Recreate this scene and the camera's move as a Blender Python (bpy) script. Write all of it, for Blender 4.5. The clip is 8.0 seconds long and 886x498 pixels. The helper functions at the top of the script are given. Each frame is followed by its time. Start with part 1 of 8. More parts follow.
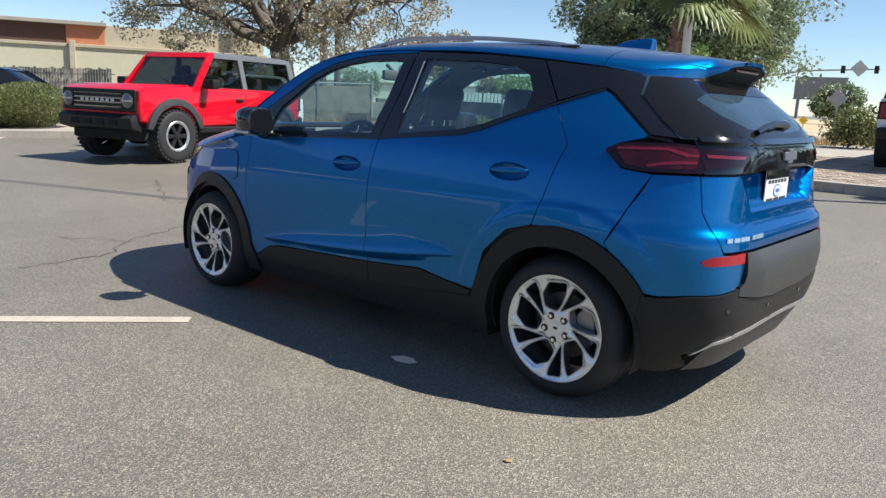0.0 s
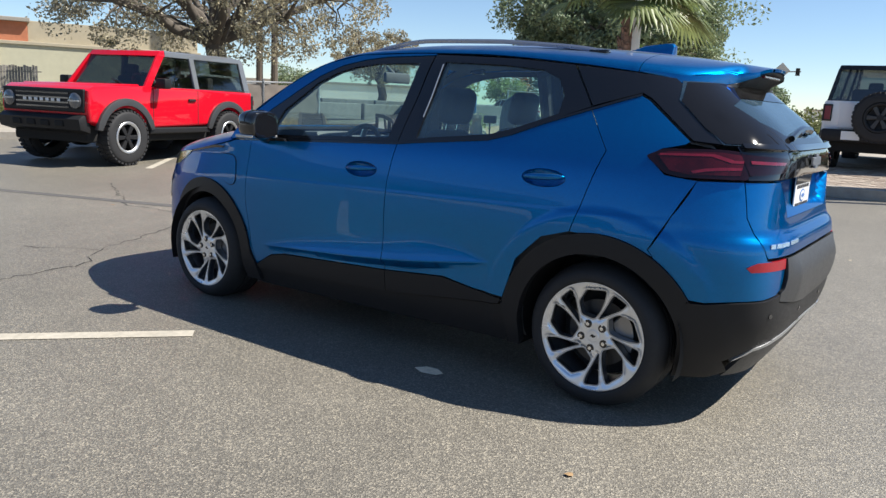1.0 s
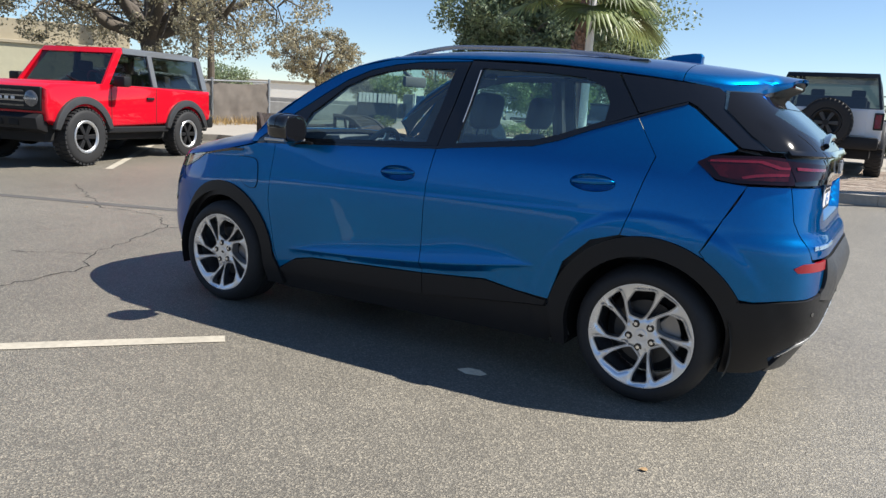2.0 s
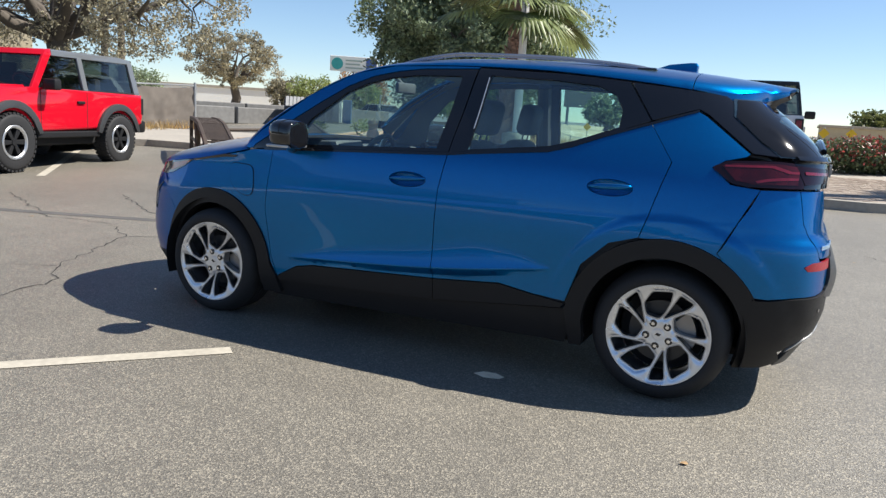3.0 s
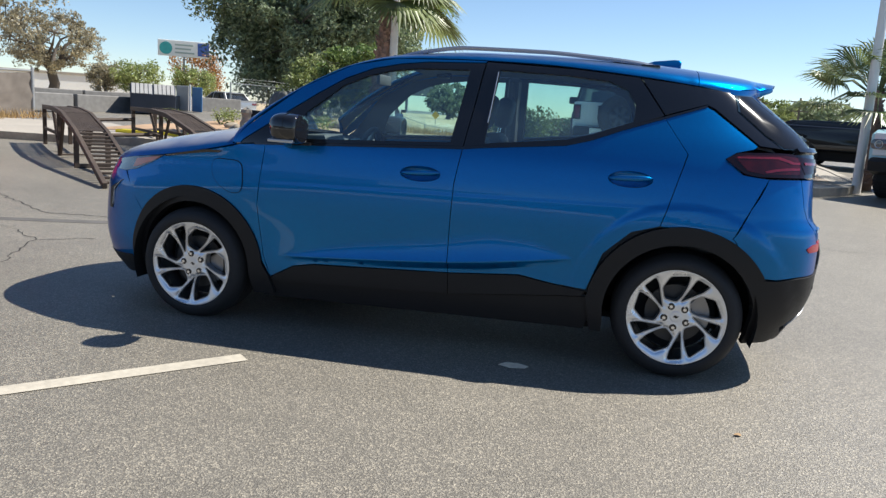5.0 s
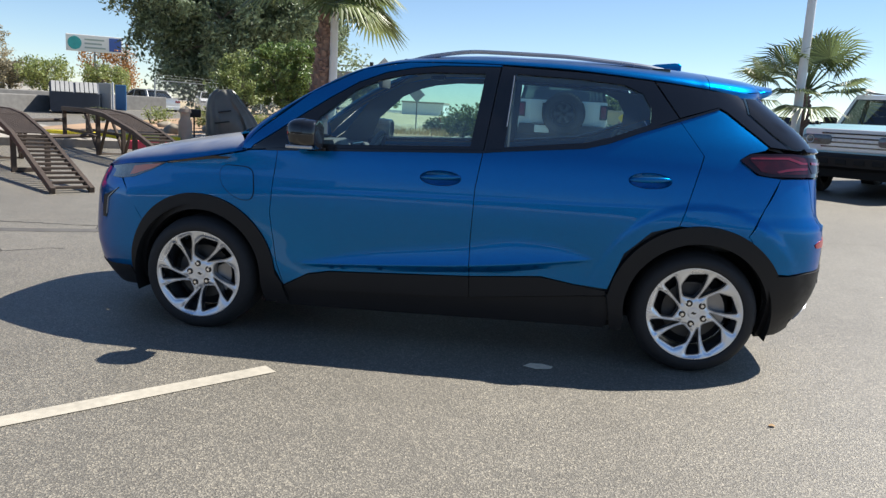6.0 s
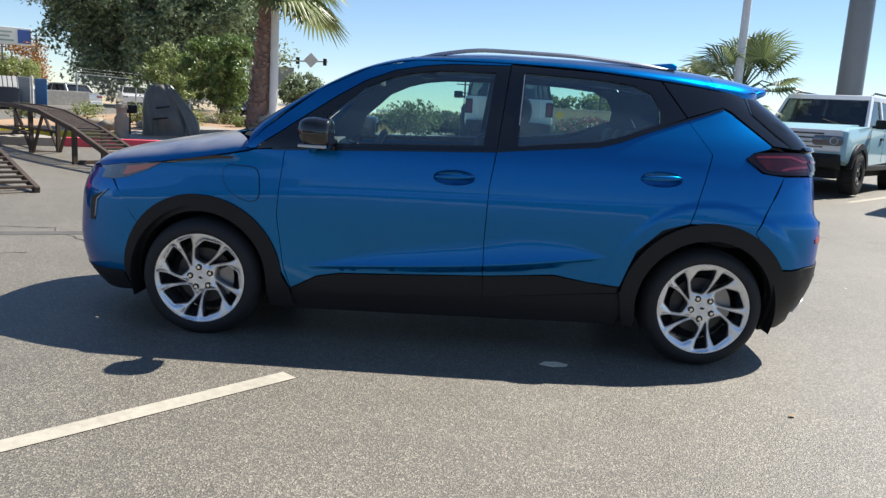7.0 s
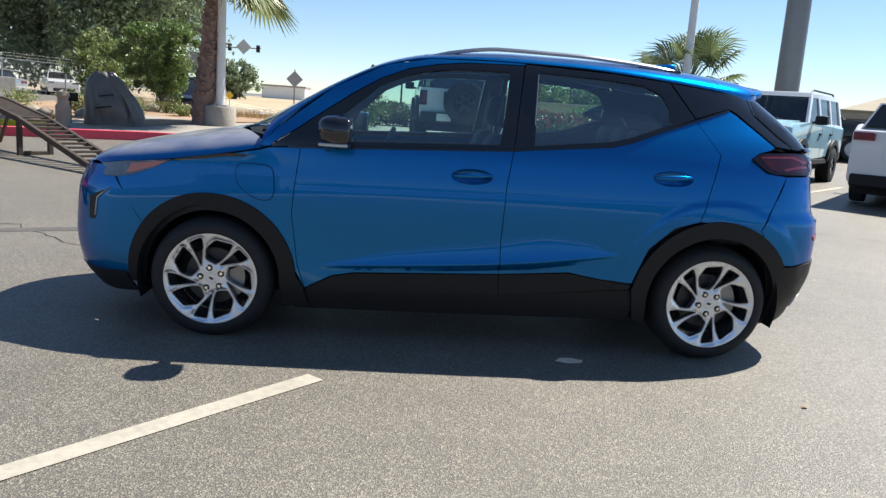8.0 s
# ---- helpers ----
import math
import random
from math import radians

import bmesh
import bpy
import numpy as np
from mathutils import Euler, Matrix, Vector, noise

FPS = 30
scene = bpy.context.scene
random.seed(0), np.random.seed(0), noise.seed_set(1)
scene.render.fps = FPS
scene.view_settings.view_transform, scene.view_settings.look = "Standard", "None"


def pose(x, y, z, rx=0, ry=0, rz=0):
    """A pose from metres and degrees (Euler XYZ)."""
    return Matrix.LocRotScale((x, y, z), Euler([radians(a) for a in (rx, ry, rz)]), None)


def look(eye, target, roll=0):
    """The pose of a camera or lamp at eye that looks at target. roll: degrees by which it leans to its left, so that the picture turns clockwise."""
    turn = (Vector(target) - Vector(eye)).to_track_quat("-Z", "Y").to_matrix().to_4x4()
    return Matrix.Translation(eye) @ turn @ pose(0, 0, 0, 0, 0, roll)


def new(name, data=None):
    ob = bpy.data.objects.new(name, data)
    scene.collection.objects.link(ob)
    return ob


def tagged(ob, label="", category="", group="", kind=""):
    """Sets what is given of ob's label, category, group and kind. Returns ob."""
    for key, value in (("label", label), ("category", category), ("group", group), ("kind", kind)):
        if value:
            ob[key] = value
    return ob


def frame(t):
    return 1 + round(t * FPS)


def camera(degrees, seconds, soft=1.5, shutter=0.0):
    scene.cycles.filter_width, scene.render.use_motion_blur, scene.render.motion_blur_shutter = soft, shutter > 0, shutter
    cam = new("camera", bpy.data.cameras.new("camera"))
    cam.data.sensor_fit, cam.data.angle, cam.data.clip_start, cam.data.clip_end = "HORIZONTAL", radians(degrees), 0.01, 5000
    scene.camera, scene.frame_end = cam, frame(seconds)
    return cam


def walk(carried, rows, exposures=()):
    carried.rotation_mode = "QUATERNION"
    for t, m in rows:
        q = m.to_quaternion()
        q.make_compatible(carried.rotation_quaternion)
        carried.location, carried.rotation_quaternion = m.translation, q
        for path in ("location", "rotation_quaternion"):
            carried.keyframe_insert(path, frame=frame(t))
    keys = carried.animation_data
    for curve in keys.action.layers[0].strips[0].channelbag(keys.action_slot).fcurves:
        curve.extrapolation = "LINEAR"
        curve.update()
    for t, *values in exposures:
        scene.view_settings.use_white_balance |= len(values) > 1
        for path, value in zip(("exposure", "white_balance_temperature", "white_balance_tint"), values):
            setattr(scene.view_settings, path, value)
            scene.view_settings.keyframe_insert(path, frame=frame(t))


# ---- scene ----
cam = camera(60.3, 8.0, soft=1.4)
PATH = [
    (0, (1.716, -3.638, 1.293), (0.444, -2.144, 0.909), 2.5),
    (0.5, (1.513, -3.724, 1.296), (0.303, -2.178, 0.913), 2.5),
    (1, (1.321, -3.834, 1.297), (0.178, -2.237, 0.919), 2.7),
    (1.5, (1.128, -4.021, 1.304), (0.053, -2.377, 0.928), 2.9),
    (2.8, (0.581, -4.363, 1.286), (-0.282, -2.594, 0.934), 3.5),
    (3, (0.505, -4.419, 1.284), (-0.314, -2.628, 0.936), 3.4),
    (3.5, (0.305, -4.494, 1.27), (-0.415, -2.663, 0.914), 3.5),
    (4, (0.079, -4.547, 1.278), (-0.545, -2.679, 0.926), 3.6),
    (4.5, (-0.172, -4.675, 1.275), (-0.705, -2.779, 0.926), 3.6),
    (4.7, (-0.241, -4.697, 1.255), (-0.732, -2.79, 0.906), 3.7),
    (5.8, (-0.733, -4.758, 1.281), (-1.002, -2.81, 0.92), 3.0),
    (6, (-0.846, -4.796, 1.275), (-1.08, -2.841, 0.922), 3.2),
    (6.5, (-1.075, -4.835, 1.264), (-1.216, -2.871, 0.908), 3.1),
    (7, (-1.296, -4.797, 1.264), (-1.341, -2.829, 0.912), 3.4),
    (7.5, (-1.502, -4.793, 1.263), (-1.464, -2.825, 0.909), 3.6),
    (8, (-1.729, -4.793, 1.286), (-1.602, -2.831, 0.918), 4.0),
]
walk(cam, [(t, look(eye, target, roll)) for t, eye, target, roll in PATH])

# ---- light ----
SUN_TO = Vector((0.665, 0.41, 1.0)).normalized()
world = bpy.data.worlds.new("sky")
scene.world = world
world.use_nodes = True
_wt = world.node_tree
_sky = _wt.nodes.new("ShaderNodeTexSky")
_sky.sky_type = "NISHITA"
_sky.sun_disc = False
_sky.sun_elevation = math.asin(SUN_TO.z)
_sky.sun_rotation = math.atan2(SUN_TO.x, SUN_TO.y)
_sky.air_density, _sky.dust_density, _sky.ozone_density = 0.82, 0.0, 4.0
_wt.links.new(_sky.outputs[0], _wt.nodes["Background"].inputs[0])
_wt.nodes["Background"].inputs[1].default_value = 0.084
sun = new("sun", bpy.data.lights.new("sun", "SUN"))
sun.data.energy, sun.data.angle, sun.data.color = 5.0, radians(0.53), (1.0, 0.95, 0.87)
sun.matrix_world = look(SUN_TO * 50, (0, 0, 0))
scene.view_settings.exposure = 0.78
# ---- materials ----
def mat(name, color, rough=0.5, metal=0.0, grain=None, bump=0.0, coat=0.0, spec=0.5, vary=0.0, scale=20.0, each=0.0):
    """Principled material: colour broken at two scales, with a fine bump."""
    m = bpy.data.materials.new(name)
    m.use_nodes = True
    nt = m.node_tree
    b = nt.nodes["Principled BSDF"]
    b.inputs["Base Color"].default_value = (*color, 1)
    b.inputs["Roughness"].default_value = rough
    b.inputs["Metallic"].default_value = metal
    b.inputs["Specular IOR Level"].default_value = spec
    b.inputs["Coat Weight"].default_value = coat
    b.inputs["Coat Roughness"].default_value = 0.03
    L = nt.links.new
    tc = nt.nodes.new("ShaderNodeTexCoord")
    if vary or bump:
        n1 = nt.nodes.new("ShaderNodeTexNoise")
        n1.inputs["Scale"].default_value, n1.inputs["Detail"].default_value = scale, 6
        n2 = nt.nodes.new("ShaderNodeTexNoise")
        n2.inputs["Scale"].default_value, n2.inputs["Detail"].default_value = scale / 9, 3
        L(tc.outputs["Object"], n1.inputs["Vector"])
        L(tc.outputs["Object"], n2.inputs["Vector"])
    if vary:
        add = nt.nodes.new("ShaderNodeMath")
        add.operation = "ADD"
        L(n1.outputs["Fac"], add.inputs[0])
        L(n2.outputs["Fac"], add.inputs[1])
        mr = nt.nodes.new("ShaderNodeMapRange")
        mr.inputs["From Min"].default_value, mr.inputs["From Max"].default_value = 0.6, 1.4
        mr.inputs["To Min"].default_value, mr.inputs["To Max"].default_value = 1 - vary, 1 + vary
        L(add.outputs[0], mr.inputs["Value"])
        val = mr.outputs[0]
        if each:
            oi = nt.nodes.new("ShaderNodeObjectInfo")
            er = nt.nodes.new("ShaderNodeMapRange")
            er.inputs["To Min"].default_value, er.inputs["To Max"].default_value = 1 - each, 1 + each
            L(oi.outputs["Random"], er.inputs["Value"])
            mu = nt.nodes.new("ShaderNodeMath")
            mu.operation = "MULTIPLY"
            L(val, mu.inputs[0])
            L(er.outputs[0], mu.inputs[1])
            val = mu.outputs[0]
        hs = nt.nodes.new("ShaderNodeHueSaturation")
        hs.inputs["Color"].default_value = (*color, 1)
        L(val, hs.inputs["Value"])
        L(hs.outputs[0], b.inputs["Base Color"])
        rr = nt.nodes.new("ShaderNodeMapRange")
        rr.inputs["To Min"].default_value, rr.inputs["To Max"].default_value = max(0.02, rough - 0.1), min(1, rough + 0.1)
        L(n2.outputs["Fac"], rr.inputs["Value"])
        L(rr.outputs[0], b.inputs["Roughness"])
    if bump:
        bp = nt.nodes.new("ShaderNodeBump")
        bp.inputs["Strength"].default_value, bp.inputs["Distance"].default_value = 0.6, bump
        L(n1.outputs["Fac"], bp.inputs["Height"])
        L(bp.outputs[0], b.inputs["Normal"])
    return m


def glass(name, tint, gloss=0.02, veil=0.0):
    """A thin tinted pane: see-through, with a clear reflection and a dusty blue veil of painted sky reflection."""
    m = bpy.data.materials.new(name)
    m.use_nodes = True
    nt = m.node_tree
    nt.nodes.remove(nt.nodes["Principled BSDF"])
    tr, gl, mx, lw = (nt.nodes.new(k) for k in ("ShaderNodeBsdfTransparent", "ShaderNodeBsdfGlossy", "ShaderNodeMixShader", "ShaderNodeLayerWeight"))
    tr.inputs[0].default_value = (*tint, 1)
    gl.inputs["Roughness"].default_value = gloss
    lw.inputs["Blend"].default_value = 0.5
    pw, ma = nt.nodes.new("ShaderNodeMath"), nt.nodes.new("ShaderNodeMath")
    pw.operation, ma.operation = "POWER", "MULTIPLY_ADD"
    pw.inputs[1].default_value = 5.0
    ma.inputs[1].default_value, ma.inputs[2].default_value = 0.88, 0.12
    nt.links.new(lw.outputs["Facing"], pw.inputs[0])
    nt.links.new(pw.outputs[0], ma.inputs[0])
    nt.links.new(ma.outputs[0], mx.inputs[0])
    nt.links.new(tr.outputs[0], mx.inputs[1])
    nt.links.new(gl.outputs[0], mx.inputs[2])
    end = mx
    if veil:
        # Blue diffuse veil paints in the sky that the panes reflect.
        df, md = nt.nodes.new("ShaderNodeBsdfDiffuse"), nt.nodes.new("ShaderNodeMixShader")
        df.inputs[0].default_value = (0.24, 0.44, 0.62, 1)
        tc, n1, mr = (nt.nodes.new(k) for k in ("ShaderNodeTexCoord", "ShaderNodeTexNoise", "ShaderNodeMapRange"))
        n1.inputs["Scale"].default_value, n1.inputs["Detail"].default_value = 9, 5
        mr.inputs["To Min"].default_value, mr.inputs["To Max"].default_value = veil * 0.6, veil * 1.4
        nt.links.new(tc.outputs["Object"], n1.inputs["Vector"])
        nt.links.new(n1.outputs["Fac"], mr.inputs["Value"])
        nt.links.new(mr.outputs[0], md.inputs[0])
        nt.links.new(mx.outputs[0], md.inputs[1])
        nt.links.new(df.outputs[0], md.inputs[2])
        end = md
    nt.links.new(end.outputs[0], nt.nodes["Material Output"].inputs[0])
    return m


def paint(name, color, metal=0.35, flake=0.25, rough=0.35, coat=1.0):
    """Metallic car paint: fine flakes under a clear coat."""
    m = mat(name, color, rough, metal, coat=coat)
    nt = m.node_tree
    b = nt.nodes["Principled BSDF"]
    b.inputs["Coat IOR"].default_value = 1.45
    b.inputs["Specular IOR Level"].default_value = 0.0
    vo = nt.nodes.new("ShaderNodeTexVoronoi")
    vo.inputs["Scale"].default_value = 900
    tc = [n for n in nt.nodes if n.type == "TEX_COORD"][0]
    nt.links.new(tc.outputs["Object"], vo.inputs["Vector"])
    mr = nt.nodes.new("ShaderNodeMapRange")
    mr.inputs["To Min"].default_value, mr.inputs["To Max"].default_value = 1 - flake, 1 + flake
    hs = nt.nodes.new("ShaderNodeHueSaturation")
    hs.inputs["Color"].default_value = (*color, 1)
    sp = nt.nodes.new("ShaderNodeSeparateColor")
    nt.links.new(vo.outputs["Color"], sp.inputs[0])
    nt.links.new(sp.outputs[0], mr.inputs["Value"])
    nt.links.new(mr.outputs[0], hs.inputs["Value"])
    nt.links.new(hs.outputs[0], b.inputs["Base Color"])
    return m


M_BLUE = paint("blue_paint", (0.0002, 0.142, 0.388), 0.80, rough=0.33, coat=0.68)
M_BLUE.node_tree.nodes["Principled BSDF"].inputs["Coat Roughness"].default_value = 0.008
M_BLUE.node_tree.nodes["Principled BSDF"].inputs["Coat IOR"].default_value = 1.45
M_BLUE.node_tree.nodes["Principled BSDF"].inputs["Specular Tint"].default_value = (0.03, 0.16, 0.42, 1)
def dusty(m, amount):
    """A pale, faintly dusty film on the faces that look upwards; sky sheen is put into its colour."""
    nt = m.node_tree
    L = nt.links.new
    geo, sep, mr, tc, no, mu, df, mx = (nt.nodes.new("ShaderNode" + k) for k in ("NewGeometry", "SeparateXYZ", "MapRange", "TexCoord", "TexNoise", "Math", "BsdfDiffuse", "MixShader"))
    mr.inputs["From Min"].default_value, mr.inputs["From Max"].default_value, mr.inputs["To Max"].default_value = 0.86, 0.985, amount
    no.inputs["Scale"].default_value, no.inputs["Detail"].default_value = 5, 5
    mu.operation = "MULTIPLY"
    df.inputs[0].default_value = (0.52, 0.50, 0.46, 1)
    L(geo.outputs["Normal"], sep.inputs[0])
    L(sep.outputs["Z"], mr.inputs["Value"])
    L(tc.outputs["Object"], no.inputs["Vector"])
    L(mr.outputs[0], mu.inputs[0])
    L(no.outputs["Fac"], mu.inputs[1])
    L(mu.outputs[0], mx.inputs[0])
    L(nt.nodes["Principled BSDF"].outputs[0], mx.inputs[1])
    L(df.outputs[0], mx.inputs[2])
    L(mx.outputs[0], nt.nodes["Material Output"].inputs[0])


dusty(M_BLUE, 0.16)
# Paler copy for the bonnet: glancing sky sheen put into the colour.
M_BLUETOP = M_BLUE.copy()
M_BLUETOP.name = "sheen_blue_paint"
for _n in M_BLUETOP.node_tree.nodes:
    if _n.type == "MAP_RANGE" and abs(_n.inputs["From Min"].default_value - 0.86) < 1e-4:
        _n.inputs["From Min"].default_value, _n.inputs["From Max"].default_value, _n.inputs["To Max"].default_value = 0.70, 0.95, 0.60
M_RED = paint("red_paint", (0.56, 0.006, 0.020), 0.0, 0.03)
M_WHITE = paint("white_paint", (0.72, 0.73, 0.74), 0.0, 0.02)
M_BLACKP = paint("black_paint", (0.012, 0.013, 0.015), 0.0, 0.1)
M_AQUA = paint("pale_blue_paint", (0.36, 0.58, 0.66), 0.0, 0.02)
M_GREYP = paint("grey_paint", (0.16, 0.17, 0.18), 0.2, 0.1)
M_CLAD = mat("black_plastic", (0.015, 0.015, 0.016), 0.5, bump=0.0006, vary=0.1, scale=400, spec=0.25)
M_GLOSS = mat("gloss_black", (0.008, 0.008, 0.009), 0.08, coat=0.6)
M_CLADGREY = mat("grey_plastic", (0.036, 0.037, 0.039), 0.48, bump=0.0006, vary=0.08, scale=400)
M_RUBBER = mat("tyre_rubber", (0.016, 0.016, 0.017), 0.75, bump=0.001, vary=0.25, scale=60)
M_DARK = mat("underbody", (0.008, 0.008, 0.008), 0.9)
M_ALLOY = mat("silver_alloy", (0.72, 0.76, 0.82), 0.29, 0.97, vary=0.03, scale=30)
M_ALLOYD = mat("grey_alloy_pocket", (0.40, 0.42, 0.45), 0.40, 1.0, vary=0.05)
M_STEEL = mat("brake_steel", (0.30, 0.29, 0.28), 0.4, 0.9, vary=0.1)
M_CHROME = mat("chrome", (0.8, 0.81, 0.82), 0.08, 1.0)
M_RAIL = mat("satin_rail", (0.40, 0.43, 0.48), 0.28, 0.85, vary=0.03)
M_SATIN = mat("satin_silver", (0.50, 0.51, 0.52), 0.3, 0.7, vary=0.03)
M_GLASS = glass("side_glass", (0.74, 0.97, 0.95), veil=0.075)
M_GLASSD = glass("rear_privacy_glass", (0.72, 0.96, 0.94), veil=0.10)
M_GLASSR = glass("tailgate_glass", (0.18, 0.21, 0.21), veil=0.09)
M_INNER = mat("grey_inner_trim", (0.10, 0.10, 0.10), 0.8, vary=0.1, scale=30)
M_SCREEN = glass("windscreen_glass", (0.80, 0.90, 0.85), veil=0.02)
M_GLASSC = glass("cabin_glass", (0.26, 0.30, 0.29))
M_GLASSX = mat("dark_glass", (0.012, 0.014, 0.015), 0.04, spec=0.6)
M_FRIT = mat("black_glass_border", (0.010, 0.010, 0.011), 0.05, spec=0.4)
M_MIRROR = mat("mirror_glass", (0.75, 0.78, 0.8), 0.02, 1.0)
M_TAILGLOW = mat("red_inner_lens", (0.050, 0.003, 0.006), 0.15, coat=0.3, vary=0.7, scale=18)
M_TAILRED = mat("red_lens", (0.17, 0.006, 0.016), 0.2, coat=1.0, vary=0.35, scale=40, bump=0.002)
M_TAILDARK = mat("smoked_red_lens", (0.013, 0.002, 0.003), 0.10, coat=0.15, vary=0.3, scale=25)
M_LENSD = mat("smoked_clear_lens", (0.10, 0.105, 0.115), 0.12, 0.3, coat=1.0, vary=0.5, scale=24)
M_REFLECT = mat("red_reflector", (0.30, 0.001, 0.010), 0.35, coat=0.15, bump=0.002, vary=0.2, scale=150)
M_LENS = mat("clear_lens", (0.24, 0.245, 0.26), 0.12, 0.3, coat=1.0, vary=0.2, scale=30)
M_AMBER = mat("amber_lens", (0.5, 0.12, 0.05), 0.15, coat=1.0)
M_SEAT = mat("dark_seat", (0.040, 0.041, 0.044), 0.7, bump=0.001, vary=0.15, scale=80)
M_TRIM = mat("interior_trim", (0.085, 0.087, 0.09), 0.6, vary=0.1, scale=40)
# ---- building tools ----
from mathutils.geometry import delaunay_2d_cdt


def curve(*pts):
    """A smooth monotone curve through a few (x, y) knots."""
    xs = np.array([p[0] for p in pts], float)
    ys = np.array([p[1] for p in pts], float)
    h = np.diff(xs)
    d = np.diff(ys) / h
    m = np.zeros(len(xs))
    m[0], m[-1] = d[0], d[-1]
    for i in range(1, len(xs) - 1):
        if d[i - 1] * d[i] > 0:
            w1, w2 = 2 * h[i] + h[i - 1], h[i] + 2 * h[i - 1]
            m[i] = (w1 + w2) / (w1 / d[i - 1] + w2 / d[i])

    def f(x):
        x = min(max(x, xs[0]), xs[-1])
        i = min(max(int(np.searchsorted(xs, x)) - 1, 0), len(h) - 1)
        t = (x - xs[i]) / h[i]
        return (ys[i] * (1 + 2 * t) * (1 - t) ** 2 + m[i] * h[i] * t * (1 - t) ** 2
                + ys[i + 1] * t * t * (3 - 2 * t) + m[i + 1] * h[i] * t * t * (t - 1))
    return f


def obj(name, verts, faces, material, parent=None, label="", smooth=True, normals=None):
    me = bpy.data.meshes.new(name)
    me.from_pydata([tuple(v) for v in verts], [], faces)
    me.materials.append(material)
    if smooth:
        me.polygons.foreach_set("use_smooth", [True] * len(me.polygons))
    if normals is not None:
        me.normals_split_custom_set_from_vertices([tuple(n) for n in normals])
    ob = new(name, me)
    if parent:
        ob.parent = parent
    if label:
        tagged(ob, label)
    return ob


def part(name, bm, material, parent, label="", smooth=False, sharp=35):
    """A bmesh as one mesh object under its thing."""
    me = bpy.data.meshes.new(name)
    bmesh.ops.recalc_face_normals(bm, faces=bm.faces)
    if smooth:
        for f in bm.faces:
            f.smooth = True
        for e in bm.edges:
            if len(e.link_faces) == 2 and e.calc_face_angle(0) > radians(sharp):
                e.smooth = False
    bm.to_mesh(me)
    bm.free()
    me.materials.append(material)
    ob = new(name, me)
    if parent:
        ob.parent = parent
    if label:
        tagged(ob, label)
    return ob


def thing(name, label, category, m=None, group="", kind=""):
    ob = new(name)
    ob.empty_display_size = 0.1
    if m is not None:
        ob.matrix_world = m
    return tagged(ob, label, category, group, kind)


def box(bm, x0, x1, y0, y1, z0, z1, bevel=0.0, seg=2, m=None):
    vs = [bm.verts.new((x, y, z)) for x in (x0, x1) for y in (y0, y1) for z in (z0, z1)]
    fs = [bm.faces.new([vs[i] for i in q]) for q in ((0, 1, 3, 2), (4, 6, 7, 5), (0, 4, 5, 1), (2, 3, 7, 6), (0, 2, 6, 4), (1, 5, 7, 3))]
    if m is not None:
        bmesh.ops.transform(bm, matrix=m, verts=vs)
    if bevel:
        es = {e for f in fs for e in f.edges}
        bmesh.ops.bevel(bm, geom=list(es), offset=bevel, segments=seg, affect="EDGES", profile=0.5, clamp_overlap=True)
    return bm


def cyl(bm, a, b, r1, r2=None, n=16, caps=True):
    a, b = Vector(a), Vector(b)
    r2 = r1 if r2 is None else r2
    m = Matrix.Translation((a + b) / 2) @ (b - a).to_track_quat("Z", "Y").to_matrix().to_4x4()
    bmesh.ops.create_cone(bm, cap_ends=caps, segments=n, radius1=r1, radius2=r2, depth=(b - a).length, matrix=m)
    return bm


def tube(bm, pts, r, n=8, taper=None, caps=True):
    """A round bar along a polyline; taper gives the radius at the end."""
    pts = [Vector(p) for p in pts]
    rings = []
    side = None
    for i, p in enumerate(pts):
        d = (pts[min(i + 1, len(pts) - 1)] - pts[max(i - 1, 0)]).normalized()
        if side is None:
            side = d.orthogonal().normalized()
        side = (side - d * side.dot(d)).normalized()
        up = d.cross(side)
        rr = r if taper is None else r + (taper - r) * i / (len(pts) - 1)
        rings.append([bm.verts.new(p + rr * (math.cos(k * math.tau / n) * side + math.sin(k * math.tau / n) * up)) for k in range(n)])
    for a, b in zip(rings, rings[1:]):
        for k in range(n):
            bm.faces.new((a[k], a[(k + 1) % n], b[(k + 1) % n], b[k]))
    if caps:
        bm.faces.new(rings[0][::-1])
        bm.faces.new(rings[-1])
    return bm


def lathe(bm, prof, n=48, axis="y", arc=math.tau):
    """A turned shape from (radius, along) knots about an axis."""
    rings = []
    for r, h in prof:
        ring = []
        for k in range(n):
            c, s = r * math.cos(k * arc / n), r * math.sin(k * arc / n)
            ring.append(bm.verts.new((c, h, s) if axis == "y" else (c, s, h)))
        rings.append(ring)
    for a, b in zip(rings, rings[1:]):
        for k in range(n):
            bm.faces.new((a[k], a[(k + 1) % n], b[(k + 1) % n], b[k]))
    return bm


def prism(bm, poly, y0, y1, bevel=0.0, m=None, seg=2):
    """A flat outline in x and z, given thickness in y."""
    a = [bm.verts.new((x, y0, z)) for x, z in poly]
    b = [bm.verts.new((x, y1, z)) for x, z in poly]
    fs = [bm.faces.new(a), bm.faces.new(b[::-1])]
    for i in range(len(a)):
        j = (i + 1) % len(a)
        fs.append(bm.faces.new((a[j], a[i], b[i], b[j])))
    if m is not None:
        bmesh.ops.transform(bm, matrix=m, verts=a + b)
    if bevel:
        es = {e for f in fs[:2] for e in f.edges}
        bmesh.ops.bevel(bm, geom=list(es), offset=bevel, segments=seg, affect="EDGES", profile=0.5, clamp_overlap=True)
    return bm


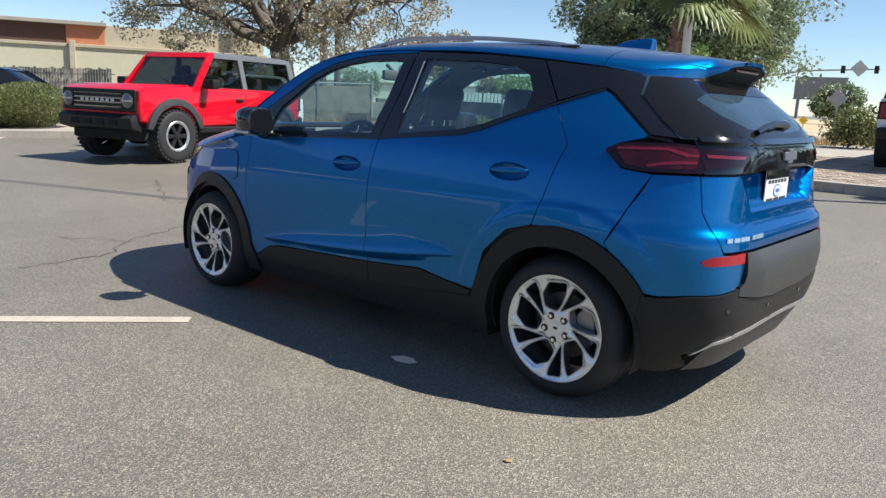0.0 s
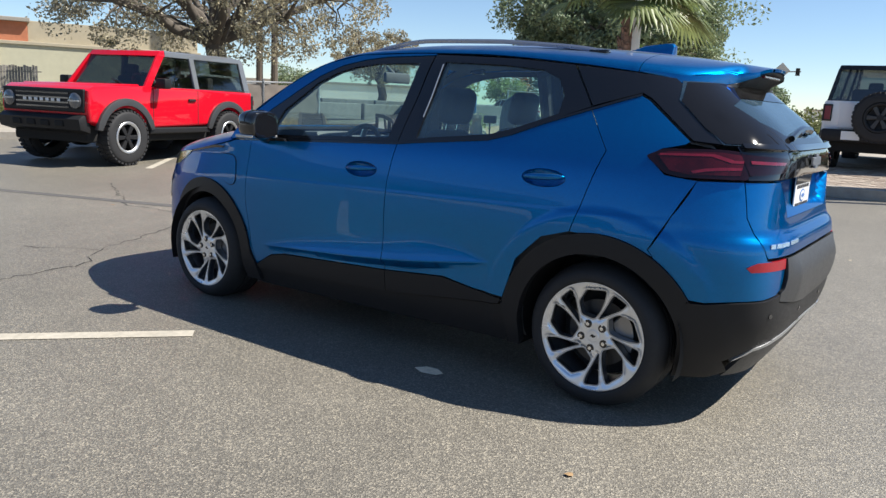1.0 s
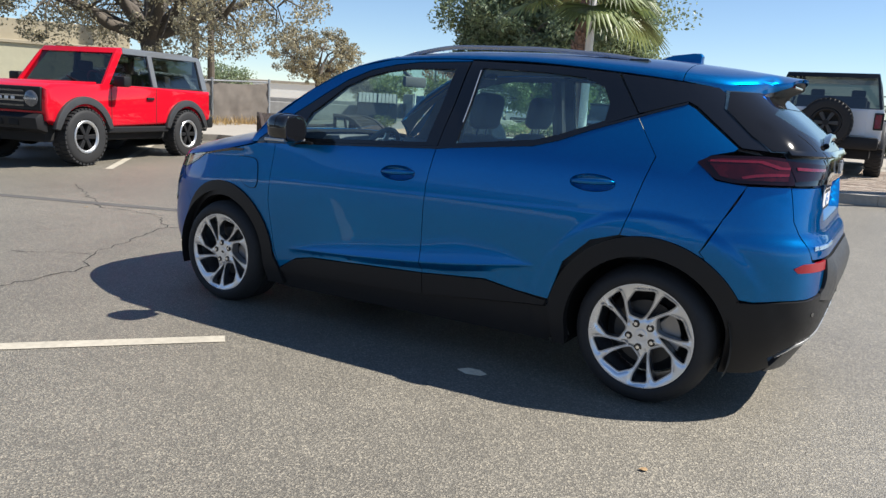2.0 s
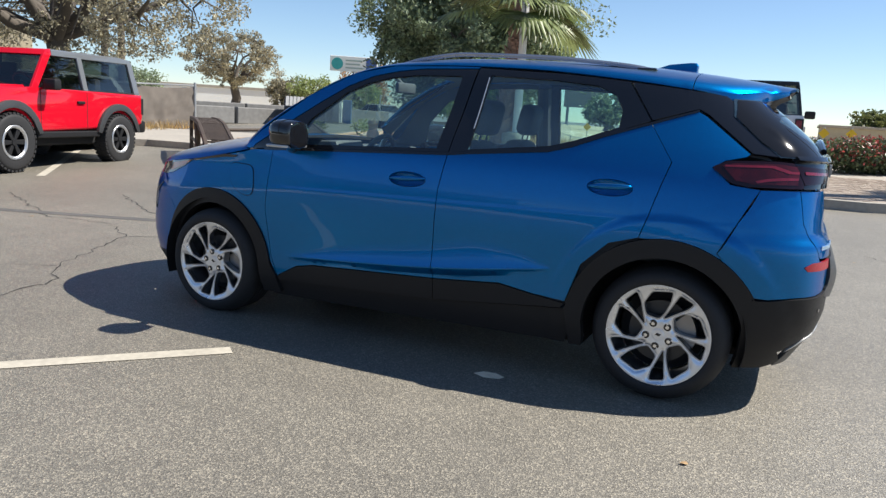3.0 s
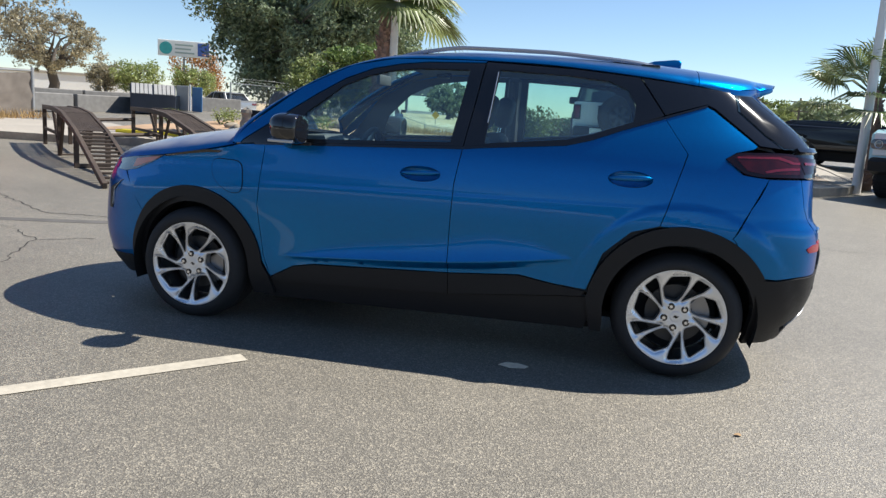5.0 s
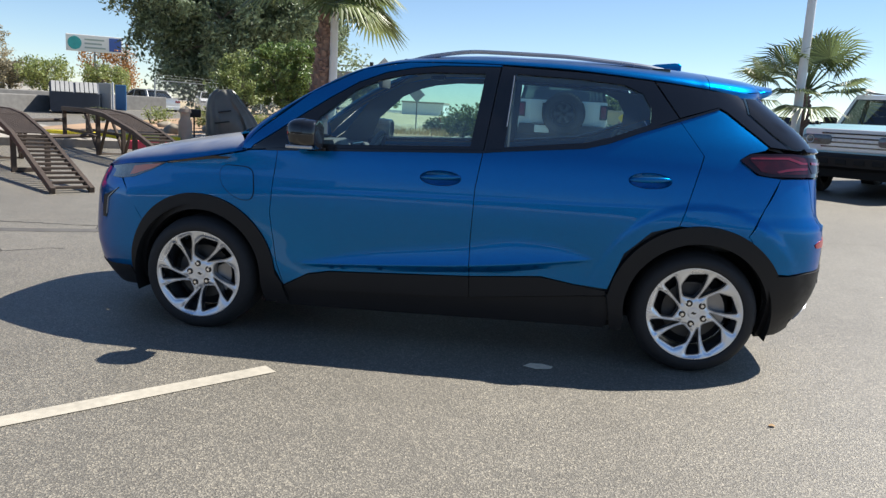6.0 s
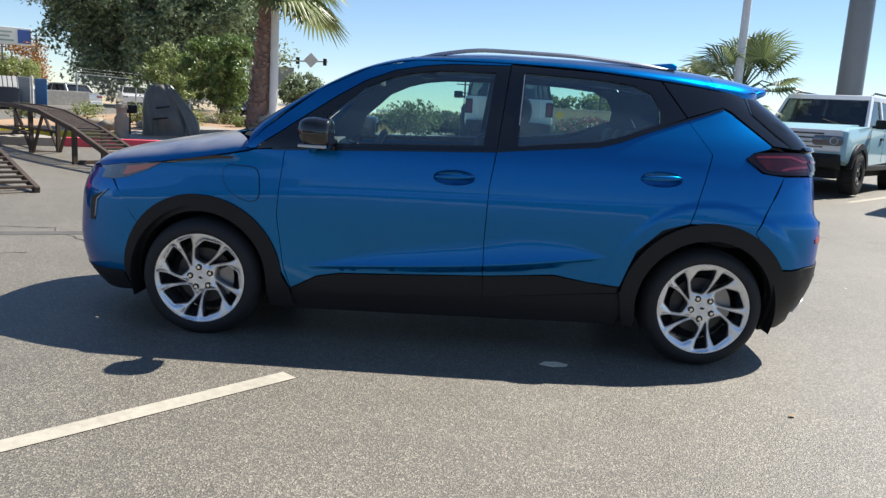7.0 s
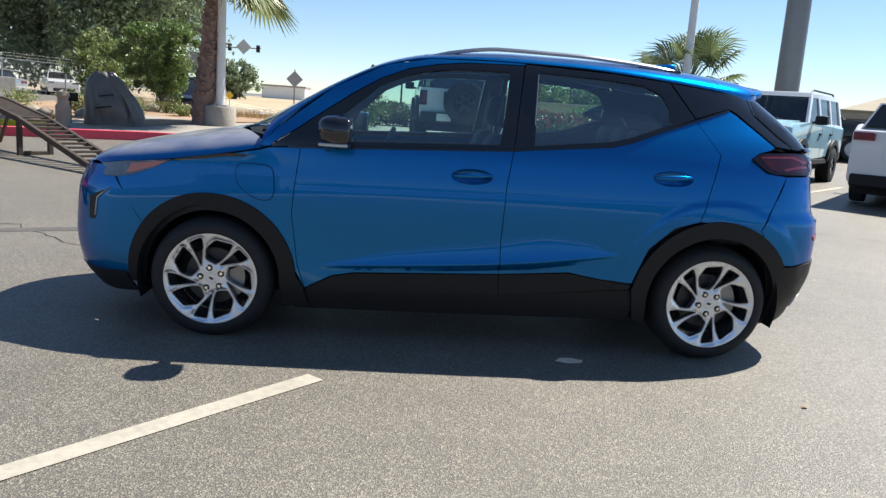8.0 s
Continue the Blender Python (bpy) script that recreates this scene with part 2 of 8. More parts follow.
def inside(p, poly):
    x, y = p
    r = False
    for (x1, y1), (x2, y2) in zip(poly, poly[1:] + poly[:1]):
        if (y1 > y) != (y2 > y) and x < (x2 - x1) * (y - y1) / (y2 - y1) + x1:
            r = not r
    return r


def dense(poly, step):
    out = []
    for a, b in zip(poly, poly[1:] + poly[:1]):
        n = max(1, math.ceil(math.dist(a, b) / step))
        out += [(a[0] + (b[0] - a[0]) * i / n, a[1] + (b[1] - a[1]) * i / n) for i in range(n)]
    return out


def rounded(poly, r, n=4):
    """The outline with its corners rounded off by r."""
    out = []
    k = len(poly)
    for i in range(k):
        p0, p, p1 = (Vector(poly[j % k]) for j in (i - 1, i, i + 1))
        d0, d1 = p0 - p, p1 - p
        a, b = p + d0 * min(r / d0.length, 0.48), p + d1 * min(r / d1.length, 0.48)
        for t in range(n + 1):
            t /= n
            out.append(tuple(a * (1 - t) ** 2 + p * 2 * t * (1 - t) + b * t * t))
    return out


def inset(poly, d):
    """The outline drawn in by d."""
    area = sum(a[0] * b[1] - b[0] * a[1] for a, b in zip(poly, poly[1:] + poly[:1]))
    s = 1 if area > 0 else -1
    out = []
    k = len(poly)
    for i in range(k):
        p0, p, p1 = (Vector(poly[j % k]) for j in (i - 1, i, i + 1))
        e0, e1 = (p - p0), (p1 - p)
        if e0.length < 1e-7 or e1.length < 1e-7:
            out.append(tuple(p))
            continue
        n0, n1 = Vector((-e0.y, e0.x)).normalized() * s, Vector((-e1.y, e1.x)).normalized() * s
        nn = n0 + n1
        out.append(tuple(p + nn * (d / max(0.5, 1 + n0.dot(n1)))))
    return out


def skin(name, polys, surf, material, parent, step=0.05, thick=0.01, lift=0.0, gap=0.0, flip=False, label="", edge=None, creases=()):
    """A body panel: an outline (and holes) in a surface's own plane, laid on that surface, with rims of real depth."""
    polys = [dense(inset(p, gap if i == 0 else -gap) if gap else p, edge or step * 0.6) for i, p in enumerate(polys)]
    verts, edges = [], []
    for p in polys:
        o = len(verts)
        verts += p
        edges += [(o + i, o + (i + 1) % len(p)) for i in range(len(p))]
    for line in creases:
        o = len(verts)
        line = [q for q in line if inside(q, polys[0])]
        verts += line
        edges += [(o + i, o + i + 1) for i in range(len(line) - 1)]
    allb = np.array(verts)
    (u0, v0), (u1, v1) = allb.min(0), allb.max(0)
    for i, u in enumerate(np.arange(u0 + step / 2, u1, step)):
        for v in np.arange(v0 + step / 2, v1, step):
            q = (u, v + (step / 2 if i % 2 else 0))
            if inside(q, polys[0]) and not any(inside(q, h) for h in polys[1:]) and np.min(np.hypot(allb[:, 0] - q[0], allb[:, 1] - q[1])) > step * 0.45:
                verts.append(q)
    co, _, fa, *_ = delaunay_2d_cdt([Vector(v) for v in verts], edges, [], 0, 1e-6)
    e = 0.004
    P, N = [], []
    for c in co:
        p = Vector(surf(c[0], c[1]))
        n = (Vector(surf(c[0] + e, c[1])) - Vector(surf(c[0] - e, c[1]))).cross(Vector(surf(c[0], c[1] + e)) - Vector(surf(c[0], c[1] - e)))
        n.normalize()
        P.append(p)
        N.append(n)
    tri = []
    for f in fa:
        c = sum((Vector(co[i]) for i in f), Vector((0, 0))) / len(f)
        c = (c.x, c.y)
        if inside(c, polys[0]) and not any(inside(c, h) for h in polys[1:]):
            tri.append(list(f))
    core = Vector((-1.3, 0, 0.6))
    out = 1 if sum(n.dot(p - core) for n, p in zip(N, P)) > 0 else -1
    N = [n * out for n in N]
    fixed = []
    for t in tri:
        a, b, c = (P[i] for i in t[:3])
        fixed.append(t if (b - a).cross(c - a).dot(N[t[0]]) > 0 else t[::-1])
    tri = fixed
    count = {}
    for t in tri:
        for a, b in zip(t, t[1:] + t[:1]):
            count[(a, b)] = 1
    V = [p + n * lift for p, n in zip(P, N)]
    NN = list(N)
    F = tri
    if thick:
        rim = [(a, b) for (a, b) in count if (b, a) not in count]
        idx = {}
        for a, b in rim:
            for k in (a, b):
                if k not in idx:
                    idx[k] = len(V)
                    V.append(V[k].copy())
                    V.append(V[k] - N[k] * thick)
                    NN += [Vector((0, 0, 0)), Vector((0, 0, 0))]
            F = F + [[idx[b], idx[a], idx[a] + 1, idx[b] + 1]]
    if flip:
        V = [Vector((v.x, -v.y, v.z)) for v in V]
        NN = [Vector((v.x, -v.y, v.z)) for v in NN]
        F = [f[::-1] for f in F]
    return obj(name, V, F, material, parent, label, True, NN)
# ---- the blue crossover ----
XC = -1.3
f_b = curve((0.1, 0.79), (0.2, 0.825), (0.32, 0.853), (0.5, 0.866), (0.66, 0.88), (0.76, 0.884), (0.86, 0.879), (0.98, 0.862), (1.05, 0.846), (1.16, 0.80), (1.3, 0.725), (1.507, 0.628), (1.56, 0.59))
f_xr = curve((0.15, 0.54), (0.25, 0.60), (0.38, 0.665), (0.5, 0.69), (0.64, 0.688), (0.775, 0.680), (0.80, 0.672), (0.825, 0.653), (0.85, 0.643), (0.95, 0.636), (1.14, 0.625), (1.19, 0.60), (1.5, 0.24), (1.6, 0.14))
f_xf = curve((0.15, -3.43), (0.3, -3.545), (0.5, -3.58), (0.7, -3.572), (0.85, -3.515), (0.95, -3.48), (1.1, -3.46), (1.6, -3.46))
f_pr = curve((0.3, 5.5), (0.7, 6.5), (1.14, 5.5), (1.4, 5.0))
f_pf = curve((0.4, 3.6), (0.9, 3.2), (1.1, 4.0), (1.6, 4.5))
# door sculpting: a rising facet over a sharp lower crease
f_c2 = curve((-2.15, 0.42), (-1.2, 0.49), (-0.5, 0.575))
f_ch = curve((-2.12, 0.0), (-1.87, 0.062), (-1.58, 0.105), (-1.2, 0.13), (-1.0, 0.145), (-0.75, 0.105), (-0.6, 0.04), (-0.53, 0.0))
FACET = 0.036


def ramp_to(v, a, b):
    """0 below a, 1 above b, straight between."""
    return min(1.0, max(0.0, (v - a) / (b - a)))


def sculpt(x, z):
    """How far the flank stands out from its plain form."""
    d = 0.0
    if -2.12 < x < -0.53:
        c, h = f_c2(x), f_ch(x)
        a = h / 0.145
        if z >= c:
            t = (z - c) / max(h * 1.05, 0.01)
            d += FACET * a * max(0.0, 1 - t) ** 1.6
        else:
            q = max(0.0, 1 - (c - z) / (0.012 + 0.036 * a))
            d += FACET * a * q * q * (3 - 2 * q)
    # shoulder line
    if x < 0.5:
        zc = 0.845 + 0.02 * (x + 1.2)
        d -= 0.0014 * ramp_to(z, zc - 0.007, zc + 0.007) * ramp_to(x, -2.4, -2.1)
    # swelling over the rear arch
    r = math.hypot(x, z - 0.33)
    d += 0.010 * (1 - ramp_to(r, 0.525, 0.575) ** 2 * (3 - 2 * ramp_to(r, 0.525, 0.575)))
    return d


def hull(th, z):
    """The body's outline at a height: th runs from the nose (-90) round the flank (0) to the tail (90)."""
    s, c = math.sin(th), math.cos(th)
    b = f_b(z)
    a, p = (f_xr(z) - XC, f_pr(z)) if s > 0 else (XC - f_xf(z), f_pf(z))
    r = ((abs(s) / a) ** p + (abs(c) / b) ** p) ** (-1 / p)
    x, y = XC + r * s, -r * c
    return Vector((x, y - sculpt(x, z) * max(0, c) ** 0.3 * (1 if y < 0 else -1) * (1 if abs(y) > 0.6 else 0), z))


UA, UF, UB = 1.93, 2.25, 0.86


def turn_of(u):
    """The hull's bearing for a distance along it, counted from the middle of the flank."""
    if u > UA:
        return math.atan2(UA, UA + UB - u)
    if u < -UF:
        return -math.atan2(UF, UF + UB + u)
    return math.atan(u / UB)


def along(th):
    if th > math.atan2(UA, UB):
        return UA + UB - UA / math.tan(th)
    if th < -math.atan2(UF, UB):
        return -(UF + UB - UF / math.tan(-th))
    return UB * math.tan(th)


def flat(u, v):
    return hull(turn_of(u), v)


def fx(x, z):
    """From a place in side view to the hull's own plane."""
    b = f_b(z)
    a, p = (f_xr(z) - XC, f_pr(z)) if x > XC else (XC - f_xf(z), f_pf(z))
    t = min(abs(x - XC) / a, 0.995)
    return (along(math.atan2(x - XC, b * (1 - t ** p) ** (1 / p))), z)


def fy(y, z):
    """From a place in rear view to the hull's own plane."""
    b = f_b(z)
    t = min(abs(y) / b, 0.999)
    p = f_pr(z)
    return (along(math.atan2((f_xr(z) - XC) * (1 - t ** p) ** (1 / p), -y)), z)


def fy_front(y, z):
    b = f_b(z)
    t = min(abs(y) / b, 0.999)
    p = f_pf(z)
    return (along(math.atan2(-(XC - f_xf(z)) * (1 - t ** p) ** (1 / p), -y)), z)


def sx(pts, step=0.06):
    """A side-view outline, taken to the hull's plane in short steps."""
    return [fx(*p) for p in dense(pts, step)]


def arc(cx, cz, r, a0, a1, n):
    return [(cx + r * math.cos(radians(a0 + (a1 - a0) * i / n)), cz + r * math.sin(radians(a0 + (a1 - a0) * i / n))) for i in range(n + 1)]


def front_arc(r, a0, a1, n):
    """The front arch's outline, a little fuller towards the nose."""
    return [(-2.678 + (r + 0.022 * max(0, -math.cos(radians(a)))) * math.cos(radians(a)), 0.322 + (r + 0.022 * max(0, -math.cos(radians(a)))) * math.sin(radians(a))) for a in np.linspace(a0, a1, n + 1)]


# upper surface: bonnet, windscreen and roof as sections across the car
f_top_e = curve((-2.45, 1.0), (-2.36, 1.12), (-2.09, 1.345), (-1.82, 1.482), (-1.585, 1.53), (-1.2, 1.54), (-0.85, 1.535), (-0.3, 1.495), (0.05, 1.455), (0.3, 1.42), (0.45, 1.40))
f_top_c = curve((-2.8, 1.03), (-2.6, 1.105), (-2.3, 1.27), (-2.0, 1.432), (-1.75, 1.538), (-1.5, 1.587), (-1.1, 1.612), (-0.6, 1.608), (-0.2, 1.588), (0.1, 1.56), (0.45, 1.515))


def top(x, q):
    """Roof and windscreen: q runs across, -1 at the left edge to 1 at the right."""
    ze = f_top_e(x)
    ye = -flat(*fx(x, ze)).y
    zc = f_top_c(x)
    zz = max(0.0, 1 - abs(q) ** 2.6) ** (1 / 2.0)
    return Vector((x, q * ye, ze + (zc - ze) * zz))


f_bon_e = curve((-3.50, 0.79), (-3.34, 0.856), (-2.9, 0.921), (-2.58, 0.979), (-2.36, 1.03))
f_bon_c = curve((-3.52, 0.83), (-3.4, 0.925), (-3.2, 0.985), (-2.9, 1.05), (-2.5, 1.115), (-2.3, 1.135))


def bonnet(x, q):
    ze = f_bon_e(x)
    ye = -flat(*fx(x, ze)).y - 0.004
    zc = f_bon_c(x)
    zz = max(0.0, 1 - abs(q) ** 2.8) ** (1 / 1.9)
    return Vector((x, q * ye, ze + (zc - ze) * zz))


def oval(hx, hz, a=0.106, b=0.038):
    return [fx(hx + a * math.cos(k * math.tau / 28), hz + b * math.sin(k * math.tau / 28)) for k in range(28)]


def grip(car, hx, hz, flip):
    """The pull bar across a handle recess."""
    bm = bmesh.new()
    s = 1 if flip else -1
    y0 = -flat(*fx(hx, hz)).y * s
    rings = []
    for i in range(15):
        t = i / 14 * 2 - 1
        w = max(0.05, 1 - abs(t) ** 3.2) ** 0.6
        c = Vector((hx + 0.105 * t, y0 + s * (0.016 * (1 - t * t) + 0.002), hz + 0.006 + 0.006 * t))
        rings.append([bm.verts.new(c + Vector((0, s * 0.011 * w * math.cos(k * math.tau / 10), 0.0145 * w * math.sin(k * math.tau / 10)))) for k in range(10)])
    for a, b in zip(rings, rings[1:]):
        for k in range(10):
            bm.faces.new((a[k], a[(k + 1) % 10], b[(k + 1) % 10], b[k]))
    bm.faces.new(rings[0])
    bm.faces.new(rings[-1])
    part("door_handle", bm, M_BLUE, car, smooth=True, sharp=80)


def crossover():
    car = thing("crossover_car", "glossy blue five-door electric crossover with black cladding, parked on asphalt", "car")
    run = np.linspace(-2.11, -0.54, 90)
    long_run = np.linspace(-2.24, 0.3, 130)
    folds = [[fx(x, f_c2(x) + dz) for x in run] for dz in (-0.044, -0.036, -0.005, 0.005)] + [[fx(x, f_c2(x) + f_ch(x) * k) for x in np.linspace(-2.0, -0.62, 80)] for k in (0.2, 0.4, 0.6, 0.85, 1.1)]
    lip = [[fx(*p) for p in arc(0, 0.33, rr, 165, 35, 50)] for rr in (0.50, 0.525, 0.55, 0.575, 0.60)]
    shoulder = [[fx(x, 0.845 + 0.02 * (x + 1.2) + dz) for x in long_run] for dz in (-0.013, -0.003, 0.003, 0.013)]
    shelf = [[(u, z) for u in np.linspace(fx(0.2, 0.8)[0], 2 * (UA + UB) - fx(0.2, 0.8)[0], 110)] for z in (0.77, 0.79, 0.805, 0.82, 0.835, 0.855)]
    hem = [fx(*p) for p in front_arc(0.440, 184, 146, 8)]
    for flip in (False, True):
        sk = lambda n, polys, m, **k: skin(n, polys, flat, m, car, flip=flip, **k)
        # front door
        sk("front_door", [sx([(-2.235, 1.03), (-1.14, 1.085), (-1.167, 0.90), (-1.176, 0.61), (-1.171, 0.43), (-1.93, 0.395), (-2.05, 0.372), (-2.19, 0.295), (-2.232, 0.416), (-2.268, 0.69), (-2.257, 0.84)]), oval(-1.35, 0.937)], M_BLUE, step=0.03, gap=0.002, label="blue front door" if not flip else "", creases=folds + shoulder)
        sk("rear_door", [sx([(-1.139, 1.085), (-1.05, 1.095), (-0.617, 1.137), (-0.502, 1.168), (-0.355, 1.226), (-0.155, 1.303), (-0.028, 1.129), (-0.061, 1.013), (-0.103, 0.854), (-0.128, 0.775), (-0.26, 0.735), (-0.385, 0.615), (-0.452, 0.42), (-0.617, 0.431), (-0.798, 0.46), (-1.171, 0.43), (-1.176, 0.61), (-1.167, 0.90)]), oval(-0.288, 0.991)], M_BLUE, step=0.03, gap=0.002, label="blue rear door" if not flip else "", creases=folds + shoulder + lip)
        for hx, hz, dn in ((-1.35, 0.937, "front"), (-0.288, 0.991, "rear")):
            def bowl(u, v, hx=hx, hz=hz):
                p = flat(u, v)
                d = max(0.0, 1 - ((p.x - hx) / 0.106) ** 2 - ((p.z - hz) / 0.038) ** 2)
                return p + Vector((0, 0.026 * d ** 0.7, 0))
            skin("handle_recess", [oval(hx, hz)], bowl, M_BLUE, car, step=0.012, thick=0.0, flip=flip)
            grip(car, hx, hz, flip)
        # front wing
        sk("front_wing", [sx([(-2.235, 1.03), (-2.257, 0.84), (-2.268, 0.69), (-2.232, 0.416), (-2.19, 0.292)] + front_arc(0.440, 8, 146, 22) + [(-3.11, 0.64), (-3.18, 0.74), (-3.22, 0.80), (-2.99, 0.875), (-2.904, 0.918), (-2.579, 0.977), (-2.44, 1.005), (-2.39, 1.02)])], M_BLUE, step=0.035, gap=0.002, label="blue front wing with round charging flap" if not flip else "")
        sk("charging_flap", [[fx(*p) for p in rounded([(-2.56, 0.93), (-2.37, 0.925), (-2.36, 0.77), (-2.40, 0.745), (-2.48, 0.762), (-2.56, 0.83)], 0.05)]], M_BLUE, step=0.03, lift=0.0045, thick=0.012) if not flip else None
        sk("charging_flap_seam", [[fx(*p) for p in inset(rounded([(-2.56, 0.93), (-2.37, 0.925), (-2.36, 0.77), (-2.40, 0.745), (-2.48, 0.762), (-2.56, 0.83)], 0.05), -0.004)]], M_DARK, step=0.03, lift=0.0015, thick=0.0) if not flip else None
        # sill and door cladding
        sk("front_door_cladding", [sx([(-2.19, 0.293), (-2.05, 0.370), (-1.93, 0.393), (-1.171, 0.43), (-1.166, 0.315), (-2.17, 0.27)])], M_CLAD, step=0.04, gap=0.002, lift=0.006)
        sk("rear_door_cladding", [sx([(-1.171, 0.43), (-0.798, 0.458), (-0.617, 0.43), (-0.455, 0.413), (-0.47, 0.385), (-1.166, 0.315)])], M_CLAD, step=0.04, gap=0.002, lift=0.006)
        sk("sill", [sx([(-2.2, 0.275), (-1.166, 0.31), (-0.45, 0.38), (-0.42, 0.30), (-0.45, 0.20), (-2.25, 0.17)])], M_CLAD, step=0.05, lift=-0.012)
        # arch cladding
        sk("front_arch_cladding", [[fx(*p) for p in [(-2.17, 0.20), (-2.20, 0.30)] + front_arc(0.440, 5, 183, 32) + [(-3.12, 0.255), (-3.03, 0.25)] + arc(-2.678, 0.322, 0.355, 188, 0, 26) + [(-2.30, 0.19)]]], M_CLAD, step=0.03, lift=0.010, thick=0.05)
        sk("rear_arch_cladding", [[fx(*p) for p in [(-0.42, 0.21), (-0.455, 0.40)] + arc(0, 0.33, 0.452, 172, 28, 26) + [(0.385, 0.555), (0.36, 0.45)] + arc(0, 0.33, 0.365, 12, 180, 24) + [(-0.36, 0.21)]]], M_CLAD, step=0.03, lift=0.012, thick=0.05)
        # rear quarter with its rising window line
        sk("rear_quarter", [sx([(-0.155, 1.303), (0.045, 1.365), (0.085, 1.345), (0.30, 1.185), (0.285, 1.172), (0.20, 1.15), (0.15, 1.118), (0.235, 1.05), (0.36, 1.035), (0.218, 0.745), (0.24, 0.72)] + arc(0, 0.33, 0.452, 60, 101, 10) + [(-0.128, 0.775), (-0.103, 0.854), (-0.061, 1.013), (-0.028, 1.129)])], M_BLUE, step=0.03, gap=0.002, label="blue rear quarter panel" if not flip else "", creases=shoulder + lip)
        # rear bumper corner in body colour
        sk("bumper_corner", [[fx(0.36, 1.035), fx(0.29, 0.89), fx(0.218, 0.745), fx(0.24, 0.72)] + [fx(*p) for p in arc(0, 0.33, 0.452, 58, 30, 8)] + [fx(0.45, 0.552), fy(-0.74, 0.566), fy(-0.65, 0.572), fy(-0.58, 0.584), fy(-0.54, 0.604), fy(-0.522, 0.65), fy(-0.515, 0.72), fy(-0.655, 0.735), fy(-0.70, 0.90), fy(-0.685, 1.04)]], M_BLUE, step=0.03, gap=0.002, creases=shelf)
        # window frames, glass
        sk("front_window", [sx([(-2.11, 1.06), (-1.20, 1.10), (-1.155, 1.495), (-1.45, 1.49), (-1.60, 1.47), (-1.73, 1.437), (-1.86, 1.377), (-2.05, 1.215)])], M_GLASS, step=0.06, thick=0.0, lift=-0.008, label="clear front side window" if not flip else "").visible_shadow = False
        sk("rear_window", [sx([(-1.043, 1.109), (-0.617, 1.155), (-0.50, 1.187), (-0.37, 1.236), (-0.285, 1.268), (-0.285, 1.35), (-0.33, 1.43), (-0.43, 1.472), (-0.65, 1.491), (-1.015, 1.503)])], M_GLASSD, step=0.06, thick=0.0, lift=-0.008, label="tinted rear side window" if not flip else "").visible_shadow = False
        sk("front_window_frame", [sx([(-2.385, 1.024), (-2.235, 1.04), (-1.14, 1.093), (-1.09, 1.525), (-1.40, 1.516), (-1.55, 1.498), (-1.70, 1.466), (-1.844, 1.406), (-1.985, 1.318), (-2.121, 1.221), (-2.256, 1.121), (-2.373, 1.04)]), sx([(-2.09, 1.068), (-1.21, 1.107), (-1.165, 1.488), (-1.45, 1.482), (-1.60, 1.462), (-1.72, 1.430), (-1.85, 1.370), (-2.03, 1.215)])], M_GLOSS, step=0.04, thick=0.012, lift=0.001)
        sk("screen_pillar", [sx([(-2.42, 1.024), (-2.388, 1.028), (-2.376, 1.045), (-2.259, 1.126), (-2.124, 1.226), (-1.988, 1.323), (-1.846, 1.411), (-1.70, 1.471), (-1.55, 1.503), (-1.40, 1.521), (-1.09, 1.530), (-1.08, 1.539), (-1.2, 1.540), (-1.585, 1.530), (-1.82, 1.482), (-2.09, 1.345), (-2.36, 1.12), (-2.44, 1.03)])], M_BLUE, step=0.04, thick=0.012, gap=0.001)
        sk("rear_window_frame", [sx([(-1.136, 1.093), (-1.05, 1.103), (-0.617, 1.143), (-0.502, 1.174), (-0.355, 1.232), (-0.155, 1.308), (-0.29, 1.49), (-0.6, 1.515), (-1.08, 1.533)]), sx([(-1.033, 1.114), (-0.617, 1.160), (-0.50, 1.193), (-0.38, 1.239), (-0.298, 1.270), (-0.297, 1.35), (-0.34, 1.424), (-0.437, 1.465), (-0.65, 1.484), (-1.005, 1.496)])], M_GLOSS, step=0.04, thick=0.012, lift=0.001)
        sk("quarter_trim", [sx([(-0.149, 1.310), (0.05, 1.374), (0.095, 1.352), (0.31, 1.188), (0.43, 1.178), (0.33, 1.255), (0.25, 1.335), (0.215, 1.40), (0.15, 1.447), (-0.05, 1.468), (-0.28, 1.49)])], M_GLOSS, step=0.04, thick=0.012, lift=0.001, gap=0.002)
        # Highlight along the black post's edge, added as a thin silver tube.
        glint = bmesh.new()
        tube(glint, [flat(*fx(x, z)) + Vector((0, -0.004, 0)) for x, z in ((-1.030, 1.22), (-1.024, 1.31), (-1.018, 1.40), (-1.013, 1.485))], 0.0028, 6)
        if flip:
            bmesh.ops.scale(glint, vec=(1, -1, 1), verts=glint.verts)
        part("post_glint", glint, M_SATIN, car, "", True)
        # waist strip
        sk("waist_strip", [sx([(-2.30, 1.022), (-1.14, 1.077), (-1.05, 1.088), (-0.617, 1.130), (-0.50, 1.162), (-0.355, 1.220), (0.05, 1.362), (0.05, 1.372), (-0.355, 1.232), (-0.502, 1.174), (-0.617, 1.143), (-1.05, 1.101), (-1.14, 1.091), (-2.30, 1.034)])], M_GLOSS, step=0.04, lift=0.004, thick=0.006)
        # tail lamp
        lamp = sk("tail_lamp", [rounded([fx(0.145, 1.116), fx(0.206, 1.148), fx(0.42, 1.156), fy(-0.655, 1.150), fy(-0.675, 1.045), fx(0.305, 1.042), fx(0.235, 1.052)], 0.02)], M_TAILDARK, step=0.03, lift=0.012, thick=0.025, label="smoked red tail lamp" if not flip else "")
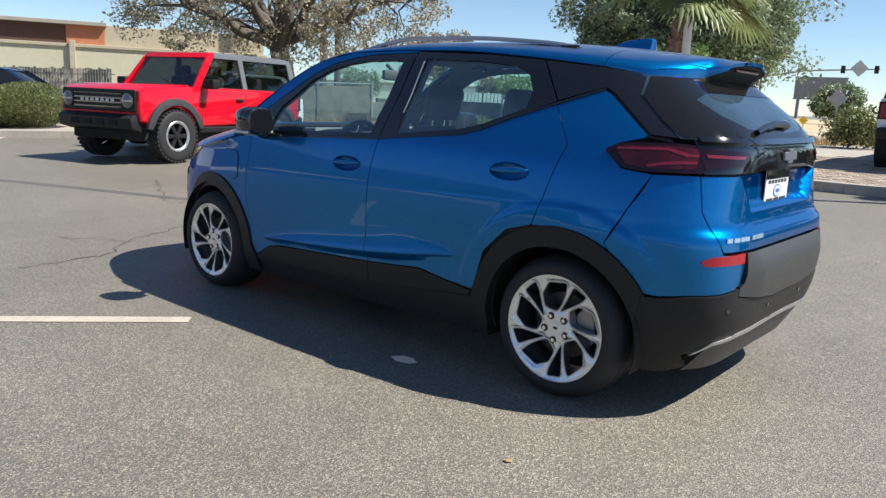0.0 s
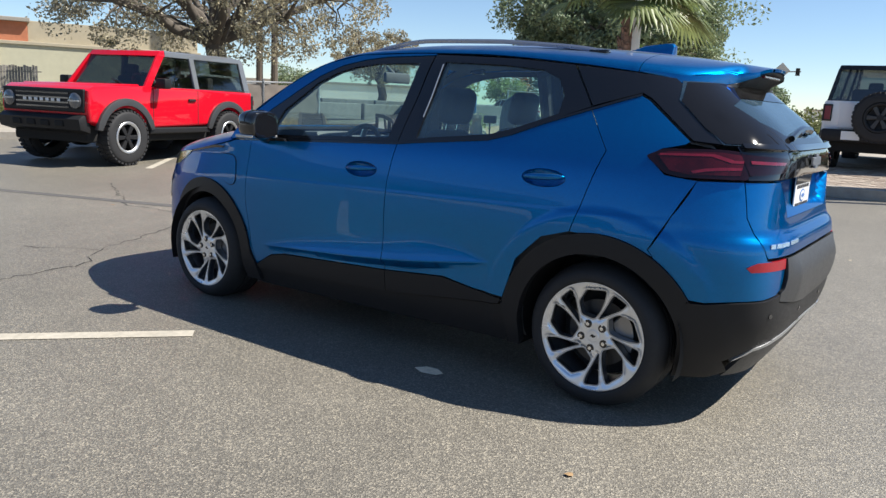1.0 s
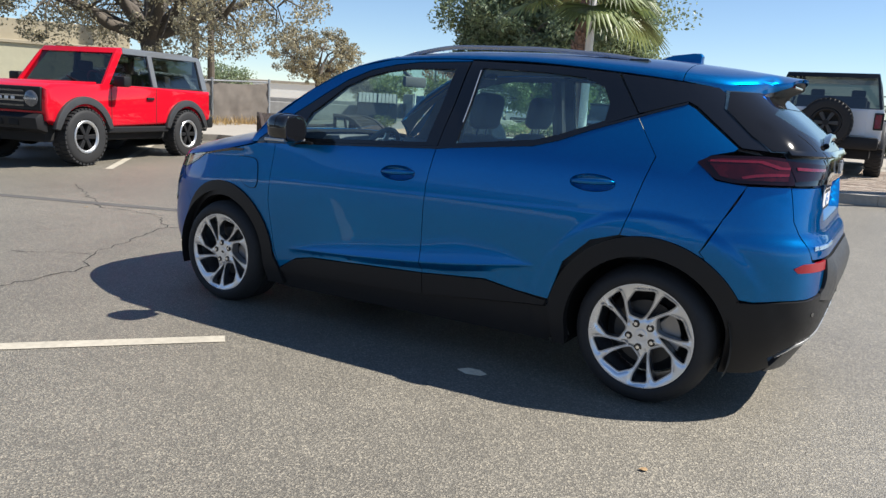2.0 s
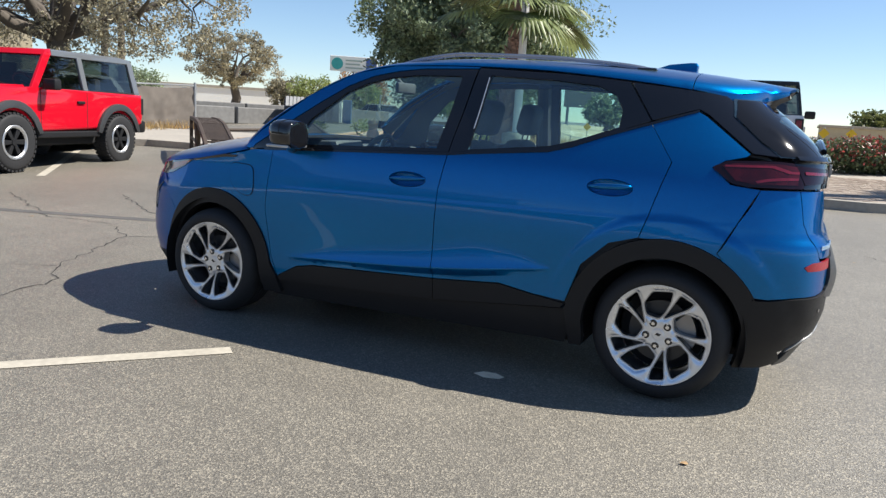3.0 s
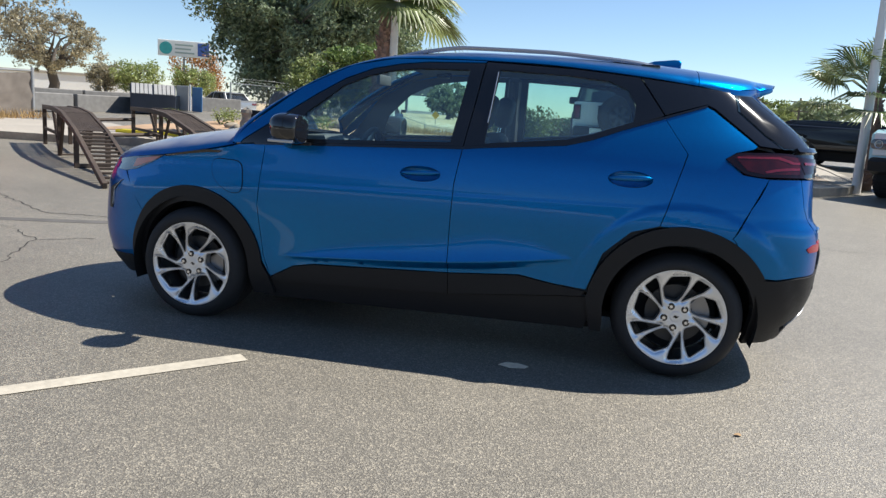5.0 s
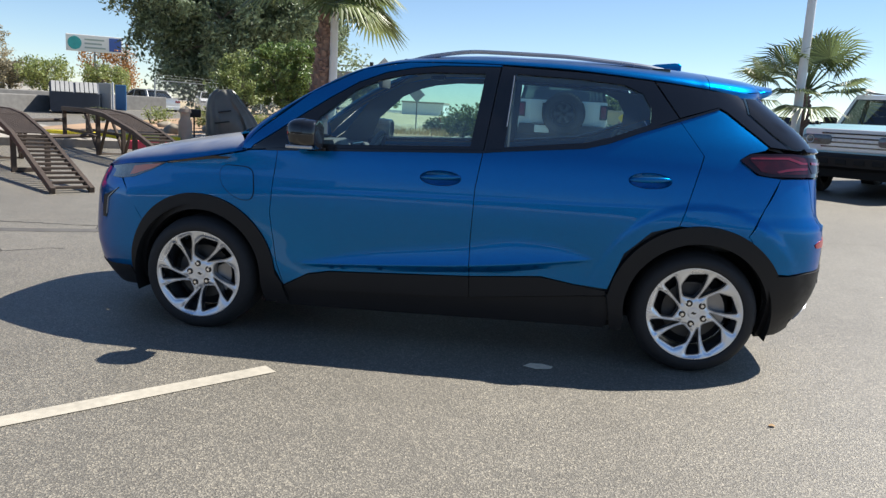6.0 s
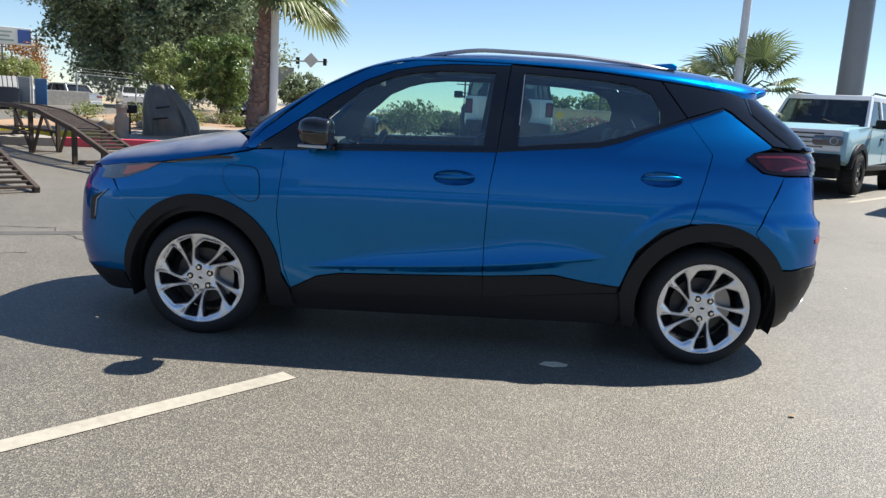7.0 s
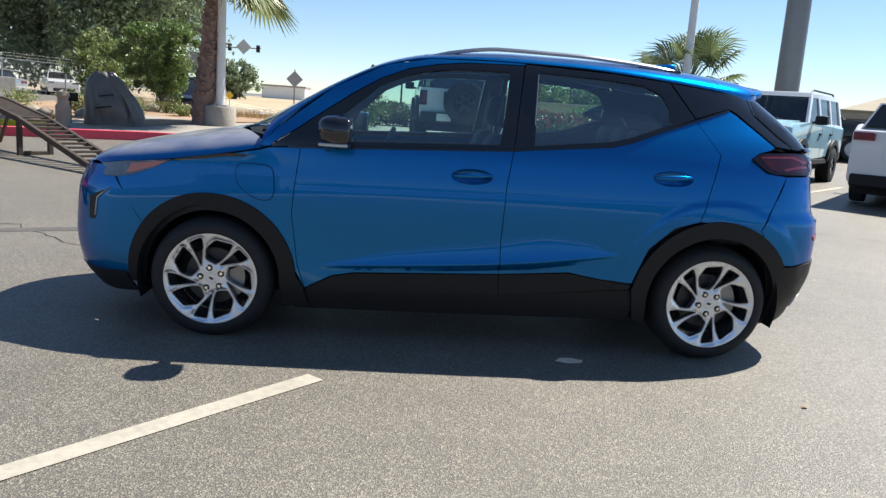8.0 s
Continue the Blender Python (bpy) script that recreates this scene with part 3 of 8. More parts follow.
        b = sk("lamp_glow", [[fx(0.19, 1.124), fx(0.23, 1.138), fx(0.42, 1.145), fx(0.50, 1.136), fx(0.50, 1.060), fx(0.33, 1.054), fx(0.25, 1.066)]], M_TAILGLOW, step=0.03, lift=0.0135, thick=0.002)
        b.parent = lamp
        for n, pts in (("upper_light_blade", [fx(0.20, 1.129), fx(0.40, 1.137), fx(0.47, 1.116), fx(0.50, 1.116), fx(0.50, 1.106), fx(0.46, 1.106), fx(0.39, 1.127), fx(0.20, 1.121)]),
                       ("lower_light_blade", [fx(0.33, 1.068), fx(0.44, 1.088), fx(0.50, 1.090), fx(0.50, 1.080), fx(0.45, 1.077), fx(0.34, 1.060)])):
            b = sk(n, [pts], M_TAILRED, step=0.03, lift=0.015, thick=0.004)
            b.parent = lamp
        inner = sk("inner_tail_lamp", [[fy(-0.665, 1.142), fy(-0.47, 1.132), fy(-0.44, 1.12), fy(-0.50, 1.075), fy(-0.67, 1.062)]], M_TAILDARK, step=0.03, lift=0.014, thick=0.02)
        b = sk("light_blade", [[fy(-0.65, 1.118), fy(-0.48, 1.116), fy(-0.50, 1.104), fy(-0.652, 1.106)]], M_TAILRED, step=0.03, lift=0.017, thick=0.004)
        b.parent = inner
        sk("bumper_reflector", [[fy(-0.735, 0.708), fy(-0.70, 0.727), fy(-0.522, 0.733), fy(-0.522, 0.692), fy(-0.72, 0.690)]], M_REFLECT, step=0.03, lift=0.004, thick=0.01)
        # head lamp
        lamp = sk("head_lamp", [[fx(-3.23, 0.80), fx(-3.0, 0.868), fx(-2.905, 0.918), fx(-3.15, 0.89), fx(-3.33, 0.858), fy_front(-0.60, 0.84), fy_front(-0.60, 0.80)]], M_LENSD, step=0.03, lift=0.004, thick=0.02, label="clear head lamp with amber marker" if not flip else "")
        b = sk("amber_marker", [[fx(-3.16, 0.828), fx(-3.0, 0.874), fx(-2.93, 0.908), fx(-3.13, 0.880)]], M_AMBER, step=0.03, lift=0.006, thick=0.004)
        b.parent = lamp
        low = sk("lower_lamp", [[fx(-3.26, 0.735), fx(-3.337, 0.672), fx(-3.352, 0.56), fx(-3.39, 0.56), fx(-3.39, 0.68)]], M_CLAD, step=0.03, lift=0.003, thick=0.01)
        b = sk("chrome_edge", [[fx(-3.247, 0.744), fx(-3.333, 0.677), fx(-3.345, 0.58), fx(-3.349, 0.58), fx(-3.337, 0.681)]], M_SATIN, step=0.03, lift=0.006, thick=0.008)
        b.parent = low
        sk("lamp_brow", [[fx(-2.50, 0.975), fx(-2.60, 0.975), fx(-2.904, 0.918), fx(-2.89, 0.912), fx(-2.60, 0.958), fx(-2.52, 0.962)]], M_GLOSS, step=0.03, lift=0.006, thick=0.008)
    # centre sections that run right across
    fr = lambda n, pts, m, **k: skin(n, [pts], flat, m, car, **k)
    mir = lambda pts: pts + [(2 * (UA + UB) - u, v) for u, v in pts[::-1]]
    mirf = lambda pts: pts + [(-2 * (UF + UB) - u, v) for u, v in pts[::-1]]
    niche = [fy(y, z) for y, z in dense([(-0.50, 1.035), (-0.40, 0.885), (0.40, 0.885), (0.50, 1.035)], 0.05)]
    skin("tailgate", [mir([fy(-0.685, 1.04), fy(-0.70, 0.90), fy(-0.655, 0.742), fy(-0.45, 0.742), fy(-0.2, 0.742)]), niche], flat, M_BLUE, car, step=0.03, gap=0.0025, thick=0.012, label="blue tailgate with number plate recess", creases=shelf)

    def deep(u, v):
        p = flat(u, v)
        edge = min(1.0, max(0.0, min((0.40 + 0.667 * (p.z - 0.885) - abs(p.y)), (p.z - 0.885)) / 0.035))
        return p - Vector((0.045 * edge, 0, 0))
    skin("plate_recess", [niche], deep, M_BLUE, car, step=0.02, thick=0.0)
    fr("lamp_band", mir([fy(-0.655, 1.172), fy(-0.675, 1.045), fy(-0.3, 1.055)]), M_GLOSS, step=0.04, lift=0.008, thick=0.03, label="gloss black band between the tail lamps")
    fr("tailgate_glass", mir([fy(-0.545, 1.43), fx(0.20, 1.350), fx(0.33, 1.245), fx(0.42, 1.178), fy(-0.5, 1.178), fy(-0.2, 1.178)]), M_GLASSR, step=0.05, thick=0.003, lift=0.004, label="dark tinted tailgate window")
    # Black border; its top is deepened to paint in the spoiler's shadow.
    frit = mir([fy(-0.540, 1.425), fx(0.21, 1.345), fx(0.335, 1.24), fx(0.425, 1.182), fy(-0.5, 1.182), fy(-0.2, 1.182)])
    hole = mir([fy(-0.40, 1.365), fy(-0.50, 1.335), fy(-0.47, 1.27), fy(-0.36, 1.222), fy(-0.15, 1.208)])
    skin("glass_border", [frit, hole], flat, M_FRIT, car, step=0.04, thick=0.0, lift=0.006)
    fr("band_lip", mir([fy(-0.645, 1.176), fy(-0.648, 1.160), fy(-0.3, 1.156), fy(-0.001, 1.156)]), M_GLOSS, step=0.04, lift=0.026, thick=0.03)

    def shelf_out(u, v):
        p = flat(u, v)
        k, j = ramp_to(p.z, 0.738, 0.64), ramp_to(p.z, 0.66, 0.50)
        return p + Vector(((0.034 * math.sin(k * math.pi / 2) - 0.030 * j * j) * (1 - ramp_to(abs(p.y), 0.40, 0.56)), 0, 0))
    skin("rear_bumper", [mir([fy(-0.512, 0.735), fy(-0.516, 0.65), fy(-0.526, 0.612), fy(-0.55, 0.592), fy(-0.55, 0.556), fy(-0.2, 0.51)])], shelf_out, M_CLADGREY, car, step=0.03, gap=0.002, lift=0.006, thick=0.03, label="grey rear bumper insert")
    fr("lower_bumper", mir([fy(-0.001, 0.395), fy(-0.1, 0.395), fy(-0.45, 0.383), fy(-0.60, 0.36), fy(-0.68, 0.30), fx(0.52, 0.245), fx(0.45, 0.215), fx(0.33, 0.21), fx(0.355, 0.40), fx(0.372, 0.547), fx(0.45, 0.548), fy(-0.74, 0.562), fy(-0.65, 0.568), fy(-0.58, 0.579), fy(-0.554, 0.588), fy(-0.552, 0.553), fy(-0.2, 0.506), fy(-0.001, 0.503)]), M_CLAD, step=0.04, lift=0.008, thick=0.03, label="black lower bumper")
    fr("bumper_strip", mir([fy(-0.001, 0.378), fy(-0.1, 0.378), fy(-0.45, 0.366), fy(-0.60, 0.346), fy(-0.655, 0.300), fy(-0.65, 0.315), fy(-0.60, 0.360), fy(-0.45, 0.386), fy(-0.1, 0.398), fy(-0.001, 0.398)]), M_SATIN, step=0.03, lift=0.012, thick=0.02)
    fr("lower_valance", mir([fy(-0.001, 0.22), fy(-0.45, 0.21), fx(0.50, 0.215), fx(0.52, 0.235), fy(-0.60, 0.338), fy(-0.45, 0.366), fy(-0.1, 0.378), fy(-0.001, 0.378)]), M_CLADGREY, step=0.04, lift=0.0, thick=0.02)
    fr("front_bumper", mirf([fy_front(-0.001, 0.30), fy_front(-0.3, 0.30), fx(-3.35, 0.285), fx(-3.16, 0.288)] + hem + [fx(-3.11, 0.64), fx(-3.18, 0.74), fx(-3.23, 0.80), fy_front(-0.60, 0.80), fy_front(-0.3, 0.83), fy_front(-0.001, 0.84)]), M_BLUE, step=0.04, gap=0.001, label="blue front bumper")
    fr("nose_panel", mirf([fy_front(-0.001, 0.80), fx(-3.20, 0.80), fx(-2.97, 0.885), fx(-3.2, 0.868), fx(-3.34, 0.85), fy_front(-0.001, 0.855)]), M_BLUE, step=0.04, lift=-0.004, thick=0.01)
    fr("front_valance", mirf([fy_front(-0.001, 0.17), fx(-3.25, 0.17), fx(-3.10, 0.19), fx(-3.16, 0.30), fx(-3.35, 0.285), fy_front(-0.3, 0.29), fy_front(-0.001, 0.29)]), M_CLAD, step=0.05, lift=0.004)
    tp = lambda n, pts, m, **k: skin(n, [pts], top, m, car, step=0.05, **k)
    tp("roof", [(-1.66, -0.88), (-1.60, -0.95), (-1.45, -0.999), (0.0, -0.999), (0.0, 0.999), (-1.45, 0.999), (-1.60, 0.95), (-1.66, 0.88), (-1.70, 0.4), (-1.71, 0), (-1.70, -0.4)], M_BLUE, label="blue roof", edge=0.03)
    tp("windscreen", [(-1.70, -0.80), (-1.74, -0.4), (-1.75, 0), (-1.74, 0.4), (-1.70, 0.80), (-2.38, 0.84), (-2.62, 0.5), (-2.68, 0), (-2.62, -0.5), (-2.38, -0.84)], M_SCREEN, thick=0.0, label="clear raked windscreen").visible_shadow = False
    for s in (-1, 1):
        tp("windscreen_pillar", [(-1.45, s * 0.999), (-1.60, s * 0.95), (-1.66, s * 0.88), (-1.71, s * 0.78), (-2.40, s * 0.82), (-2.44, s * 0.999)], M_BLUE, edge=0.03)
    sp = tp("spoiler", [(0.004, -0.999), (0.20, -0.985), (0.33, -0.90), (0.41, -0.75), (0.44, -0.4), (0.45, 0), (0.44, 0.4), (0.41, 0.75), (0.33, 0.90), (0.20, 0.985), (0.004, 0.999)], M_BLUE, thick=0.015, label="blue roof spoiler with black underside")
    skin("bonnet", [[(-2.42, -0.9995), (-2.9, -0.9995), (-3.34, -0.9995), (-3.44, -0.93), (-3.49, -0.5), (-3.50, 0), (-3.49, 0.5), (-3.44, 0.93), (-3.34, 0.9995), (-2.9, 0.9995), (-2.42, 0.9995), (-2.62, 0.5), (-2.66, 0), (-2.62, -0.5)]], bonnet, M_BLUETOP, car, step=0.05, label="blue bonnet with a pale sky sheen painted in", edge=0.03)
    return car


CAR = crossover()
# ---- wheels, fittings and cabin of the crossover ----
M_DISC = mat("dark_brake_disc", (0.07, 0.068, 0.066), 0.45, 0.8, vary=0.1)


WHEEL = {}


def alloy_wheel(car, x, z, s):
    """Tyre and ten-spoke alloy; s is -1 on the left."""
    hub = new("wheel")
    hub.parent = car
    hub.location = (x, s * 0.80, z)
    hub.rotation_euler = (0, radians(18) if x < -1 else 0, 0 if s < 0 else math.pi)
    R, r = 0.322, 0.243
    bm = lathe(bmesh.new(), [(r - 0.012, 0.02), (r - 0.004, -0.045), (r, -0.058), (r + 0.012, -0.064), (r + 0.04, -0.060), (R - 0.022, -0.042), (R - 0.008, -0.018), (R - 0.002, 0.0)]
               + [q for k in range(5) for q in ((R, 0.014 + k * 0.03), (R, 0.034 + k * 0.03), (R - 0.007, 0.037 + k * 0.03), (R - 0.007, 0.041 + k * 0.03))]
               + [(R, 0.165), (R - 0.006, 0.18), (R - 0.03, 0.19), (r - 0.012, 0.18)], 72)
    part("tyre", bm, M_RUBBER, hub, "black road tyre", True, 50)
    bm = lathe(bmesh.new(), [(r + 0.001, -0.050), (r - 0.002, -0.055), (r - 0.006, -0.055), (r - 0.009, -0.045), (r - 0.012, -0.02), (r - 0.022, 0.02), (r - 0.03, 0.12), (r - 0.02, 0.16)], 72)
    rim = part("rim", bm, M_ALLOY, hub, "bright silver five-spoke turbine alloy rim", True, 50)

    if "rim_face" in WHEEL:
        for n in ("rim_face", "rim_ledge"):
            new(n, WHEEL[n]).parent = rim
    else:
        polar = lambda pts, k: [(q * math.cos(radians(a - 72 * k)), q * math.sin(radians(a - 72 * k))) for q, a in pts]
        wide = [(0.076, 93), (0.106, 125), (0.160, 118), (0.205, 102), (0.216, 77), (0.165, 76), (0.110, 80)]
        slim = [(0.080, 77), (0.125, 59), (0.180, 50), (0.222, 49), (0.216, 67), (0.150, 69)]
        pockets = [inset(rounded(polar(w, k), 0.012, 3), -0.0015) for k in range(5) for w in (wide, slim)]
        disc = lambda q: [(q * math.cos(k * math.tau / 72), q * math.sin(k * math.tau / 72)) for k in range(72)]

        def dish(u, v):
            q = math.hypot(u, v)
            return Vector((u, -0.027 - 0.024 * min(1, q / 0.235) ** 1.5, v))
        rims = np.array([p for w in pockets for p in dense(inset(w, -0.0055), 0.004)])

        def crown(u, v):
            """The spokes' faces, rounded off towards the pockets."""
            e = float(np.min(np.hypot(rims[:, 0] - u, rims[:, 1] - v)))
            return dish(u, v) - Vector((0, 0.010 * (1 - math.exp(-e / 0.007)) - 0.006, 0))
        f = skin("rim_face", [disc(r - 0.003)] + [inset(w, -0.0055) for w in pockets], crown, M_ALLOY, rim, step=0.008, thick=0.006, edge=0.008)
        l = skin("rim_ledge", [disc(r - 0.006)] + pockets, dish, M_ALLOYD, rim, step=0.03, thick=0.042, lift=-0.006, edge=0.012)
        WHEEL["rim_face"], WHEEL["rim_ledge"] = f.data, l.data
    bm = lathe(bmesh.new(), [(0.0001, -0.0345), (0.026, -0.0345), (0.028, -0.033), (0.030, -0.026)], 40)
    part("hub_cap", bm, M_ALLOY, rim, "", True, 30)
    bm = bmesh.new()
    prism(bm, [(-0.014, -0.004), (-0.004, -0.004), (-0.002, -0.008), (0.008, -0.006), (0.016, 0.004), (0.004, 0.004), (0.002, 0.008), (-0.008, 0.006)], -0.0355, -0.033)
    part("hub_emblem", bm, M_GLOSS, rim)
    for k in range(5):
        a = radians(118 - 72 * k)
        c = (0.057 * math.cos(a), 0.057 * math.sin(a))
        bm = bmesh.new()
        cyl(bm, (c[0], 0, c[1]), (c[0], -0.034, c[1]), 0.0180, n=16)
        part("nut_seat", bm, M_GLOSS, rim)
        bm = bmesh.new()
        cyl(bm, (c[0], 0, c[1]), (c[0], -0.040, c[1]), 0.0100, 0.009, n=6)
        part("wheel_nut", bm, M_CHROME, rim)
    bm = lathe(bmesh.new(), [(0.0001, 0.045), (0.15, 0.045), (0.15, 0.065), (0.0001, 0.065)], 40)
    part("brake_disc", bm, M_DISC, hub, "", True, 30)
    bm = bmesh.new()
    prism(bm, arc(0, 0, 0.165, -20, 45, 8) + arc(0, 0, 0.085, 45, -20, 8), 0.02, 0.09, 0.006)
    part("brake_caliper", bm, M_STEEL, hub)
    bm = lathe(bmesh.new(), [(0.0001, 0.10), (0.2, 0.10), (0.205, 0.16), (0.0001, 0.16)], 32)
    part("backing_plate", bm, M_DARK, hub)
    return hub


for _x, _z in ((0.0, 0.324), (-2.678, 0.316)):
    for _s in (-1, 1):
        alloy_wheel(CAR, _x, _z, _s)


def wing_mirror(car, s):
    def blob(bm, c, h, p=2.25, n=20, m=12, cut=None):
        rows = []
        for i in range(m + 1):
            a = math.pi * i / m - math.pi / 2
            row = []
            for k in range(n):
                b = math.tau * k / n
                sp = lambda q: math.copysign(abs(q) ** (2 / p), q)
                v = Vector((h[0] * sp(math.cos(a)) * sp(math.cos(b)), h[1] * sp(math.cos(a)) * sp(math.sin(b)), h[2] * sp(math.sin(a))))
                if cut is not None and v.x > cut:
                    v.x = cut
                row.append(bm.verts.new(Vector(c) + v))
            rows.append(row)
        for a, b in zip(rows, rows[1:]):
            for k in range(n):
                bm.faces.new((a[k], a[(k + 1) % n], b[(k + 1) % n], b[k]))
        bmesh.ops.remove_doubles(bm, verts=bm.verts, dist=0.0005)
        return bm
    root = new("wing_mirror")
    root.parent = car
    c = (-2.035, s * 0.96, 1.125)
    part("mirror_shell", blob(bmesh.new(), c, (0.100, 0.100, 0.078), p=3.0, cut=0.06), M_GLOSS, root, "gloss black mirror shell", True, 60)
    bm = blob(bmesh.new(), (c[0] - 0.004, c[1], c[2] + 0.012), (0.101, 0.102, 0.070), p=2.7, cut=0.0)
    bmesh.ops.delete(bm, geom=[v for v in bm.verts if v.co.z < 1.115], context="VERTS")
    part("mirror_cap", bm, M_GLOSS, root, "gloss black mirror cap", True, 60)
    bm = bmesh.new()
    box(bm, c[0] - 0.09, c[0] + 0.05, c[1] - 0.092, c[1] + 0.092, c[2] - 0.070, c[2] - 0.054, 0.005)
    part("indicator_strip", bm, M_SATIN, root)
    bm = bmesh.new()
    prism(bm, [(x, z) for x, z in rounded([(-0.085, -0.058), (0.085, -0.058), (0.085, 0.058), (-0.085, 0.058)], 0.05)], -0.002, 0.002, m=Matrix.Translation((c[0] + 0.057, c[1], c[2])) @ Matrix.Rotation(math.pi / 2, 4, "Z"))
    part("mirror_glass", bm, M_MIRROR, root)
    bm = bmesh.new()
    tube(bm, [(-2.10, s * 0.80, 1.035), (-2.09, s * 0.87, 1.045), (-2.055, s * 0.95, 1.075)], 0.026, 10)
    part("mirror_arm", bm, M_GLOSS, root, "", True)


for _s in (-1, 1):
    wing_mirror(CAR, _s)


def roof_fittings(car):
    for s in (-1, 1):
        f_z = curve((-1.62, 1.545), (-1.47, 1.586), (-1.2, 1.620), (-0.8, 1.617), (-0.5, 1.600), (-0.30, 1.582), (-0.19, 1.562))
        bm = bmesh.new()
        rings = []
        for x in np.linspace(-1.62, -0.19, 34):
            y = s * (0.525 - 0.03 * (x + 1.62))
            z = f_z(x)
            rings.append([bm.verts.new((x, y + s * a, z + b)) for a, b in ((0.011, -0.021), (0.015, -0.009), (0.006, 0.0), (-0.006, 0.0), (-0.015, -0.009), (-0.011, -0.021))])
        for a, b in zip(rings, rings[1:]):
            for k in range(6):
                bm.faces.new((a[k], a[(k + 1) % 6], b[(k + 1) % 6], b[k]))
        bm.faces.new(rings[0])
        bm.faces.new(rings[-1])
        part("roof_rail", bm, M_RAIL, car, "satin grey metal roof rail", True, 30)
        for x in (-1.58, -0.24):
            y = s * (0.525 - 0.03 * (x + 1.62))
            bm = bmesh.new()
            box(bm, x - 0.05, x + 0.05, y - 0.022, y + 0.022, f_z(x) - 0.07, f_z(x) - 0.004, 0.01)
            part("rail_foot", bm, M_GLOSS, car)
    # fin
    bm = bmesh.new()
    prism(bm, [(-0.31, 1.588), (-0.27, 1.600), (-0.21, 1.622), (-0.10, 1.634), (-0.07, 1.634), (-0.058, 1.62), (-0.062, 1.57), (-0.31, 1.575)], -0.03, 0.03, 0.012)
    for v in bm.verts:
        v.co.y *= 0.45 + 0.9 * max(0, (1.65 - v.co.z) / 0.075)
    part("aerial_fin", bm, M_BLUE, car, "", True, 40)
    # spoiler: blue flanks that drop to the pillar, black underside down to the glass
    f_q = curve((0.0, 0.999), (0.20, 0.985), (0.33, 0.90), (0.39, 0.80), (0.415, 0.72), (0.44, 0.4))
    f_drop = curve((0.02, 0.004), (0.10, 0.016), (0.19, 0.078), (0.24, 0.070), (0.32, 0.040), (0.415, 0.020))
    for s in (-1, 1):
        bm = bmesh.new()
        rows = []
        for x in np.linspace(0.02, 0.415, 26):
            a = top(x, s * f_q(x)) + Vector((0, s * 0.001, 0.001))
            d = f_drop(x)
            rows.append([bm.verts.new(a), bm.verts.new(a + Vector((0, s * 0.10 * d, -0.45 * d))), bm.verts.new(a + Vector((0, -s * 0.02 * d, -d)))])
        for r0, r1 in zip(rows, rows[1:]):
            for k in range(2):
                bm.faces.new((r0[k], r0[k + 1], r1[k + 1], r1[k]))
        part("spoiler_side", bm, M_BLUE, car, "", True, 60)
    edge = [top(x, -f_q(x)) - Vector((0, 0, f_drop(x))) for x in np.linspace(0.12, 0.415, 18)]
    edge += [top(0.415 + 0.02 * (1 - (q / 0.72) ** 2), q) - Vector((0, 0, 0.018)) for q in np.linspace(-0.68, 0.68, 25)]
    edge += [Vector((p.x, -p.y, p.z)) for p in edge[17::-1]]
    bm = bmesh.new()
    rows = []
    for a in edge:
        y = max(-0.56, min(0.56, a.y * 0.93))
        z = 1.428 - 0.075 * (abs(y) / 0.56) ** 3
        b = flat(*fy(-abs(y), z))
        b = Vector((b.x + 0.004, math.copysign(b.y, y), b.z))
        mid = a.lerp(b, 0.5) + Vector((0.004, 0, 0.010))
        rows.append([bm.verts.new(p) for p in (a, mid, b, b - Vector((0.05, 0, -0.03)))])
    for r0, r1 in zip(rows, rows[1:]):
        for k in range(3):
            bm.faces.new((r0[k], r0[k + 1], r1[k + 1], r1[k]))
    part("spoiler_underside", bm, M_CLAD, car, "black underside of the spoiler", True, 40)
    bm = bmesh.new()
    box(bm, 0.400, 0.416, -0.14, 0.14, 1.470, 1.482, 0.003)
    part("high_stop_lamp", bm, M_TAILRED, car)
    # rear wiper
    bm = bmesh.new()
    tube(bm, [(f_xr(z) + k, y, z) for y, z, k in ((-0.33, 1.212, 0.014), (-0.20, 1.234, 0.024), (-0.06, 1.248, 0.030), (0.03, 1.250, 0.032), (0.09, 1.244, 0.026))], 0.014, 8, 0.022)
    part("rear_wiper", bm, M_FRIT, car, "black rear wiper", True)
    # plate: a white dealer insert with plain marks
    bm = bmesh.new()
    box(bm, 0.600, 0.606, -0.155, 0.155, 0.90, 1.056, 0.002)
    pl = part("number_plate", bm, M_PLATE, car, "white dealer plate with a blue oval mark")
    bm = bmesh.new()
    box(bm, 0.606, 0.6085, -0.155, 0.155, 1.008, 1.054)
    part("plate_bar", bm, M_GLOSS, pl)
    bm = bmesh.new()
    for y0, y1 in ((-0.13, -0.05), (-0.035, 0.03), (0.045, 0.13)):
        box(bm, 0.606, 0.6082, y0, y1, 0.908, 0.920)
    part("plate_bars", bm, M_INK, pl)
    for nm, rad, thick, ink in (("plate_ring", 0.030, 0.002, M_BLUEINK), ("plate_disc", 0.024, 0.003, M_PLATE), ("plate_oval", 0.016, 0.004, M_BLUEINK)):
        bm = lathe(bmesh.new(), [(0.0001, 0.0), (rad, 0.0), (rad, thick), (0.0001, thick)], 24)
        for v in bm.verts:
            v.co = Vector((0.606 + v.co.y, v.co.x * 1.7, 0.952 + v.co.z * (0.95 if rad > 0.02 else 0.6)))
        part(nm, bm, ink, pl)
    bm = bmesh.new()
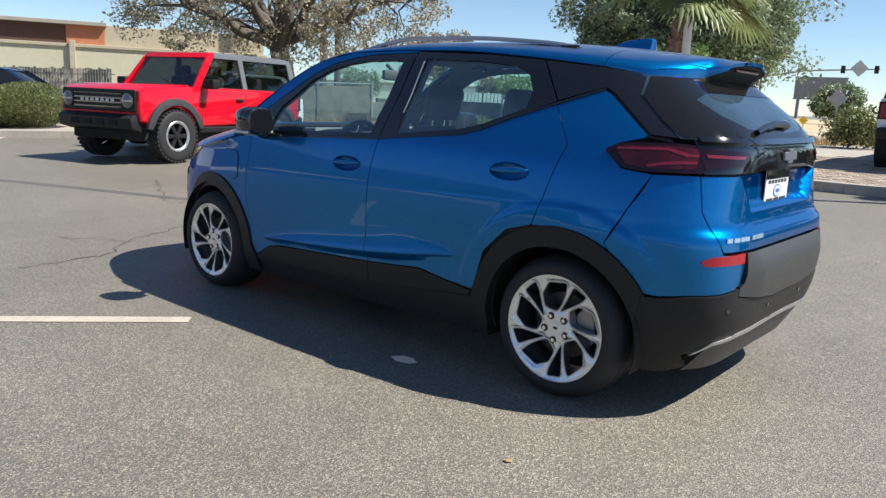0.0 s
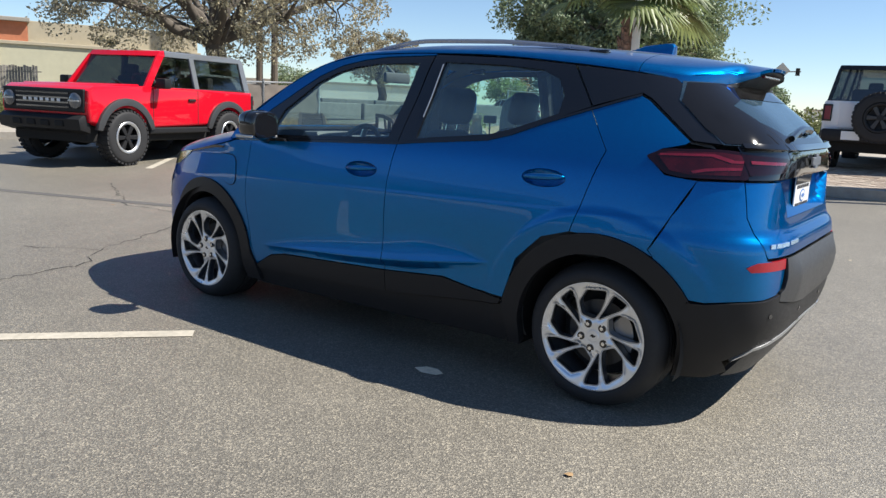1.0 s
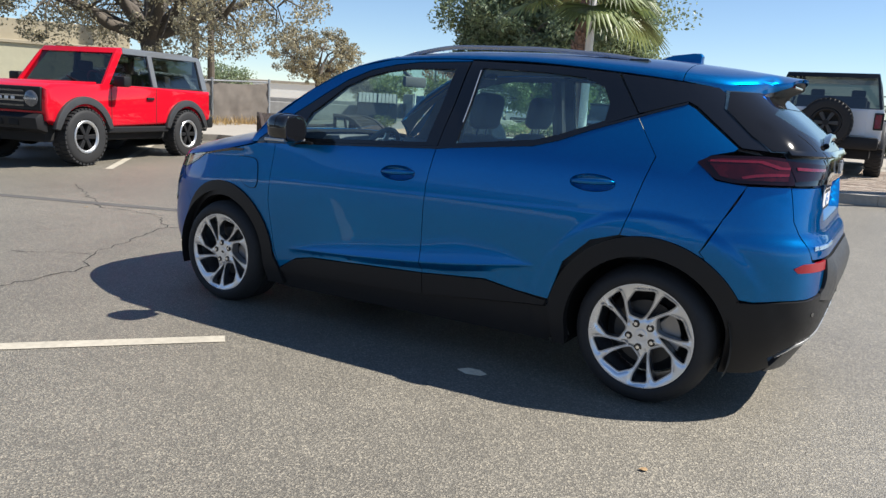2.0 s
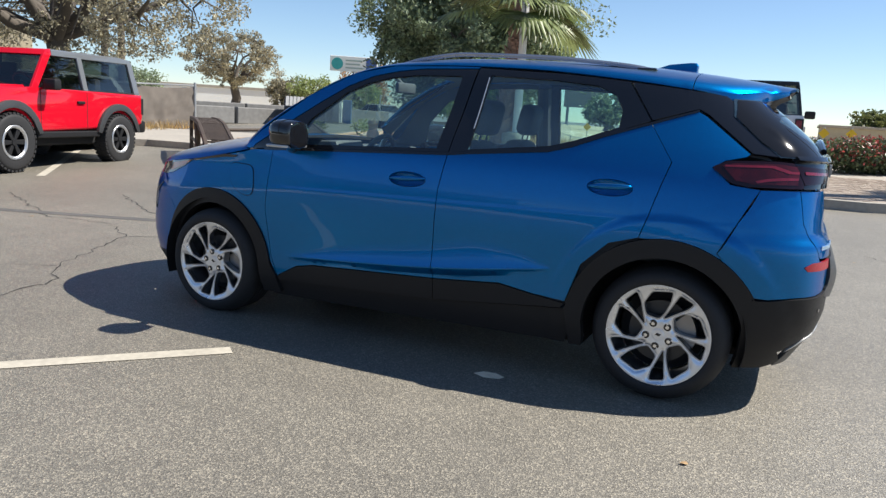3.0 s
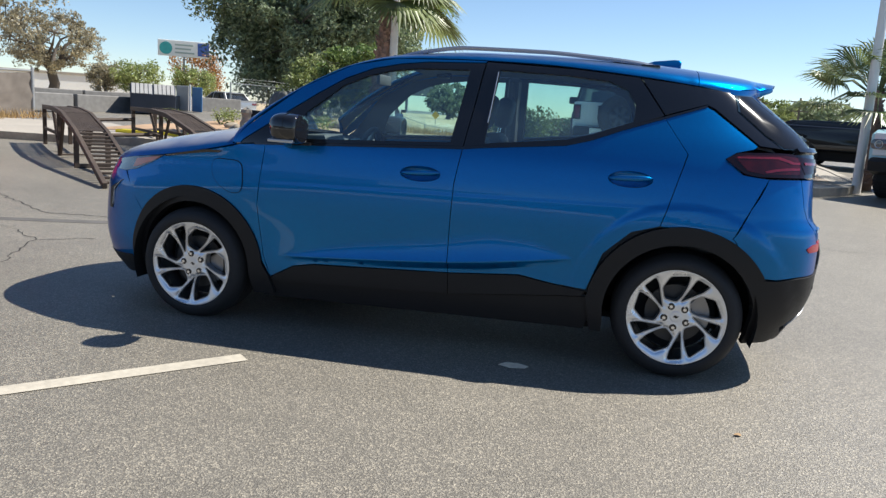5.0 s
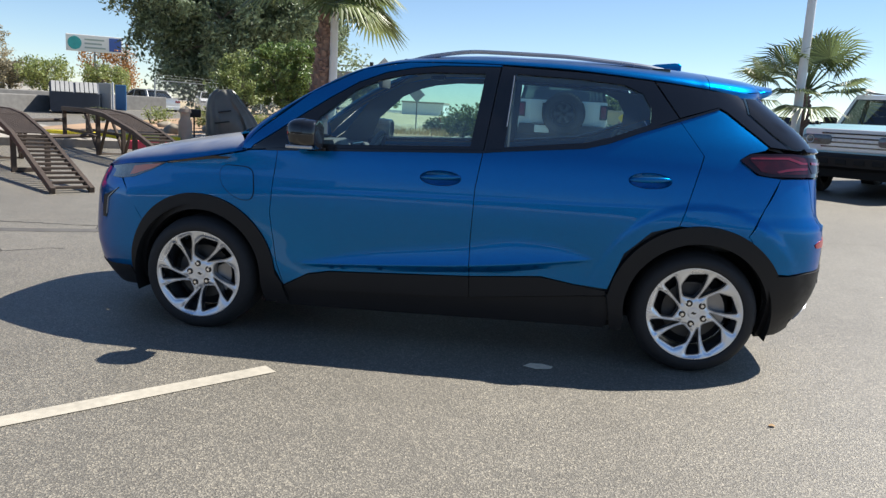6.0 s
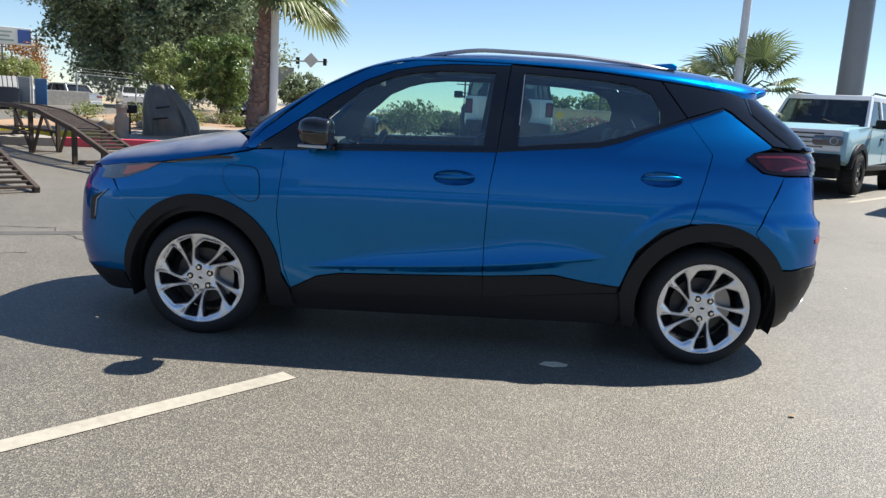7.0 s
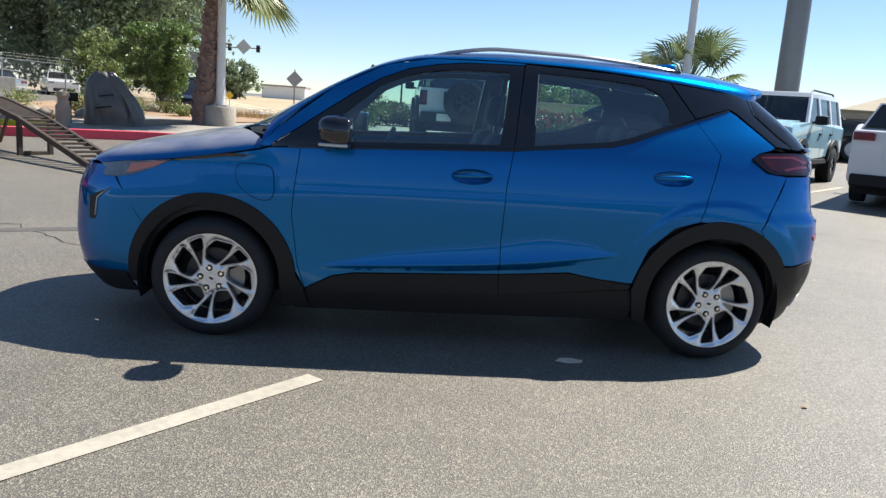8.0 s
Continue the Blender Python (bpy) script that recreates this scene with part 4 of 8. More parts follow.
    for i in range(6):
        y0 = -0.125 + 0.043 * i
        box(bm, 0.606, 0.6078, y0, y0 + 0.030, 0.987, 1.002)
    part("plate_bars", bm, M_INK, pl)
    # emblem and model badge as plain marks
    bm = bmesh.new()
    prism(bm, [(-0.08, -0.018), (-0.03, -0.018), (-0.022, -0.032), (0.032, -0.032), (0.03, -0.018), (0.085, -0.018), (0.075, 0.018), (0.03, 0.018), (0.022, 0.032), (-0.032, 0.032), (-0.03, 0.018), (-0.09, 0.018)], -0.006, 0.006, 0.002, m=Matrix.Translation((0.646, 0, 1.112)) @ Matrix.Rotation(math.pi / 2, 4, "Z"))
    part("emblem", bm, M_ALLOYD, car, "dark chrome emblem")
    for i, (y0, y1) in enumerate(((-0.640, -0.607), (-0.598, -0.563), (-0.554, -0.530), (-0.522, -0.490), (-0.455, -0.425), (-0.415, -0.385), (-0.376, -0.345))):
        bm = bmesh.new()
        ym = (y0 + y1) / 2
        p = flat(*fy(ym, 0.79))
        box(bm, -0.003, 0.003, y0 - ym, y1 - ym, -0.010, 0.010, 0.002, m=Matrix.Translation((p.x + 0.002, ym, 0.79)) @ Matrix.Rotation(-0.35 if ym < -0.5 else -0.12, 4, "Z"))
        part("badge_mark", bm, M_BADGE, car)
    for y, z in ((-0.60, 0.50), (-0.22, 0.47), (0.22, 0.47), (0.60, 0.50)):
        p = flat(*fy(y, z))
        n = Vector((1, 0.45 * (y / abs(y)) if abs(y) > 0.5 else 0, 0)).normalized()
        bm = bmesh.new()
        cyl(bm, p - n * 0.01, p + n * 0.011, 0.010, n=14)
        part("parking_sensor", bm, M_GLOSS, car)


M_PLATE = mat("plate_white", (0.75, 0.75, 0.74), 0.35, vary=0.03)
M_BADGE = mat("blue_tinted_chrome", (0.42, 0.62, 0.85), 0.2, 0.8)
M_INK = mat("dark_ink", (0.03, 0.03, 0.035), 0.5)
M_BLUEINK = mat("blue_ink", (0.05, 0.16, 0.42), 0.4)
roof_fittings(CAR)


def cabin(car):
    # dark inner faces behind the panels
    for flip in (False, True):
        low = [fx(-3.38, 0.22), fx(-3.38, 0.80), fx(-2.9, 0.90), fx(-2.40, 0.99), fx(-2.2, 1.02), fx(-1.14, 1.07), fx(-0.62, 1.12), fx(-0.36, 1.20), fx(0.04, 1.32), fx(0.27, 1.17), fy(-0.55, 1.15), fy(-0.0001, 1.15), fy(-0.0001, 0.26), fy(-0.5, 0.26), fx(0.38, 0.22)]
        holes = [[fx(*p) for p in arc(cx, cz, 0.375, -19, 199, 30)] for cx, cz in ((-2.678, 0.32), (0.0, 0.33))]
        skin("inner_panel", [low] + holes, flat, M_INNER, car, step=0.08, lift=-0.06, thick=0.0, flip=flip)
        s = 1 if flip else -1
        for cx, cz in ((-2.678, 0.32), (0.0, 0.33)):
            bm = bmesh.new()
            pts = arc(cx, cz, 0.385, -19, 199, 26)
            o = [bm.verts.new((x, s * 0.83, z)) for x, z in pts]
            i = [bm.verts.new((x, s * 0.52, z)) for x, z in pts]
            for k in range(len(pts) - 1):
                bm.faces.new((o[k], o[k + 1], i[k + 1], i[k]))
            bm.faces.new(i)
            part("wheel_well", bm, M_DARK, car, "", True)
    bm = bmesh.new()
    box(bm, -3.30, 0.50, -0.52, 0.52, 0.21, 0.36, 0.03)
    box(bm, -2.27, -0.40, -0.76, 0.76, 0.19, 0.36, 0.03)
    part("underbody", bm, M_DARK, car)
    skin("headliner", [[(-1.70, -0.93), (-1.70, 0.93), (-0.05, 0.96), (-0.05, -0.96)]], lambda x, q: top(x, q) - Vector((0, 0, 0.04)), M_LINER, car, step=0.09, thick=0.0)
    # linings of the pillars and window frames
    for s in (-1, 1):
        skin("pillar_lining", [[(-1.42, s * 0.98), (-1.60, s * 0.92), (-1.71, s * 0.78), (-2.38, s * 0.82), (-2.40, s * 0.98)]], lambda x, q: top(x, q) - Vector((0, 0, 0.03)), M_LINER, car, step=0.08, thick=0.0)
    for flip in (False, True):
        skin("front_frame_lining", [sx([(-2.36, 1.03), (-1.13, 1.09), (-1.08, 1.53), (-1.31, 1.53), (-1.585, 1.523), (-1.82, 1.473), (-2.09, 1.337)]), inset(sx([(-2.07, 1.078), (-1.22, 1.117), (-1.175, 1.478), (-1.45, 1.472), (-1.59, 1.452), (-1.71, 1.42), (-1.84, 1.36), (-2.01, 1.215)]), -0.022)], flat, M_TRIM, car, step=0.06, thick=0.0, lift=-0.03, flip=flip)
        skin("rear_frame_lining", [sx([(-1.13, 1.093), (-0.617, 1.143), (-0.502, 1.174), (-0.155, 1.308), (0.05, 1.36), (0.25, 1.20), (0.40, 1.178), (0.17, 1.37), (0.05, 1.46), (-0.29, 1.487), (-1.08, 1.53)]), inset(sx([(-1.02, 1.124), (-0.617, 1.168), (-0.50, 1.201), (-0.39, 1.246), (-0.315, 1.275), (-0.313, 1.35), (-0.355, 1.418), (-0.445, 1.457), (-0.65, 1.474), (-0.99, 1.486)]), -0.022)], flat, M_TRIM, car, step=0.06, thick=0.0, lift=-0.03, flip=flip)
    # seats
    for y in (-0.36, 0.36):
        seat = new("front_seat")
        seat.parent = car
        bm = bmesh.new()
        box(bm, -1.90, -1.32, y - 0.25, y + 0.25, 0.50, 0.66, 0.06, 3)
        part("cushion", bm, M_SEAT, seat, "", True)
        bm = bmesh.new()
        box(bm, -0.07, 0.07, -0.24, 0.24, 0.0, 0.60, 0.06, 3)
        for v in bm.verts:
            v.co.y *= 1.0 - 0.28 * max(0, (v.co.z - 0.25) / 0.35)
        bmesh.ops.transform(bm, matrix=Matrix.Translation((-1.35, y, 0.58)) @ Matrix.Rotation(radians(20), 4, "Y"), verts=bm.verts)
        part("backrest", bm, M_SEAT, seat, "", True)
        bm = bmesh.new()
        box(bm, -0.05, 0.05, -0.125, 0.125, 0.0, 0.20, 0.045, 3, m=Matrix.Translation((-1.135, y, 1.18)) @ Matrix.Rotation(radians(12), 4, "Y"))
        part("headrest", bm, M_SEAT, seat, "", True)
        for dy in (-0.05, 0.05):
            bm = bmesh.new()
            cyl(bm, (-1.16, y + dy, 1.08), (-1.13, y + dy, 1.22), 0.006, n=8)
            part("headrest_post", bm, M_CHROME, seat)
    bench = new("rear_bench")
    bench.parent = car
    bm = bmesh.new()
    box(bm, -1.05, -0.55, -0.62, 0.62, 0.50, 0.68, 0.06, 3)
    part("cushion", bm, M_SEAT, bench, "", True)
    bm = bmesh.new()
    box(bm, -0.07, 0.07, -0.62, 0.62, 0.0, 0.50, 0.05, 3, m=Matrix.Translation((-0.55, 0, 0.62)) @ Matrix.Rotation(radians(20), 4, "Y"))
    part("backrest", bm, M_SEAT, bench, "", True)
    for y in (-0.36, 0.0, 0.36):
        bm = bmesh.new()
        box(bm, -0.045, 0.045, -0.12, 0.12, 0.0, 0.13, 0.04, 3, m=Matrix.Translation((-0.36, y, 1.10)) @ Matrix.Rotation(radians(12), 4, "Y"))
        part("headrest", bm, M_SEAT, bench, "", True)
    # dashboard, screen, wheel
    bm = bmesh.new()
    prism(bm, [(-2.55, 1.02), (-2.30, 1.045), (-2.10, 1.03), (-2.02, 0.98), (-2.02, 0.85), (-2.10, 0.70), (-2.55, 0.70)], -0.70, 0.70, 0.02)
    part("dashboard", bm, M_TRIM, car, "", True)
    bm = bmesh.new()
    prism(bm, [(-2.2, 1.02), (-2.13, 1.085), (-2.02, 1.09), (-1.99, 1.03)], -0.53, -0.22, 0.02)
    part("instrument_hood", bm, M_TRIM, car, "", True)
    bm = bmesh.new()
    box(bm, -2.02, -2.0, -0.14, 0.14, 0.90, 1.06, 0.008)
    part("centre_screen", bm, M_GLASSX, car)
    wheel = new("steering_wheel")
    wheel.parent = car
    wheel.matrix_basis = Matrix.Translation((-1.84, -0.36, 0.97)) @ Matrix.Rotation(radians(-68), 4, "Y")
    bm = bmesh.new()
    pts = [(0.178 * math.cos(k * math.tau / 32), 0.178 * math.sin(k * math.tau / 32), 0) for k in range(33)]
    tube(bm, pts, 0.016, 8, caps=False)
    part("wheel_rim", bm, M_TRIM, wheel, "", True)
    bm = bmesh.new()
    lathe(bm, [(0.0001, 0.03), (0.055, 0.025), (0.065, -0.02)], 20, "z")
    for a in (0, 180, 270):
        cyl(bm, (0.05 * math.cos(radians(a)), 0.05 * math.sin(radians(a)), 0), (0.17 * math.cos(radians(a)), 0.17 * math.sin(radians(a)), 0), 0.016, n=8)
    part("wheel_spokes", bm, M_SATIN, wheel, "", True)
    bm = bmesh.new()
    box(bm, -1.86, -1.83, -0.12, 0.12, 1.40, 1.465, 0.012)
    cyl(bm, (-1.86, 0, 1.45), (-1.93, 0, 1.50), 0.012)
    part("inside_mirror", bm, M_TRIM, car, "", True)
    # pillars inside, between front and rear side windows
    for s in (-1, 1):
        bm = bmesh.new()
        tube(bm, [(-1.12, s * 0.75, 1.0), (-1.11, s * 0.665, 1.25), (-1.09, s * 0.545, 1.50)], 0.045, 8)
        part("centre_pillar", bm, M_TRIM, car, "", True)
    # parcel area behind the seats
    bm = bmesh.new()
    box(bm, -0.40, 0.35, -0.60, 0.60, 0.62, 0.66, 0.01)
    part("load_floor", bm, M_TRIM, car)
    # scuttle below the windscreen
    skin("scuttle", [[(-2.36, -0.95), (-2.55, -0.6), (-2.66, 0), (-2.55, 0.6), (-2.36, 0.95), (-2.50, 0.6), (-2.58, 0), (-2.50, -0.6)]], lambda x, q: bonnet(x, q) - Vector((0, 0, 0.015)), M_CLAD, car, step=0.06, thick=0.02)


M_LINER = mat("headliner_cloth", (0.20, 0.20, 0.19), 0.9, vary=0.05)
cabin(CAR)
# ---- ground, kerbs, markings ----
def lie(x, y):
    """Height of the car park, which rises gently away from the blue car."""
    t = (y - 2.0) / 1.5
    rise = 0.042 * (math.log1p(math.exp(-abs(t))) + max(t, 0))
    k = min(max((y - 23.0) / 20.0, 0.0), 1.0)
    run = min(max((y - 16.0) / 20.0, 0.0), 1.0)
    hollow = 1.5 * run * run * (3 - 2 * run) * math.exp(-((x + 1.73 + 0.173 * (y + 4.8)) / 4.2) ** 2) * math.exp(-(max(y - 40.0, 0) / 12) ** 2)
    return min(rise, 0.70) - 0.52 * k * k * (3 - 2 * k) - hollow


def asphalt(name):
    m = bpy.data.materials.new(name)
    m.use_nodes = True
    nt = m.node_tree
    L = nt.links.new
    b = nt.nodes["Principled BSDF"]
    b.inputs["Roughness"].default_value = 0.52
    b.inputs["Specular IOR Level"].default_value = 0.68
    tc = nt.nodes.new("ShaderNodeTexCoord")

    def noise_node(scale, detail=4, rough=0.6):
        n = nt.nodes.new("ShaderNodeTexNoise")
        n.inputs["Scale"].default_value, n.inputs["Detail"].default_value, n.inputs["Roughness"].default_value = scale, detail, rough
        L(tc.outputs["Object"], n.inputs["Vector"])
        return n
    vo = nt.nodes.new("ShaderNodeTexVoronoi")
    vo.inputs["Scale"].default_value = 165
    L(tc.outputs["Object"], vo.inputs["Vector"])
    sp = nt.nodes.new("ShaderNodeSeparateColor")
    L(vo.outputs["Color"], sp.inputs[0])
    ramp = nt.nodes.new("ShaderNodeValToRGB")
    e = ramp.color_ramp.elements
    e[0].position, e[0].color = 0.0, (0.078, 0.071, 0.058, 1)
    e[1].position, e[1].color = 1.0, (0.27, 0.24, 0.185, 1)
    k = ramp.color_ramp.elements.new(0.55)
    k.color = (0.120, 0.110, 0.090, 1)
    k = ramp.color_ramp.elements.new(0.85)
    k.color = (0.180, 0.163, 0.130, 1)
    L(sp.outputs[0], ramp.inputs["Fac"])
    big, mid, fine = noise_node(0.35, 4), noise_node(3.5, 5), noise_node(240, 3)
    hs = nt.nodes.new("ShaderNodeHueSaturation")
    L(ramp.outputs[0], hs.inputs["Color"])
    s1 = nt.nodes.new("ShaderNodeMath")
    s1.operation = "MULTIPLY_ADD"
    s1.inputs[1].default_value, s1.inputs[2].default_value = 0.85, 0.45
    L(big.outputs["Fac"], s1.inputs[0])
    s2 = nt.nodes.new("ShaderNodeMath")
    s2.operation = "MULTIPLY_ADD"
    s2.inputs[1].default_value = 0.5
    L(mid.outputs["Fac"], s2.inputs[0])
    L(s1.outputs[0], s2.inputs[2])
    s3 = nt.nodes.new("ShaderNodeMath")
    s3.operation = "MULTIPLY_ADD"
    s3.inputs[1].default_value = 0.35
    L(fine.outputs["Fac"], s3.inputs[0])
    L(s2.outputs[0], s3.inputs[2])
    L(s3.outputs[0], hs.inputs["Value"])
    L(hs.outputs[0], b.inputs["Base Color"])
    bp = nt.nodes.new("ShaderNodeBump")
    bp.inputs["Strength"].default_value, bp.inputs["Distance"].default_value = 0.6, 0.004
    L(vo.outputs["Distance"], bp.inputs["Height"])
    bp2 = nt.nodes.new("ShaderNodeBump")
    bp2.inputs["Strength"].default_value, bp2.inputs["Distance"].default_value = 0.5, 0.004
    L(fine.outputs["Fac"], bp2.inputs["Height"])
    L(bp.outputs[0], bp2.inputs["Normal"])
    L(bp2.outputs[0], b.inputs["Normal"])
    return m


M_ASPHALT = asphalt("asphalt")
M_CONC = mat("concrete", (0.34, 0.31, 0.265), 0.85, vary=0.18, scale=14, bump=0.004)
M_LINE = mat("white_marking", (0.42, 0.385, 0.315), 0.75, vary=0.22, scale=30, bump=0.002)
M_REDK = mat("red_kerb_paint", (0.66, 0.07, 0.11), 0.6, vary=0.12, scale=12)
M_YELK = mat("yellow_paint", (0.75, 0.62, 0.03), 0.6, vary=0.1, scale=12)
M_DIRT = mat("dry_dirt", (0.36, 0.24, 0.15), 0.95, vary=0.3, scale=4, bump=0.02)
M_TAR = mat("crack_tar", (0.045, 0.043, 0.04), 0.8, vary=0.2)


def ground():
    xs = [-900, -300, -120, -60] + list(np.arange(-36, 24.1, 1.5)) + [60, 120, 300, 900]
    ys = [-300, -60, -20] + list(np.arange(-9, 46.1, 1.0)) + [70, 120, 300, 1200]
    V = [(x, y, lie(x, y)) for x in xs for y in ys]
    n = len(ys)
    F = [(i * n + j, (i + 1) * n + j, (i + 1) * n + j + 1, i * n + j + 1) for i in range(len(xs) - 1) for j in range(n - 1)]
    tagged(obj("ground", V, F, M_ASPHALT), "worn grey asphalt car park with light aggregate", "ground", kind="structure")


ground()


def ribbon(pts, w, lift, thick=0.0):
    """A strip laid on the ground along a polyline."""
    V, F = [], []
    for i, p in enumerate(pts):
        d = (Vector(pts[min(i + 1, len(pts) - 1)]) - Vector(pts[max(i - 1, 0)])).normalized()
        ww = w[i] if isinstance(w, (list, tuple)) else w
        for s in (-1, 1):
            x, y = p[0] - d.y * ww / 2 * s, p[1] + d.x * ww / 2 * s
            V.append((x, y, lie(x, y) + lift))
    F = [(2 * i, 2 * i + 2, 2 * i + 3, 2 * i + 1) for i in range(len(pts) - 1)]
    if thick:
        o = len(V)
        V += [(x, y, z - thick) for x, y, z in V]
        m = len(pts)
        F += [(2 * i, o + 2 * i, o + 2 * i + 2, 2 * i + 2) for i in range(m - 1)] + [(2 * i + 1, 2 * i + 3, o + 2 * i + 3, o + 2 * i + 1) for i in range(m - 1)]
        F += [(0, 1, o + 1, o), (2 * m - 2, o + 2 * m - 2, o + 2 * m - 1, 2 * m - 1)]
    return V, F


def steps(pts, d=0.5):
    out = []
    for a, b in zip(pts, pts[1:]):
        n = max(1, math.ceil(math.dist(a, b) / d))
        out += [(a[0] + (b[0] - a[0]) * i / n, a[1] + (b[1] - a[1]) * i / n) for i in range(n)]
    return out + [pts[-1]]


def marking(name, pts, w=0.105):
    V, F = ribbon(steps(pts), w, 0.004)
    tagged(obj(name, V, F, M_LINE, smooth=False), "worn white painted parking line on asphalt", "marking", kind="structure")


marking("parking_line", [(-2.06, -1.39), (-3.04, -2.475), (-5.4, -5.1)])
marking("parking_line", [(-9.5, 3.2), (-12.9, 6.7)], 0.12)
marking("parking_line", [(-14.2, 1.2), (-17.0, 3.0)], 0.12)
marking("parking_line", [(-16.9, 2.2), (-15.2, 1.5)], 0.12)
marking("parking_line", [(5.15, 8.15), (7.2, 10.1)], 0.11)

rnd = random.Random(4)


def crack(pts, w, seed):
    r = random.Random(seed)
    p = steps(pts, 0.10)
    p = [(x + r.uniform(-0.035, 0.035), y + r.uniform(-0.035, 0.035)) for x, y in p]
    V, F = ribbon(p, [w * r.uniform(0.3, 1.4) for _ in p], 0.003)
    return V, F


def cracks():
    V, F = [], []
    for i, (pts, w) in enumerate((([(-5.0, 0.6), (-4.4, -0.6), (-4.0, -0.9), (-3.9, -1.6)], 0.012), ([(-7.2, 2.6), (-5.9, 1.8), (-5.0, 1.9), (-4.2, 1.2)], 0.016), ([(-5.6, 1.0), (-5.0, 0.6), (-4.6, 0.9)], 0.01),
                                  ([(-8.2, 1.8), (-6.4, 0.9), (-5.6, 1.0)], 0.014), ([(4.6, 3.5), (3.2, 4.2), (2.0, 4.0), (1.2, 4.5)], 0.012), ([(-4.4, -0.6), (-4.9, -0.9)], 0.01))):
        v, f = crack(pts, w, i)
        o = len(V)
        V += v
        F += [tuple(k + o for k in q) for q in f]
    tagged(obj("pavement_cracks", V, F, M_TAR, smooth=False), "fine dark cracks across the asphalt", "crack", kind="stuff")
    V, F = ribbon(steps([(-15.0, -2.6), (-9.0, 0.2), (-5.2, 1.55), (-3.4, 2.3)], 0.4), 0.16, 0.003)
    tagged(obj("asphalt_seam", V, F, M_SEAM, smooth=False), "darker sealed seam in the asphalt", "seam", kind="structure")


M_SEAM = mat("sealed_seam", (0.095, 0.09, 0.083), 0.8, vary=0.3, scale=9, bump=0.003)
cracks()


def kerb_run(pts, w=0.16, h=0.15, material=None, length=1.8, label="pale concrete kerb stone"):
    """Kerb stones end to end along a polyline."""
    p = steps(pts, 0.3)
    n = max(2, round(length / 0.3))
    root = thing("kerb", label, "kerb", kind="structure")
    for i in range(0, len(p) - 1, n):
        seg = p[i:i + n + 1]
        if len(seg) < 2:
            break
        a, b = Vector(seg[0]), Vector(seg[-1])
        seg[0] = tuple(a + (Vector(seg[1]) - a).normalized() * 0.006)
        V, F = ribbon(seg, w, h, h + 0.1)
        obj("kerb_stone", V, F, material or M_CONC, root, smooth=False)


KERB_R = [(-4.98, 10.6), (-4.0, 8.72), (1.5, 8.78), (2.3, 9.15), (3.0, 9.62), (3.6, 10.2), (4.1, 11.4), (4.3, 14.0), (4.3, 18.0)]
KERB_L = [(-19.0, -0.5), (-17.0, 3.0), (-14.9, 6.6), (-12.9, 8.55), (-11.2, 8.75), (-9.0, 9.6)]
kerb_run(KERB_R)
kerb_run(KERB_L)
kerb_run([(-8.98, 9.61), (-7.65, 10.04), (-6.65, 10.40), (-5.0, 10.6)], 0.18, 0.165, M_REDK, 2.0, "red painted kerb stone")
kerb_run([(-11.4, 10.6), (-8.4, 10.75)], 0.3, 0.20, M_YELK, 1.6, "yellow painted wheel stop")


def island():
    """The raised ground behind the kerbs: paving by the kerb, dirt and planting further back."""
    V, F = [], []
    top_ = [(-9.0, 9.68), (-7.65, 10.12), (-6.65, 10.48), (-5.0, 10.68), (-4.0, 8.80), (1.5, 8.86), (2.25, 9.22), (2.95, 9.70), (3.52, 10.25), (4.02, 11.42), (4.22, 14.0), (4.22, 20.0)]
    for x, y in steps(top_, 0.6):
        V.append((x, y, lie(x, y) + 0.135))
    n, rows = len(V), 12
    front = list(V)
    for k in range(1, rows + 1):
        for x, y, z in front:
            xx, yy = x + (min(x, 4.2) * 0.95 - x) * k / rows, y + (30.0 - y) * k / rows
            V.append((xx, yy, lie(xx, yy) + 0.135))
    F = [(r * n + i, r * n + i + 1, (r + 1) * n + i + 1, (r + 1) * n + i) for r in range(rows) for i in range(n - 1)]
    tagged(obj("pavement", V, F, M_CONC), "sunlit pale concrete paving on a raised island", "pavement", kind="structure")
    bed = [(-19.2, -0.4), (-17.2, 3.1), (-15.1, 6.75), (-12.95, 8.75), (-11.2, 8.92), (-9.0, 9.7)]
    V = [(x, y, lie(x, y) + 0.13) for x, y in steps(bed, 0.8)]
    n = len(V)
    V += [(x - 0.55 * (9.2 - abs(y - 6) * 0.3), y + 3.4, lie(x, y + 3.4) + 0.13) for x, y, z in V[:n]]
    F = [(i, i + 1, n + i + 1, n + i) for i in range(n - 1)]
    tagged(obj("walk", V, F, M_CONC), "pale concrete walk behind the kerb", "pavement", kind="structure")


island()


